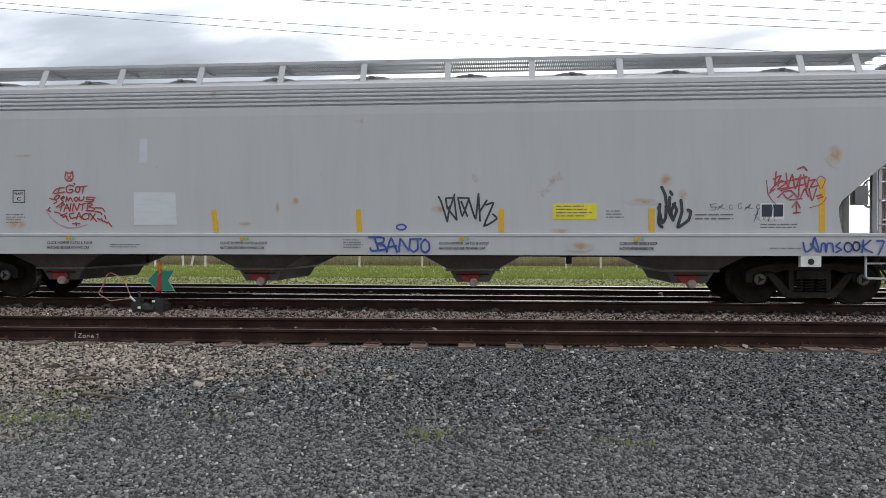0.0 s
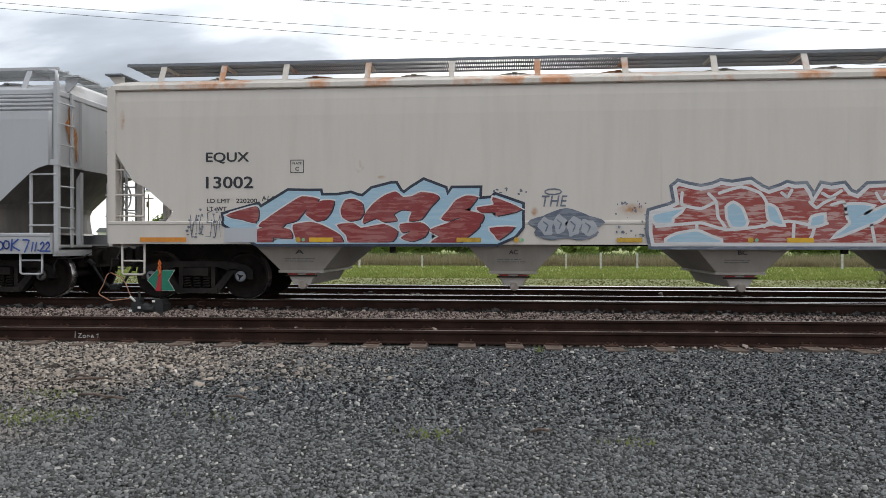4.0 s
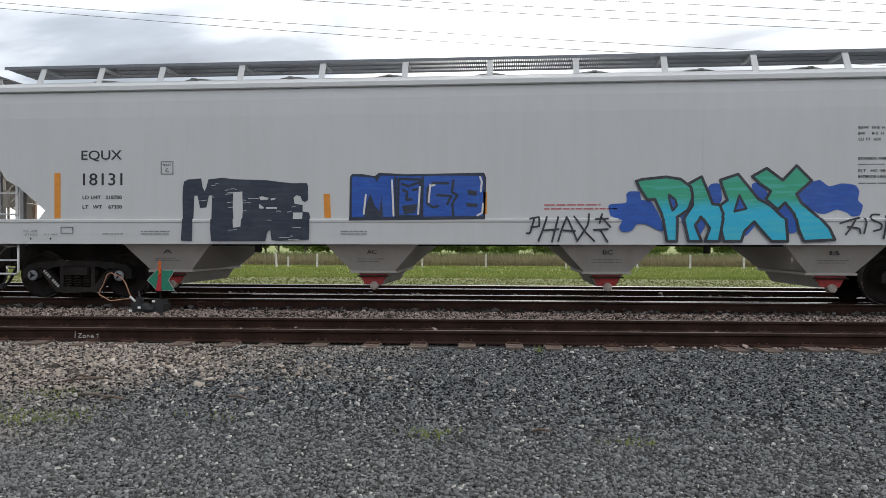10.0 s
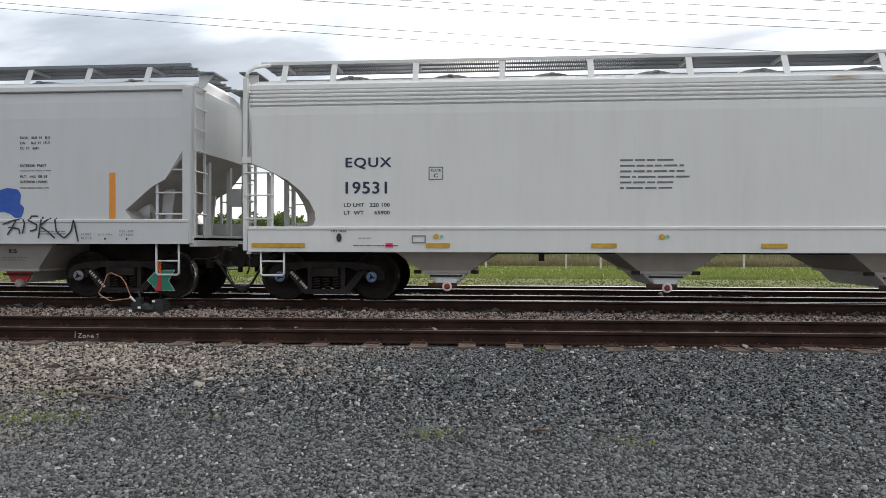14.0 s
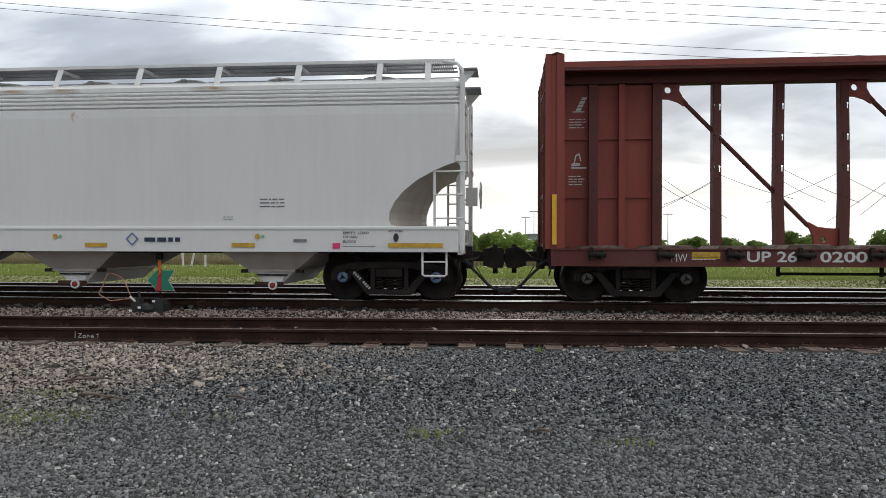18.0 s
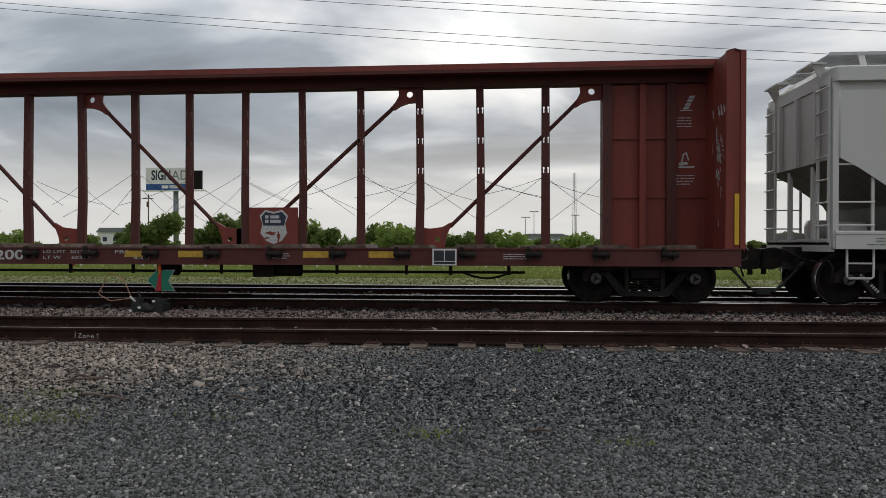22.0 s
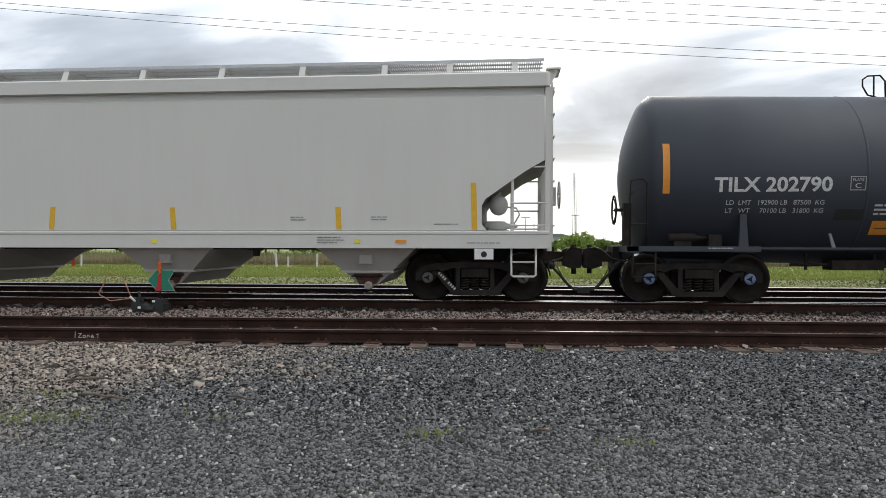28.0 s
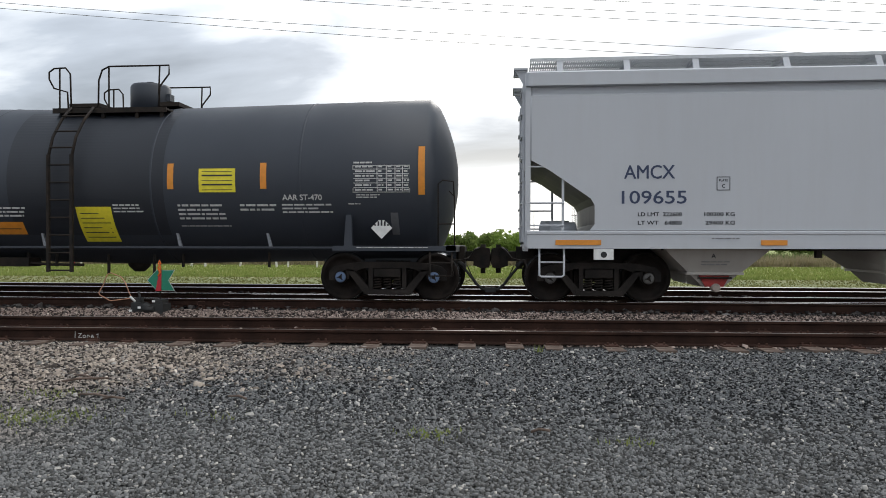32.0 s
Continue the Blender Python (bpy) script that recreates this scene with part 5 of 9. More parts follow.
def blob(bm, cx, cz, rx, rz, y, seed=0, n=18, wob=0.12):
    rnd = random.Random(seed)
    ph = [rnd.uniform(0, 6.3) for _ in range(3)]
    bm.faces.new([bm.verts.new((cx + rx * (1 + wob * math.sin(3 * a + ph[0]) + wob * 0.6 * math.sin(5 * a + ph[1])) * math.cos(a), y,
                                cz + rz * (1 + wob * math.sin(2 * a + ph[2]) + wob * 0.6 * math.sin(5 * a + ph[1])) * math.sin(a))) for a in [2 * math.pi * k / n for k in range(n)]])


def polygon(bm, pts, y, low=0.0):
    bm.faces.new([bm.verts.new((x, y, max(z, low))) for x, z in pts])


def scribble(name, car, x0, x1, z0, z1, y, material, seed, width=0.03, n=7, label="", sill=None):
    """A tag written with one fat pen: tall uneven strokes, loops and a tail."""
    rnd = random.Random(seed)
    bm = bmesh.new()
    step = (x1 - x0) / n
    for k in range(n):
        a, kind = x0 + k * step, rnd.randrange(4)
        lo, hi = z0 + rnd.uniform(0, 0.2) * (z1 - z0), z1 - rnd.uniform(0, 0.3) * (z1 - z0)
        mid = lo + (hi - lo) * rnd.uniform(0.4, 0.6)
        lean = rnd.uniform(-0.2, 0.4) * step
        if kind == 0:
            pts = [(a, hi), (a + lean, lo), (a + step * 0.5, mid), (a + step * 0.8, hi), (a + step, lo)]
        elif kind == 1:
            pts = [(a + step * 0.2 * math.cos(t) + step * 0.5, mid + (hi - lo) * 0.42 * math.sin(t)) for t in [0.8 + 0.7 * j for j in range(9)]]
        elif kind == 2:
            pts = [(a, lo), (a + lean + step * 0.3, hi), (a + step * 0.5, mid), (a + step * 0.1, mid), (a + step * 1.1, lo)]
        else:
            pts = [(a + step * 0.9, hi), (a + step * 0.2, hi - 0.1 * (hi - lo)), (a + step * 0.3, mid), (a + step * 0.9, mid), (a + step * 0.7, lo), (a, lo)]
        stroke(bm, pts, width, y, True)
    ob = part(name, bm, material, car, label)
    return drape(ob, sill) if sill else ob


def text(car, s, x0, x1, z0, z1, y=BODY, material="ink", offset=0.0, spacing=1.0, label="", shear=0.0, weight=1.0):
    if material in ("ink", "ink_blue", "slate_blue"):
        d = (z1 - z0) * (0.035 if z1 - z0 > 0.15 else 0.032) * weight
        return lettering("lettering", s, x0 + d, x1 - d, z0 + d / 2, z1 - d / 2, y, material, car, label, 0.0, spacing, shear, bold=d)
    return lettering("lettering", s, x0, x1, z0, z1, y, material, car, label, offset, spacing, shear)


def plate_c(car, x0, x1, z0, z1, material="ink", y=BODY):
    frame_outline("plate_mark", x0, x1, z0, z1, y, 0.012, material, car)
    text(car, "C", x0 + 0.09, x1 - 0.09, z0 + 0.04, z0 + 0.11, y, material)
    text(car, "PLATE", x0 + 0.04, x1 - 0.04, z1 - 0.085, z1 - 0.045, y, material)


def stripe(car, x, z0, z1, w=0.10, material="yellow", lean=0.0):
    plate("reflector", x - w / 2, x + w / 2, z0, z1, BODY, material, car, lean=lean)


def sill_bar(car, x0, x1, z0, z1, material="ochre"):
    plate("reflector", x0, x1, z0, z1, SILL - (0.018 if car is WAGON_B else 0), material, car)


def jacking_pad(car, x, z0, material="white"):
    bm = boxes((x - 0.17, x + 0.17, -1.60, -1.50, z0 - 0.19, z0))
    turned(bm, (x, 0, z0 - 0.10), [(-1.606, 0.055), (-1.60, 0.055)], 12, mi=[1])
    part("jacking_pad", bm, [material, "hose"], car)


def dots(car, x, z):
    for dx, m, w in ((-0.05, "ochre", 0.06), (0.05, "green_dot", 0.04)):
        bm = bmesh.new()
        y = SILL - (0.018 if car is WAGON_B else 0)
        turned(bm, (x + dx, 0, z), [(y, w * 0.8), (y + 0.004, w * 0.8)], 12)
        part("sticker", bm, m, car)


SPRAY = {
    "red": spray("red_spray", (0.24, 0.028, 0.028), (0.40, 0.16, 0.14), 0.10, 0.55),
    "brick": spray("brick_red_spray", (0.30, 0.045, 0.035), (0.50, 0.34, 0.31), 0.12, 0.75),
    "sky": spray("pale_blue_spray", (0.33, 0.50, 0.62), (0.42, 0.57, 0.66), 0.2, 0.5),
    "white": spray("white_spray", (0.66, 0.65, 0.65), (0.52, 0.50, 0.50), 0.2, 0.4),
    "black": spray("black_spray", (0.020, 0.022, 0.03), (0.05, 0.055, 0.07), 0.05, 0.4),
    "navy": spray("navy_spray", (0.016, 0.024, 0.045), (0.035, 0.045, 0.07), 0.04, 0.5),
    "blue": spray("blue_spray", (0.012, 0.075, 0.36), (0.02, 0.11, 0.48), 0.04, 0.5),
    "slate": spray("slate_spray", (0.10, 0.12, 0.16), (0.24, 0.26, 0.30), 0.2, 0.6),
    "grey": spray("grey_spray", (0.34, 0.36, 0.40), (0.42, 0.42, 0.42), 0.3, 0.5),
    "crimson": spray("crimson_pen", (0.36, 0.035, 0.05), (0.42, 0.12, 0.12), 0.25, 0.4),
    "rose": spray("faint_rose_pen", (0.46, 0.26, 0.27), (0.48, 0.36, 0.36), 0.3, 0.4),
    "pen_blue": spray("blue_pen", (0.018, 0.06, 0.30), (0.06, 0.12, 0.36), 0.15, 0.4),
}


def green_to_cyan():
    m, nt, b = shader("green_and_cyan_spray", (0.05, 0.4, 0.3), 0.45)
    co, sep = nt.nodes.new("ShaderNodeTexCoord"), nt.nodes.new("ShaderNodeSeparateXYZ")
    nt.links.new(co.outputs["Object"], sep.inputs[0])
    wave = nt.nodes.new("ShaderNodeMath"); wave.operation = "MULTIPLY_ADD"; wave.inputs[1].default_value = 0.35
    nt.links.new(noise_node(nt, 1.4, 3), wave.inputs[0]); nt.links.new(sep.outputs[2], wave.inputs[2])
    c = blend(nt, ranged(nt, wave.outputs[0], 1.85, 2.05), (0.02, 0.42, 0.62), (0.035, 0.34, 0.20))
    hatch = noise_node(nt, 4.0, 4, (0.4, 1, 4))
    c = blend(nt, ranged(nt, hatch, 0.5, 0.6, 0, 0.35), c, (0.10, 0.50, 0.52))
    nt.links.new(c, b.inputs["Base Color"])
    return m


SPRAY["green"] = green_to_cyan()


def grown(pts, d):
    """The outline pushed outwards by d metres."""
    n, out = len(pts), []
    area = sum(pts[i - 1][0] * pts[i][1] - pts[i][0] * pts[i - 1][1] for i in range(n))
    for i in range(n):
        a, b, c = Vector(pts[i - 1]), Vector(pts[i]), Vector(pts[(i + 1) % n])
        e, f = (b - a).normalized(), (c - b).normalized()
        nrm = Vector((e.y + f.y, -(e.x + f.x)))
        nrm = nrm.normalized() if nrm.length > 1e-4 else Vector((e.y, -e.x))
        k = d / max(nrm.dot(Vector((e.y, -e.x))), 0.55) * (1 if area > 0 else -1)
        out.append((b.x + nrm.x * k, b.y + nrm.y * k))
    return out


def curved(pts, n=3, closed=True, t=0.28):
    """A smooth line through the points."""
    m, out = len(pts), []
    for i in range(m if closed else m - 1):
        p0, p1, p2, p3 = (Vector(pts[k % m] if closed else pts[min(max(k, 0), m - 1)]) for k in (i - 1, i, i + 1, i + 2))
        for j in range(n):
            u = j / n
            h = 2 * u ** 3 - 3 * u ** 2 + 1
            v = p1 * h + (p2 - p0) * t * (u ** 3 - 2 * u ** 2 + u) + p2 * (1 - h) + (p3 - p1) * t * (u ** 3 - u ** 2)
            out.append((v.x, v.y))
    return out if closed else out + [pts[-1]]


def pen_strokes(name, car, lines, w, y, material, label="", sill=None):
    return layer(car, name, lambda bm: [stroke(bm, curved(p, 3, False), w, y) for p in lines], material, label, sill)


def layer(car, name, fill, material, label="", sill=None):
    bm = bmesh.new()
    fill(bm)
    # later strokes lie a hair in front of earlier ones
    for i, f in enumerate(bm.faces):
        for v in f.verts:
            v.co.y -= min(i * 0.00002, 0.0025)
    bm.normal_update()
    bmesh.ops.triangulate(bm, faces=bm.faces[:], ngon_method="EAR_CLIP")
    ob = part(name, bm, material, car, label)
    return drape(ob, sill) if sill else ob


# wagon A: tags, hazard stripes, notices
A = WAGON_A
for x, z0, z1, l in ((-2.71, 1.30, 1.72, 0.05), (-0.01, 1.30, 1.72, 0.02), (2.57, 1.30, 1.72, 0.0), (5.21, 1.30, 1.72, 0.0), (8.09, 1.30, 2.22, 0.0)):
    stripe(A, x, z0, z1, 0.10, "yellow", l)
plate("notice", 3.49, 4.26, 1.53, 1.81, BODY, "lemon", A, "yellow safety notice")
bars("notice_print", 3.54, 4.20, 1.56, 1.79, 4, BODY - 0.003, "faint", A, 3)
layer(A, "primer_patch", lambda bm: polygon(bm, [(-4.30, 1.43), (-3.47, 1.44), (-3.50, 2.04), (-4.31, 2.05)], BODY), spray("light_grey_primer", (0.60, 0.63, 0.66), None, 0.2, 0.15), "pale grey patch of fresh paint")
layer(A, "primer_patch", lambda bm: polygon(bm, [(-4.20, 2.60), (-4.05, 2.60), (-4.04, 3.05), (-4.19, 3.05)], BODY), spray("pale_primer", (0.56, 0.60, 0.66), None, 0.3, 0.15))
for i, (x0, x1) in enumerate(((-6.0, -5.1), (-2.62, -1.72), (1.45, 2.35), (4.65, 5.30))):
    text(A, "CLOSE HOPPER GATES & ROOF", x0, x1, 1.075, 1.125, SILL, "ink", 0.0, 1.1)
    text(A, "HATCHES BEFORE MOVING CAR", x0, x1 - 0.06, 0.985, 1.035, SILL, "ink", 0.0, 1.1)
    dots(A, (x0 + x1) / 2 + 0.02, 1.185)
for i, (x0, x1, n) in enumerate(((-4.75, -4.15, 2), (-0.30, 0.10, 4), (7.2, 7.8, 1))):
    bars("notice_print", x0, x1, 1.0, 1.0 + 0.045 * n, n, SILL, "faint", A, 20 + i)
pen_name = []
pen_name += [[(0.17, 1.21), (0.39, 1.21)], [(0.28, 1.19), (0.35, 0.97)], [(0.35, 1.21), (0.45, 1.19), (0.43, 1.11), (0.32, 1.09), (0.45, 1.06), (0.48, 0.99), (0.23, 0.96), (0.2, 1.01)], [(0.5, 0.94), (0.58, 1.19), (0.69, 0.94)], [(0.53, 1.03), (0.67, 1.05)], [(0.73, 0.95), (0.75, 1.18), (0.9, 0.97), (0.93, 1.17)], [(0.93, 1.17), (1.13, 1.18)], [(1.06, 1.17), (1.07, 1.0), (0.99, 0.94), (0.92, 1.0)], [(1.2, 1.17), (1.13, 1.09), (1.14, 0.97), (1.21, 0.93), (1.28, 0.99), (1.27, 1.1), (1.2, 1.17)]]
pen_strokes("pen_tag", A, pen_name, 0.036, SILL, SPRAY["pen_blue"], "blue hand-written BANJO tag")
layer(A, "pen_mark", lambda bm: (stroke(bm, [(0.76 + 0.09 * math.cos(t), 1.39 + 0.05 * math.sin(t)) for t in [0.7 * k for k in range(10)]], 0.03, BODY)), SPRAY["pen_blue"])
pen_one = []
pen_one += [[(1.44, 1.94), (1.49, 1.84), (1.6, 1.49)], [(1.6, 1.49), (1.63, 1.68), (1.73, 1.98)], [(1.57, 1.91), (1.7, 1.92)], [(1.57, 1.91), (1.6, 1.73), (1.67, 1.79)], [(1.6, 1.73), (1.77, 1.52)], [(1.77, 1.52), (1.72, 1.92)], [(1.79, 1.92), (1.99, 1.91)], [(1.79, 1.92), (1.87, 1.59), (1.99, 1.91)], [(1.85, 1.85), (1.96, 1.59)], [(1.98, 1.91), (2.02, 1.79), (2.11, 1.54), (2.16, 1.99)], [(2.16, 1.99), (2.19, 1.5)], [(2.31, 1.87), (2.19, 1.68)], [(2.3, 1.79), (2.43, 1.82), (2.26, 1.41), (2.49, 1.54), (2.42, 1.62)]]
pen_two = []
pen_two += [[(5.38, 2.09), (5.44, 1.96), (5.46, 1.81)], [(5.35, 1.79), (5.33, 1.46), (5.39, 1.39)], [(5.33, 1.73), (5.39, 1.46), (5.45, 1.56), (5.46, 1.76)], [(5.53, 2.01), (5.56, 1.96)], [(5.52, 1.91), (5.51, 1.66), (5.58, 1.51)], [(5.58, 1.79), (5.64, 1.69), (5.58, 1.53), (5.54, 1.66), (5.61, 1.81)], [(5.71, 1.86), (5.73, 1.66), (5.66, 1.39), (5.84, 1.51), (5.88, 1.66), (5.83, 1.69)]]
pen_red = []
pen_red += [[(7.35, 2.1), (7.4, 2.2), (7.49, 2.15), (7.35, 2.05), (7.54, 2.08)], [(7.32, 2.35), (7.3, 2.1)], [(7.49, 2.32), (7.51, 2.05)], [(7.51, 2.05), (7.59, 2.3), (7.64, 2.05), (7.73, 2.29), (7.7, 2.05)], [(7.64, 2.22), (7.83, 2.26)], [(7.78, 2.29), (7.83, 2.05), (7.87, 2.24)], [(7.3, 2.15), (7.83, 2.24)], [(7.21, 1.98), (7.3, 2.05)], [(7.23, 2.03), (7.28, 2.09)], [(7.35, 1.9), (7.45, 2.0), (7.57, 2.02)], [(7.57, 2.02), (7.69, 1.9), (7.7, 2.05)], [(7.73, 1.9), (7.8, 2.05), (7.86, 1.92)], [(7.87, 2.05), (7.92, 1.85), (7.99, 2.05)], [(7.99, 1.92), (8.08, 1.95)], [(8.01, 1.88), (8.1, 1.91)]]
pen_red += [[(7.68, 2.39), (7.78, 2.43), (7.83, 2.37)], [(7.66, 1.82), (7.66, 1.63)], [(7.59, 1.73), (7.66, 1.83), (7.72, 1.72)], [(7.61, 1.63), (7.72, 1.64)], [(7.55, 1.86), (7.75, 1.88)], [(7.28, 2.22), (7.4, 2.28), (7.32, 2.12)], [(7.4, 2.02), (7.83, 2.14)], [(7.85, 2.18), (7.97, 2.21), (7.89, 2.08), (8.01, 2.1)], [(7.45, 1.95), (7.51, 1.88), (7.59, 1.94)]]
pen_arcs = []
pen_arcs += [[(7.16, 2.2), (7.19, 1.95), (7.32, 1.78)], [(7.88, 1.72), (8.07, 1.78), (8.16, 1.9)], [(8.06, 2.05), (7.99, 2.19), (8.06, 2.27), (8.14, 2.21), (8.08, 2.05)]]
pen_blue = []
pen_blue += [[(7.76, 1.12), (7.8, 0.96), (7.9, 1.02), (7.95, 1.21), (8.02, 0.97), (7.88, 1.1)], [(8.05, 0.96), (8.07, 1.1), (8.12, 1.1), (8.14, 0.96), (8.16, 1.1), (8.24, 1.1), (8.26, 0.96)], [(8.37, 1.12), (8.3, 1.06), (8.39, 1.0), (8.3, 0.95)], [(8.57, 1.04), (8.55, 0.99), (8.51, 0.96), (8.47, 0.97), (8.44, 1.01), (8.44, 1.06), (8.47, 1.11), (8.51, 1.12), (8.55, 1.09), (8.57, 1.04)], [(8.69, 1.06), (8.68, 1.01), (8.64, 0.98), (8.61, 0.99), (8.58, 1.03), (8.58, 1.08), (8.61, 1.13), (8.64, 1.13), (8.68, 1.11), (8.69, 1.06)], [(8.75, 1.16), (8.73, 0.95)], [(8.87, 1.16), (8.74, 1.04), (8.9, 0.95)]]
pen_blue += [[(8.97, 1.15), (9.09, 1.14), (9.0, 0.92)], [(9.17, 1.1), (9.14, 0.94)], [(9.24, 1.1), (9.21, 0.94)], [(9.27, 0.96), (9.28, 0.95)], [(9.32, 1.07), (9.36, 1.11), (9.39, 1.05), (9.31, 0.94), (9.4, 0.94)], [(9.43, 1.07), (9.47, 1.11), (9.5, 1.05), (9.42, 0.94), (9.51, 0.94)]]
pen_strokes("pen_tag", A, pen_one, 0.034, BODY, SPRAY["black"], "black pen tag")
pen_strokes("pen_tag", A, pen_two, 0.055, BODY, SPRAY["black"], "fat black pen tag")
pen_strokes("pen_tag", A, pen_red, 0.026, BODY, SPRAY["crimson"], "red pen tag")
pen_strokes("pen_tag", A, pen_arcs, 0.014, BODY, SPRAY["crimson"])
pen_strokes("pen_tag", A, pen_blue, 0.030, SILL, SPRAY["pen_blue"], "blue hand-written pen tag")
scribble("pen_tag", A, 6.18, 7.10, 1.68, 1.82, BODY, SPRAY["slate"], 12, 0.013, 6)
scribble("pen_tag", A, 6.95, 7.30, 1.45, 1.80, BODY, SPRAY["slate"], 13, 0.012, 3)
pen_heap = []
pen_heap += [[(-5.66, 2.39), (-5.67, 2.32), (-5.62, 2.27), (-5.55, 2.27), (-5.51, 2.32), (-5.51, 2.39), (-5.57, 2.42), (-5.65, 2.4)], [(-5.66, 2.39), (-5.65, 2.44), (-5.61, 2.42)], [(-5.55, 2.42), (-5.52, 2.45), (-5.51, 2.4)], [(-5.62, 2.36), (-5.55, 2.3)], [(-5.55, 2.37), (-5.62, 2.29)], [(-5.91, 2.04), (-5.85, 2.11), (-5.77, 2.14), (-5.68, 2.14)], [(-5.77, 2.14), (-5.81, 2.05)], [(-5.88, 2.03), (-5.68, 2.06)], [(-5.5, 2.17), (-5.58, 2.19), (-5.64, 2.14), (-5.63, 2.06), (-5.56, 2.04), (-5.51, 2.08), (-5.53, 2.11), (-5.58, 2.1)], [(-5.45, 2.14), (-5.46, 2.08), (-5.41, 2.05), (-5.37, 2.1), (-5.39, 2.16), (-5.44, 2.15)], [(-5.49, 2.22), (-5.47, 2.2)]]
pen_heap += [[(-5.37, 2.15), (-5.23, 2.17)], [(-5.3, 2.16), (-5.32, 2.04)], [(-5.97, 1.94), (-5.85, 1.91), (-5.77, 1.98), (-5.81, 2.0), (-5.88, 1.95), (-5.83, 1.88), (-5.89, 1.84)], [(-5.74, 1.93), (-5.68, 1.95), (-5.7, 1.98), (-5.75, 1.93), (-5.7, 1.88)], [(-5.65, 1.88), (-5.63, 1.97), (-5.6, 1.89), (-5.56, 1.96), (-5.52, 1.88)], [(-5.44, 1.96), (-5.49, 1.93), (-5.45, 1.88), (-5.4, 1.92), (-5.44, 1.96)], [(-5.38, 1.96), (-5.37, 1.89), (-5.31, 1.91), (-5.29, 1.97)], [(-5.07, 1.95), (-5.22, 1.96), (-5.24, 1.92), (-5.1, 1.91), (-5.14, 1.87), (-5.27, 1.88)], [(-5.84, 1.77), (-5.72, 1.86), (-5.68, 1.82), (-5.78, 1.77)], [(-5.72, 1.86), (-5.76, 1.7)]]
pen_heap += [[(-5.69, 1.69), (-5.63, 1.83), (-5.58, 1.7)], [(-5.67, 1.75), (-5.59, 1.76)], [(-5.55, 1.84), (-5.57, 1.7)], [(-5.52, 1.7), (-5.49, 1.84), (-5.43, 1.71), (-5.38, 1.84)], [(-5.37, 1.82), (-5.25, 1.84)], [(-5.31, 1.83), (-5.33, 1.71)], [(-5.23, 1.7), (-5.21, 1.84), (-5.12, 1.82), (-5.2, 1.78), (-5.08, 1.75), (-5.11, 1.7), (-5.25, 1.71)], [(-5.88, 1.68), (-5.78, 1.66), (-5.71, 1.6)], [(-5.76, 1.61), (-5.63, 1.66)], [(-5.68, 1.64), (-5.6, 1.51)], [(-5.71, 1.58), (-5.63, 1.6)], [(-5.49, 1.66), (-5.58, 1.64), (-5.55, 1.56), (-5.45, 1.58)], [(-5.44, 1.55), (-5.39, 1.67), (-5.34, 1.55)], [(-5.43, 1.6), (-5.35, 1.6)]]
pen_heap += [[(-5.27, 1.65), (-5.33, 1.6), (-5.29, 1.54), (-5.2, 1.56), (-5.2, 1.64), (-5.27, 1.65)], [(-5.18, 1.66), (-5.04, 1.5)], [(-5.07, 1.64), (-5.16, 1.52)], [(-5.97, 1.77), (-6.01, 1.72), (-5.96, 1.69)], [(-5.06, 1.76), (-4.93, 1.75), (-4.88, 1.69)], [(-5.07, 1.69), (-4.96, 1.67), (-4.94, 1.63)], [(-5.02, 1.56), (-4.97, 1.53)], [(-4.95, 1.56), (-4.91, 1.5)], [(-4.88, 1.61), (-4.86, 1.55)], [(-4.89, 1.51), (-4.83, 1.47)], [(-4.81, 1.49), (-4.74, 1.4)], [(-5.52, 1.46), (-5.37, 1.46)], [(-5.45, 1.48), (-5.44, 1.42)]]
pen_strokes("pen_tag", A, pen_heap, 0.026, BODY, SPRAY["crimson"], "red pen tag in four stacked rows")
pen_sweep = []
pen_sweep += [[(-6.05, 1.73), (-5.96, 1.58), (-5.82, 1.46), (-5.61, 1.38), (-5.41, 1.39), (-5.23, 1.44)]]
pen_strokes("pen_tag", A, pen_sweep, 0.020, BODY, SPRAY["rose"], "faint red sweep under the tag")
plate("stencil_box", 7.06, 7.46, 1.52, 1.80, BODY, "white", A)
plate("stencil_box", 7.08, 7.25, 1.57, 1.78, BODY - 0.004, "navy", A), plate("stencil_box", 7.28, 7.44, 1.57, 1.78, BODY - 0.004, "navy", A)
bars("notice_print", 5.95, 6.70, 1.50, 1.64, 2, BODY, "faint", A, 6), bars("notice_print", 4.42, 4.78, 1.54, 1.70, 3, BODY, "faint", A, 7), bars("notice_print", 7.06, 7.92, 1.36, 1.46, 2, BODY, "faint", A, 8)
bars("notice_print", -6.85, -6.45, 1.46, 1.66, 4, BODY, "faint", A, 9)
plate_c(A, -6.72, -6.47, 1.86, 2.10)
jacking_pad(A, 7.9, 0.89)
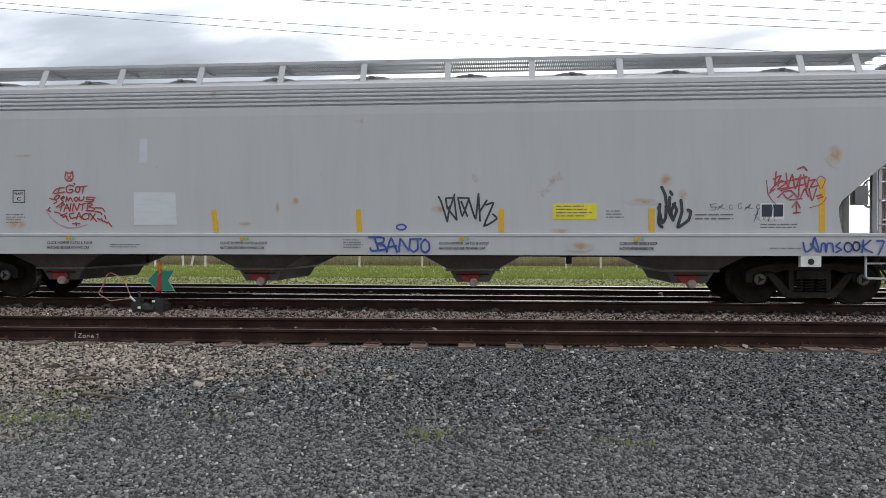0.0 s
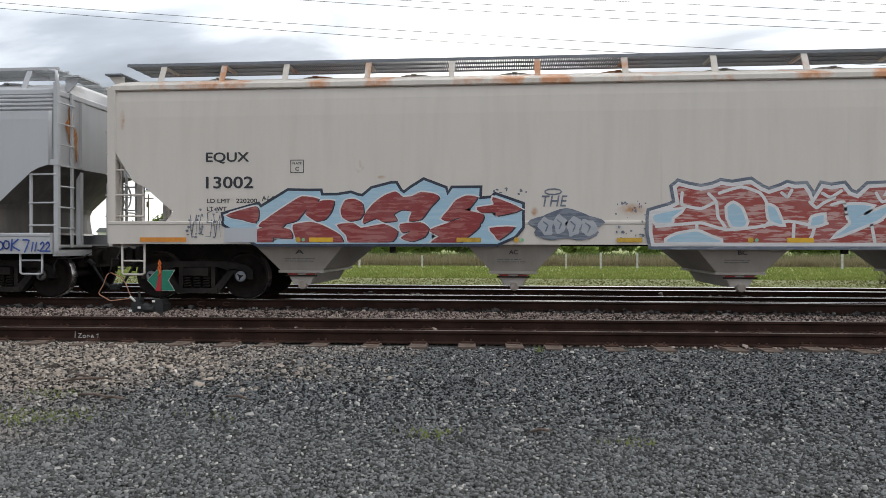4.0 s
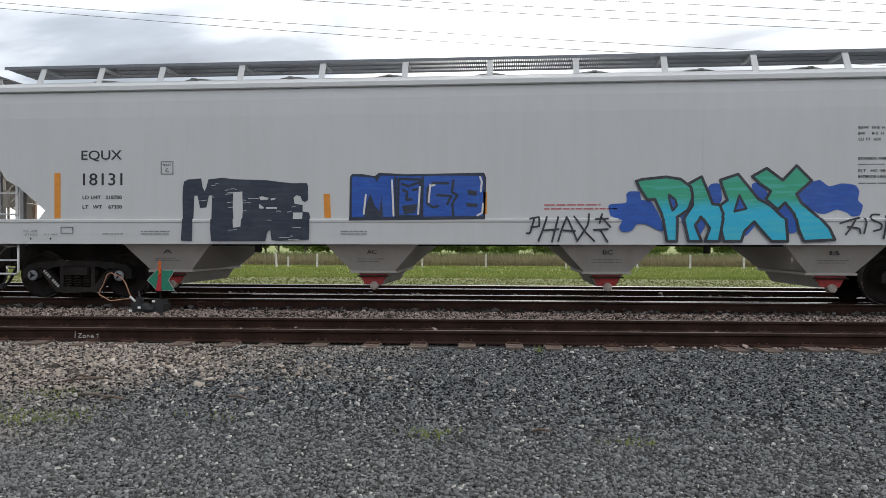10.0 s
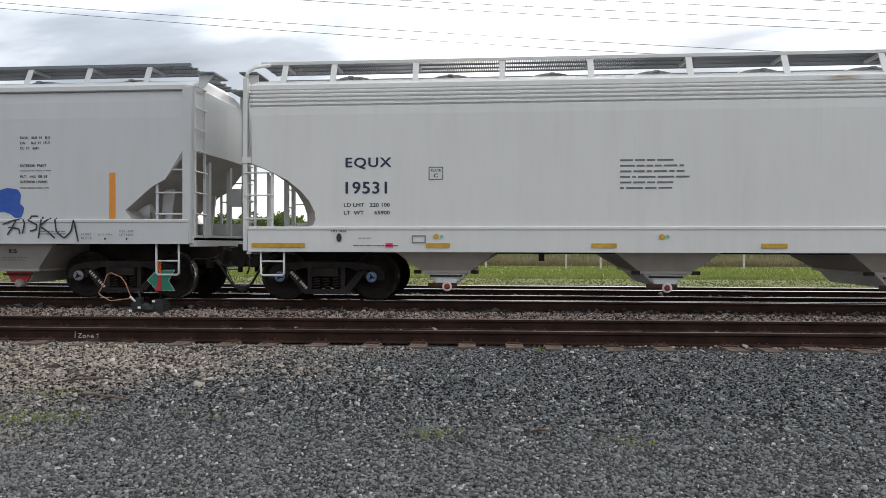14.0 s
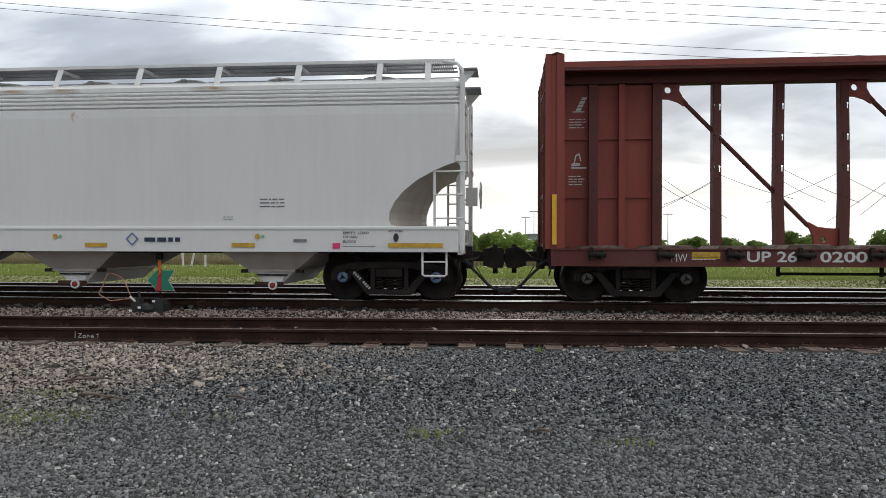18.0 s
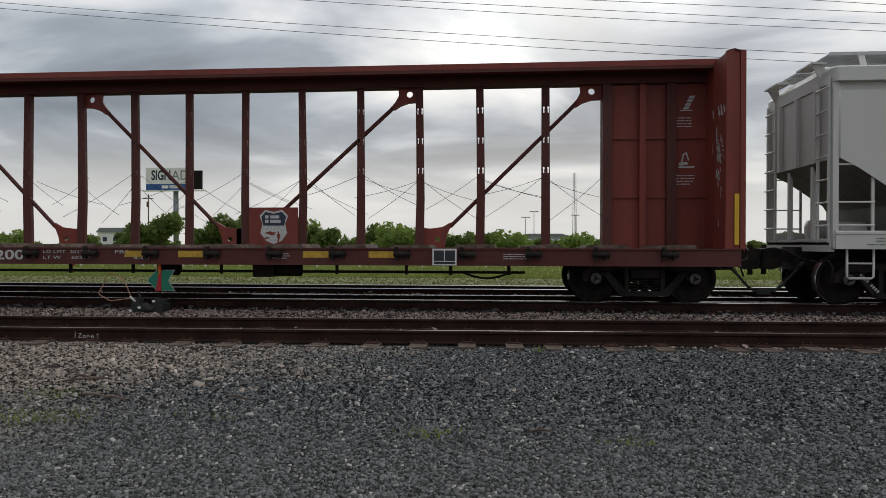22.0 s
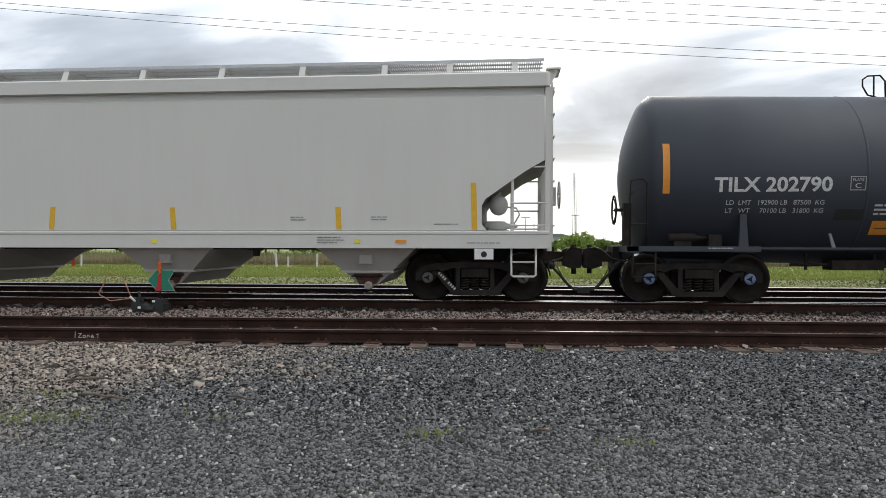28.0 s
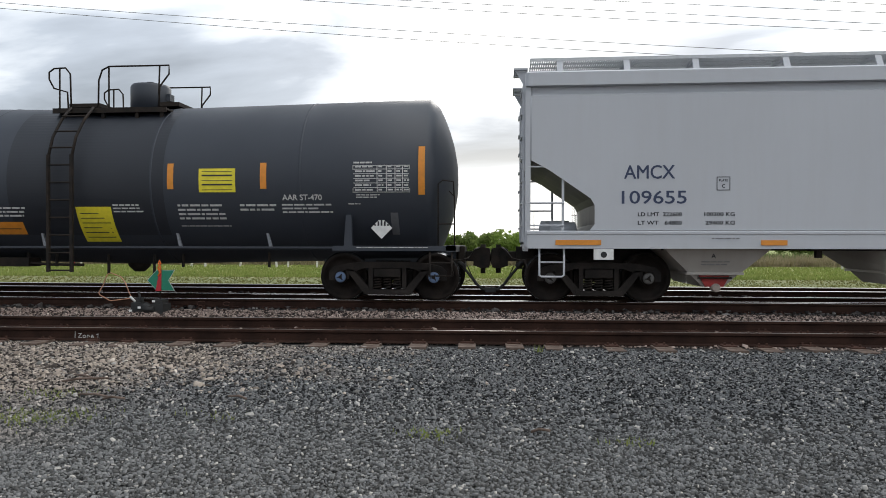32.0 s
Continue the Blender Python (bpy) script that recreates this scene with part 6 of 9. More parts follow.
for i, (x, z, rx, rz) in enumerate(((8.30, 2.62, 0.16, 0.22), (5.45, 2.20, 0.12, 0.16), (5.75, 1.95, 0.10, 0.14), (5.05, 1.85, 0.30, 0.07), (3.95, 1.05, 0.24, 0.10), (-1.2, 1.86, 0.10, 0.10), (-2.15, 1.45, 0.14, 0.05), (-1.55, 1.75, 0.05, 0.14), (-6.65, 1.45, 0.24, 0.16), (-6.5, 2.75, 0.22, 0.04), (1.45, 1.72, 0.16, 0.08), (3.6, 1.33, 0.2, 0.06))):
    ob = layer(A, "rust_stain", lambda bm: blob(bm, x, z, rx, rz, (BODY if z > 1.28 else SILL) + 0.001, i), "rust_stain")

bm = bmesh.new()
blob(bm, -0.98, 3.42, 0.14, 0.30, 0, 5, 18, 0.25), blob(bm, -0.80, 3.05, 0.05, 0.35, -0.001, 6, 14, 0.2)
for v in bm.verts:
    v.co = (9.516 + v.co.y, v.co.x, v.co.z)
part("rust_stain", bm, "end_rust", A, "orange rust patch on the end wall")

# wagon B: two large pieces in red, white and pale blue
B = WAGON_B
text(B, "EQUX", -7.70, -6.87, 2.57, 2.78, offset=0.008)
text(B, "13002", -7.70, -6.79, 2.11, 2.33, offset=0.008)
text(B, "LD LMT   220200", -7.68, -6.72, 1.84, 1.92), text(B, "LT  WT", -7.68, -7.30, 1.69, 1.77)
plate_c(B, -6.09, -5.84, 2.39, 2.63)
outline = []
outline += [[(-7.36, 1.63), (-6.7, 1.81), (-6.65, 1.75), (-6.13, 2.06), (-5.81, 2.05), (-5.53, 2.05), (-5.51, 1.97), (-5.21, 1.97), (-4.96, 2.01), (-4.82, 1.96), (-4.74, 1.95), (-4.57, 2.09), (-4.21, 2.18), (-4.13, 2.18), (-4.05, 2.05), (-3.98, 2.0), (-3.85, 2.1), (-3.62, 2.24), (-3.23, 2.09), (-3.19, 1.96), (-3.1, 2.09), (-2.61, 2.09), (-2.62, 1.89), (-2.39, 1.91), (-2.33, 1.97), (-1.85, 1.8), (-1.85, 1.39), (-1.98, 1.23), (-2.29, 1.09), (-6.71, 1.08), (-7.33, 1.45)]]
reds = []
reds += [[(-7.28, 1.61), (-7.0, 1.7), (-6.74, 1.76), (-6.7, 1.66), (-6.74, 1.49), (-7.0, 1.55)], [(-6.65, 1.42), (-6.43, 1.6), (-6.09, 1.82), (-5.87, 1.94), (-5.58, 1.9), (-5.66, 1.76), (-5.79, 1.74), (-5.87, 1.65), (-5.98, 1.52), (-6.17, 1.47), (-6.25, 1.4)], [(-5.79, 1.64), (-5.71, 1.75), (-5.5, 1.86), (-5.29, 1.86), (-5.34, 1.68), (-5.45, 1.55), (-5.6, 1.52)], [(-5.13, 1.71), (-5.05, 1.87), (-4.89, 1.89), (-4.76, 1.81), (-4.74, 1.65), (-4.81, 1.55), (-4.97, 1.52), (-5.1, 1.58)]]
reds += [[(-4.71, 1.48), (-4.68, 1.63), (-4.53, 1.81), (-4.34, 1.95), (-4.14, 2.02), (-4.01, 1.92), (-3.82, 1.94), (-3.67, 2.01), (-3.44, 1.98), (-3.36, 1.92), (-3.51, 1.76), (-3.67, 1.55), (-3.87, 1.52), (-3.82, 1.69), (-4.03, 1.72), (-4.19, 1.63), (-4.13, 1.52), (-4.34, 1.5), (-4.5, 1.57)], [(-3.28, 1.55), (-3.15, 1.7), (-3.03, 1.86), (-2.85, 1.94), (-2.67, 1.92), (-2.79, 1.76), (-2.9, 1.69), (-2.56, 1.61), (-2.59, 1.48), (-2.74, 1.48), (-3.0, 1.57), (-3.15, 1.52)], [(-2.64, 1.73), (-2.34, 1.78), (-2.36, 1.91), (-1.88, 1.71), (-2.29, 1.61), (-2.31, 1.67), (-2.57, 1.67)], [(-2.41, 1.36), (-2.01, 1.38), (-2.26, 1.18), (-2.33, 1.26)]]
reds += [[(-6.68, 1.34), (-6.7, 1.12), (-6.43, 1.12), (-6.41, 1.22), (-6.06, 1.2), (-6.11, 1.34), (-6.41, 1.38)], [(-6.01, 1.42), (-5.71, 1.47), (-5.5, 1.42), (-5.18, 1.25), (-5.13, 1.09), (-5.87, 1.09), (-5.98, 1.25)], [(-5.18, 1.42), (-4.92, 1.45), (-4.76, 1.36), (-4.34, 1.43), (-4.11, 1.31), (-4.19, 1.15), (-4.55, 1.11), (-4.97, 1.12), (-5.02, 1.25)], [(-4.03, 1.43), (-3.67, 1.46), (-3.54, 1.36), (-3.61, 1.23), (-3.82, 1.15), (-4.0, 1.2), (-3.87, 1.28), (-3.82, 1.35), (-4.0, 1.31)], [(-3.49, 1.33), (-3.2, 1.44), (-2.95, 1.52), (-2.62, 1.45), (-2.67, 1.36), (-2.84, 1.22), (-3.0, 1.11), (-3.46, 1.11), (-3.31, 1.23)]]
layer(B, "graffiti_outline", lambda bm: polygon(bm, grown(outline[0], 0.05), BODY), SPRAY["navy"], "dark outline of a large graffiti piece", 1.50)
layer(B, "graffiti_fill", lambda bm: polygon(bm, outline[0], BODY - 0.003), SPRAY["sky"], "pale blue graffiti background", 1.50)
layer(B, "graffiti_edging", lambda bm: [polygon(bm, grown(curved(p), 0.045), BODY - 0.006, 1.108) for p in reds], SPRAY["white"], "", 1.50)
layer(B, "graffiti_shadow", lambda bm: [polygon(bm, [(x + 0.02, z - 0.012) for x, z in grown(curved(p), 0.022)], BODY - 0.0085, 1.110) for p in reds], SPRAY["navy"], "", 1.50)
layer(B, "graffiti_lettering", lambda bm: [polygon(bm, grown(curved(p), 0.018), BODY - 0.011, 1.112) for p in reds], SPRAY["red"], "dark red interlocked graffiti letters", 1.50)
plate("buffed_patch", -7.32, -6.70, 1.11, 1.38, SILL - 0.016, "paint_h", B, "grey painted-over patch")
# small slate throw-up between them
cloud = [(-1.62 + 0.62 * (1 + 0.12 * math.sin(7 * a)) * math.cos(a) + 0.55, 1.42 + 0.27 * (1 + 0.15 * math.sin(5 * a)) * math.sin(a)) for a in [2 * math.pi * k / 36 for k in range(36)]]
layer(B, "graffiti_outline", lambda bm: polygon(bm, cloud, BODY), SPRAY["slate"], "slate grey bubble letters", 1.50)
for k, (x, z, a, b) in enumerate(((-1.42, 1.40, 0.13, 0.17), (-1.18, 1.44, 0.12, 0.15), (-0.94, 1.40, 0.13, 0.18), (-0.68, 1.38, 0.14, 0.16))):
    layer(B, "graffiti_letter", lambda bm: blob(bm, x, z, a, b, BODY - 0.004, k, 20, 0.16), SPRAY["grey"], "", 1.50)
    layer(B, "graffiti_line", lambda bm: stroke(bm, [(x - a * 0.4, z + b * 0.5), (x + a * 0.2, z + 0.02), (x - a * 0.1, z - b * 0.5)], 0.025, BODY - 0.008), SPRAY["slate"], "", 1.50)
text(B, "THE", -1.50, -1.05, 1.76, 1.95, BODY, SPRAY["slate"], 0.012, 1.1, "", 0.2)
layer(B, "pen_mark", lambda bm: stroke(bm, [(-1.30 + 0.15 * math.cos(t), 2.02 + 0.05 * math.sin(t)) for t in [0.7 * k for k in range(10)]], 0.025, BODY), SPRAY["slate"])
# second piece
wide = []
wide += [[(0.39, 1.47), (0.41, 1.65), (0.75, 1.75), (0.86, 1.81), (0.81, 2.09), (0.88, 2.15), (1.05, 2.1), (1.26, 2.06), (1.47, 2.1), (1.6, 2.16), (1.79, 2.13), (2.1, 2.18), (2.29, 2.05), (2.41, 2.0), (2.62, 2.07), (2.72, 2.12), (2.85, 2.09), (3.01, 2.1), (3.09, 1.98), (3.14, 1.84), (3.3, 2.1), (3.45, 2.07), (3.65, 2.1), (3.75, 1.97), (3.88, 1.92), (4.06, 2.09), (4.42, 2.11), (4.34, 1.95), (4.57, 1.97), (4.77, 2.06), (5.02, 2.13), (5.27, 2.11), (5.62, 2.09), (5.77, 2.0), (5.82, 1.76), (6.36, 1.59), (6.54, 1.71), (6.66, 1.83), (7.0, 1.69), (7.15, 1.49), (7.35, 1.41), (7.44, 1.09), (0.43, 1.08), (0.39, 1.29)]]
blues = []
blues += [[(0.48, 1.47), (0.46, 1.6), (0.94, 1.7), (0.78, 1.57), (0.73, 1.47)], [(1.73, 1.52), (1.71, 1.73), (1.81, 1.8), (1.94, 1.71), (2.02, 1.5), (1.97, 1.4), (1.79, 1.4)], [(0.67, 1.13), (0.83, 1.25), (1.18, 1.31), (1.42, 1.21), (1.58, 1.13)], [(3.47, 1.21), (3.75, 1.44), (3.7, 1.76), (4.11, 1.74), (3.91, 1.56), (4.26, 1.7), (4.45, 1.77), (4.26, 1.54), (3.96, 1.41)], [(4.89, 1.43), (4.91, 1.67), (5.02, 1.78), (5.15, 1.7), (5.22, 1.46), (5.17, 1.36), (4.92, 1.39)], [(5.67, 1.59), (5.87, 1.65), (6.36, 1.61), (6.32, 1.48), (5.87, 1.43)], [(3.09, 1.41), (3.14, 1.55), (3.32, 1.59), (3.29, 1.45)]]
blues += [[(2.43, 1.5), (2.39, 1.76), (2.52, 1.7), (2.62, 1.44)], [(6.7, 1.79), (6.99, 1.67), (6.97, 1.59), (6.74, 1.67)]]
lines = []
lines += [[(0.49, 1.4), (0.94, 1.44), (1.26, 1.46), (1.68, 1.34), (2.2, 1.39), (2.72, 1.49), (3.09, 1.42), (3.36, 1.45)], [(1.18, 1.44), (1.18, 1.32)], [(2.81, 1.43), (2.8, 1.21)], [(3.16, 1.43), (3.11, 1.23), (3.01, 1.11)], [(1.39, 1.97), (1.52, 1.83), (1.55, 1.57), (1.66, 1.39)], [(1.57, 1.98), (1.94, 2.09), (2.26, 1.98), (2.39, 1.77), (2.43, 1.52), (2.31, 1.39)], [(2.62, 1.98), (2.72, 1.91), (2.79, 2.03)], [(3.09, 1.82), (3.2, 1.72), (3.31, 1.8), (3.5, 1.9)], [(3.3, 1.97), (3.43, 1.9), (3.61, 2.01)], [(4.08, 1.46), (4.14, 1.13)], [(4.18, 1.97), (4.28, 1.82), (4.52, 1.9)]]
lines += [[(4.57, 1.43), (4.67, 1.8), (4.82, 1.95), (5.07, 2.01), (5.37, 1.97), (5.62, 1.97)], [(4.82, 1.39), (4.97, 1.32), (5.47, 1.35)], [(5.77, 1.33), (6.37, 1.43), (6.86, 1.33)], [(6.4, 1.41), (6.4, 1.16), (6.22, 1.11)], [(6.4, 1.16), (6.68, 1.09)], [(0.94, 1.99), (0.94, 1.78), (1.26, 1.71), (1.47, 1.81)], [(3.45, 1.77), (3.65, 1.82), (3.7, 1.57)]]
layer(B, "graffiti_outline", lambda bm: polygon(bm, grown(wide[0], 0.085), BODY), SPRAY["slate"], "dark outline of a second large graffiti piece", 1.50)
layer(B, "graffiti_edging", lambda bm: polygon(bm, grown(wide[0], 0.03), BODY - 0.003), SPRAY["white"], "white edges of the graffiti letters", 1.50)
layer(B, "graffiti_lettering", lambda bm: polygon(bm, grown(wide[0], -0.035), BODY - 0.006), SPRAY["brick"], "brick red rounded graffiti letters", 1.50)
layer(B, "graffiti_line", lambda bm: ([stroke(bm, curved(p, 3, False), 0.055, BODY - 0.009) for p in lines], [polygon(bm, grown(curved(p), 0.05), BODY - 0.009) for p in blues]), SPRAY["white"], "", 1.50)
layer(B, "graffiti_fill", lambda bm: [polygon(bm, curved(p), BODY - 0.012) for p in blues], SPRAY["sky"], "", 1.50)
plate("buffed_patch", 5.67, 6.10, 1.64, 1.97, BODY - 0.020, "navy", B, "dark blue painted-over square")
plate("stencil_box", 6.11, 6.55, 1.67, 1.99, BODY - 0.014, "white", B)
for x0, x1, z0, z1 in ((6.14, 6.28, 1.72, 1.95), (6.31, 6.40, 1.85, 1.95), (6.43, 6.53, 1.85, 1.95), (6.31, 6.53, 1.72, 1.80)):
    plate("stencil_box", x0, x1, z0, z1, BODY - 0.018, "navy", B)
text(B, "EXW  10-8  H   8-3", 6.25, 6.95, 2.95, 3.00), text(B, "EW     8-8  H  15-1", 6.25, 6.95, 2.85, 2.90), text(B, "CU  FT   6241", 6.25, 6.74, 2.75, 2.80)
text(B, "EXTERIOR  PAINT", 6.25, 6.82, 2.51, 2.56), bars("notice_print", 6.25, 7.5, 2.40, 2.48, 1, BODY, "faint", B, 31), text(B, "PLT   TNT        12-12", 6.25, 6.98, 2.30, 2.35), text(B, "INTERIOR LINING", 6.25, 6.82, 2.20, 2.25), bars("notice_print", 6.25, 6.8, 2.06, 2.14, 1, BODY, "faint", B, 32)
for x in (-8.5, -5.5, -2.8, 0.03, 2.92, 5.50, 8.3):
    w = 0.22 if abs(x) < 8 else 0.45
    sill_bar(B, x - w, x + w, 1.12, 1.20, "ochre" if x > 8 or x in (-2.8, 0.03) else "orange" if x < -8 else "yellow")
scribble("pen_tag", B, 7.15, 7.75, 1.58, 1.76, BODY, SPRAY["slate"], 71, 0.02, 5), scribble("pen_tag", B, 7.6, 7.95, 1.68, 1.90, BODY, SPRAY["slate"], 72, 0.012, 2)
scribble("pen_tag", B, -6.62, -6.05, 1.88, 1.98, BODY, SPRAY["black"], 73, 0.014, 5), scribble("pen_tag", B, -8.0, -7.4, 1.2, 1.75, BODY, SPRAY["slate"], 74, 0.016, 4, sill=1.50)
scribble("pen_tag", B, 8.35, 9.0, 1.2, 1.32, SILL, SPRAY["slate"], 75, 0.018, 5)
for i, bx in enumerate(BAYS):
    text(B, ("A", "AC", "BC", "B")[i], bx - 0.08, bx + 0.08, 0.90, 0.98, BAY, "ink"), bars("notice_print", bx - 0.3, bx + 0.3, 0.74, 0.87, 3, BAY + 0.055, "faint", B, 90 + i)
    dots(B, bx + 0.1, 1.16)

for i, (x, z, rx, rz) in enumerate(((9.36, 3.35, 0.06, 0.30), (9.30, 2.98, 0.05, 0.16), (-9.32, 3.40, 0.06, 0.24), (8.9, 3.50, 0.20, 0.05), (-4.4, 2.3, 0.10, 0.05), (0.1, 1.70, 0.28, 0.12), (-1.62, 1.66, 0.08, 0.10))):
    layer(B, "rust_stain", lambda bm: blob(bm, x, z, rx, rz, BODY + 0.003, i), "beige_stain")


def spatter(car, x0, x1, z0, z1, n, seed, size=0.022):
    """Drips and dots of spray paint."""
    rnd = random.Random(seed)
    layer(car, "paint_spatter", lambda bm: [blob(bm, rnd.uniform(x0, x1), rnd.uniform(z0, z1), size * rnd.uniform(0.4, 1.5), size * rnd.uniform(0.4, 1.2), BODY, k, 10, 0.2) for k in range(n)], SPRAY["slate"], "dots and drips of dark spray paint", 1.50)


spatter(B, 7.3, 8.3, 1.15, 1.85, 46, 3), spatter(B, -8.05, -7.45, 1.15, 1.75, 26, 4), spatter(B, -0.2, 0.35, 1.15, 1.85, 30, 5), spatter(B, -2.35, -1.75, 1.9, 2.1, 10, 6)

# wagon C: navy, blue and green pieces
C = WAGON_C
text(C, "EQUX", -7.69, -6.89, 2.63, 2.84, weight=0.45), text(C, "18131", -7.66, -6.88, 2.18, 2.41, weight=0.45)
text(C, "LD LMT   218700", -7.67, -6.89, 1.92, 1.99), text(C, "LT   WT    67300", -7.67, -6.89, 1.74, 1.81)
plate_c(C, -6.13, -5.89, 2.38, 2.62)
for x, z0, z1, l in ((-8.17, 1.56, 2.42, 0.0), (-2.95, 1.56, 2.00, 0.02), (-0.10, 1.62, 2.02, 0.0), (8.17, 1.55, 2.42, 0.0)):
    stripe(C, x, z0, z1, 0.12, "orange", l)
block = [(-5.7, 2.14), (-5.68, 2.24), (-5.61, 2.28), (-5.35, 2.3), (-5.32, 2.13), (-5.28, 2.06), (-5.25, 2.14), (-5.21, 2.28), (-4.94, 2.31), (-4.71, 2.28), (-4.44, 2.27), (-4.1, 2.26), (-3.89, 2.23), (-3.61, 2.2), (-3.34, 2.2), (-3.32, 2.15), (-3.32, 1.89), (-3.38, 1.85), (-3.43, 1.88), (-3.46, 1.96), (-3.54, 1.98), (-3.59, 1.93), (-3.57, 1.82)]
block += [(-3.42, 1.8), (-3.42, 1.68), (-3.3, 1.66), (-3.28, 1.58), (-3.29, 1.16), (-3.87, 1.14), (-3.99, 1.15), (-4.01, 1.33), (-4.04, 1.35), (-4.08, 1.28), (-4.11, 1.13), (-5.14, 1.13), (-5.16, 1.35), (-5.14, 1.98), (-5.2, 1.98), (-5.25, 1.76), (-5.37, 1.75), (-5.42, 1.98), (-5.48, 1.98), (-5.5, 1.55), (-5.51, 1.13), (-5.72, 1.14), (-5.7, 1.51), (-5.71, 1.9)]
layer(C, "graffiti_lettering", lambda bm: polygon(bm, block, BODY), SPRAY["navy"], "navy block graffiti letters", 1.54)
gaps = []
gaps += [[(-4.73, 2.04), (-4.56, 2.05), (-4.55, 1.7), (-4.58, 1.4), (-4.72, 1.38), (-4.74, 1.78)], [(-4.24, 1.95), (-4.18, 1.96), (-4.06, 1.93), (-4.08, 1.9), (-4.21, 1.89)], [(-4.02, 1.92), (-3.93, 1.93), (-3.94, 1.9), (-4.02, 1.89)], [(-4.24, 1.82), (-4.15, 1.76), (-4.16, 1.73), (-4.24, 1.74)], [(-4.11, 1.76), (-3.91, 1.76), (-3.9, 1.73), (-4.1, 1.73)], [(-3.6, 1.66), (-3.42, 1.66), (-3.43, 1.54), (-3.6, 1.54)]]
for g in gaps:
    layer(C, "graffiti_gap", lambda bm: polygon(bm, g, BODY - 0.004), "paint_c", "", 1.54)
rnd_hatch = random.Random(8)
for k in range(34):
    x, z = rnd_hatch.uniform(-5.6, -3.6), rnd_hatch.uniform(1.16, 2.2)
    if x < -5.0 and z < 1.75:
        continue
    l = rnd_hatch.uniform(0.05, 0.22)
    layer(C, "graffiti_scratch", lambda bm: stroke(bm, [(x, z), (x + l * 0.5, z + 0.006), (x + l, z + rnd_hatch.uniform(-0.01, 0.02))], 0.009, BODY - 0.006), "paint_c", "", 1.54)
moge_edge = []
moge_edge += [[(-2.54, 2.3), (-2.5, 2.36), (-2.32, 2.36), (-2.08, 2.32), (-2.0, 2.38), (-1.48, 2.35), (-0.75, 2.36), (-0.09, 2.37), (-0.05, 2.28), (-0.07, 1.53), (-2.55, 1.51)]]
moge_fill = []
moge_fill += [[(-2.5, 2.29), (-2.47, 2.32), (-2.09, 2.29), (-2.04, 2.21), (-1.97, 2.33), (-1.48, 2.31), (-0.75, 2.32), (-0.12, 2.31), (-0.1, 2.25), (-0.11, 1.59), (-2.5, 1.57)]]
moge_dark = []
moge_dark += [[(-2.28, 1.54), (-2.23, 1.82), (-2.16, 2.0), (-2.07, 1.77), (-1.99, 1.69), (-1.95, 1.97), (-1.92, 1.54)], [(-1.58, 1.78), (-1.29, 1.81), (-1.34, 1.65), (-1.53, 1.62)], [(-0.39, 2.06), (-0.21, 2.04), (-0.23, 1.95), (-0.37, 1.97)], [(-0.41, 1.83), (-0.2, 1.81), (-0.22, 1.75), (-0.4, 1.76)]]
moge_lines = []
moge_lines += [[(-1.7, 2.29), (-1.69, 1.55)], [(-1.64, 2.27), (-1.24, 2.25), (-1.26, 1.58), (-1.65, 1.59), (-1.64, 2.27)], [(-1.2, 2.29), (-1.21, 1.55)], [(-0.74, 2.18), (-1.01, 2.19), (-1.11, 2.08), (-1.11, 1.81), (-1.01, 1.75), (-0.92, 1.77)], [(-0.94, 1.97), (-0.68, 1.95), (-0.75, 1.81)], [(-0.64, 2.23), (-0.67, 2.02), (-0.57, 1.97), (-0.66, 1.81), (-0.64, 1.55)], [(-1.58, 2.17), (-1.45, 2.13)], [(-1.41, 2.15), (-1.27, 2.2)], [(-1.48, 2.03), (-1.5, 1.89), (-1.4, 1.89)], [(-1.56, 2.06), (-1.5, 2.04)], [(-1.38, 2.06), (-1.3, 2.08)]]
moge_shine = []
moge_shine += [[(-2.24, 1.98), (-2.28, 1.63)], [(-1.76, 2.24), (-1.73, 1.6)], [(-1.25, 2.12), (-1.28, 1.63)], [(-1.06, 2.16), (-1.09, 1.84)], [(-1.04, 2.14), (-0.98, 2.15)], [(-0.16, 2.29), (-0.13, 2.2), (-0.15, 2.03)], [(-0.21, 1.6), (-0.12, 1.65), (-0.11, 1.81)]]
layer(C, "graffiti_outline", lambda bm: polygon(bm, moge_edge[0], BODY), SPRAY["navy"], "black edge of a blue graffiti piece", 1.54)
layer(C, "graffiti_lettering", lambda bm: polygon(bm, moge_fill[0], BODY - 0.003), SPRAY["blue"], "bright blue block graffiti letters", 1.54)
layer(C, "graffiti_line", lambda bm: ([stroke(bm, p, 0.045, BODY - 0.006) for p in moge_lines], [polygon(bm, p, BODY - 0.006) for p in moge_dark]), SPRAY["navy"], "", 1.54)
layer(C, "graffiti_highlight", lambda bm: [stroke(bm, p, 0.034, BODY - 0.009) for p in moge_shine], SPRAY["white"], "white shine strokes", 1.54)
glyphs = []
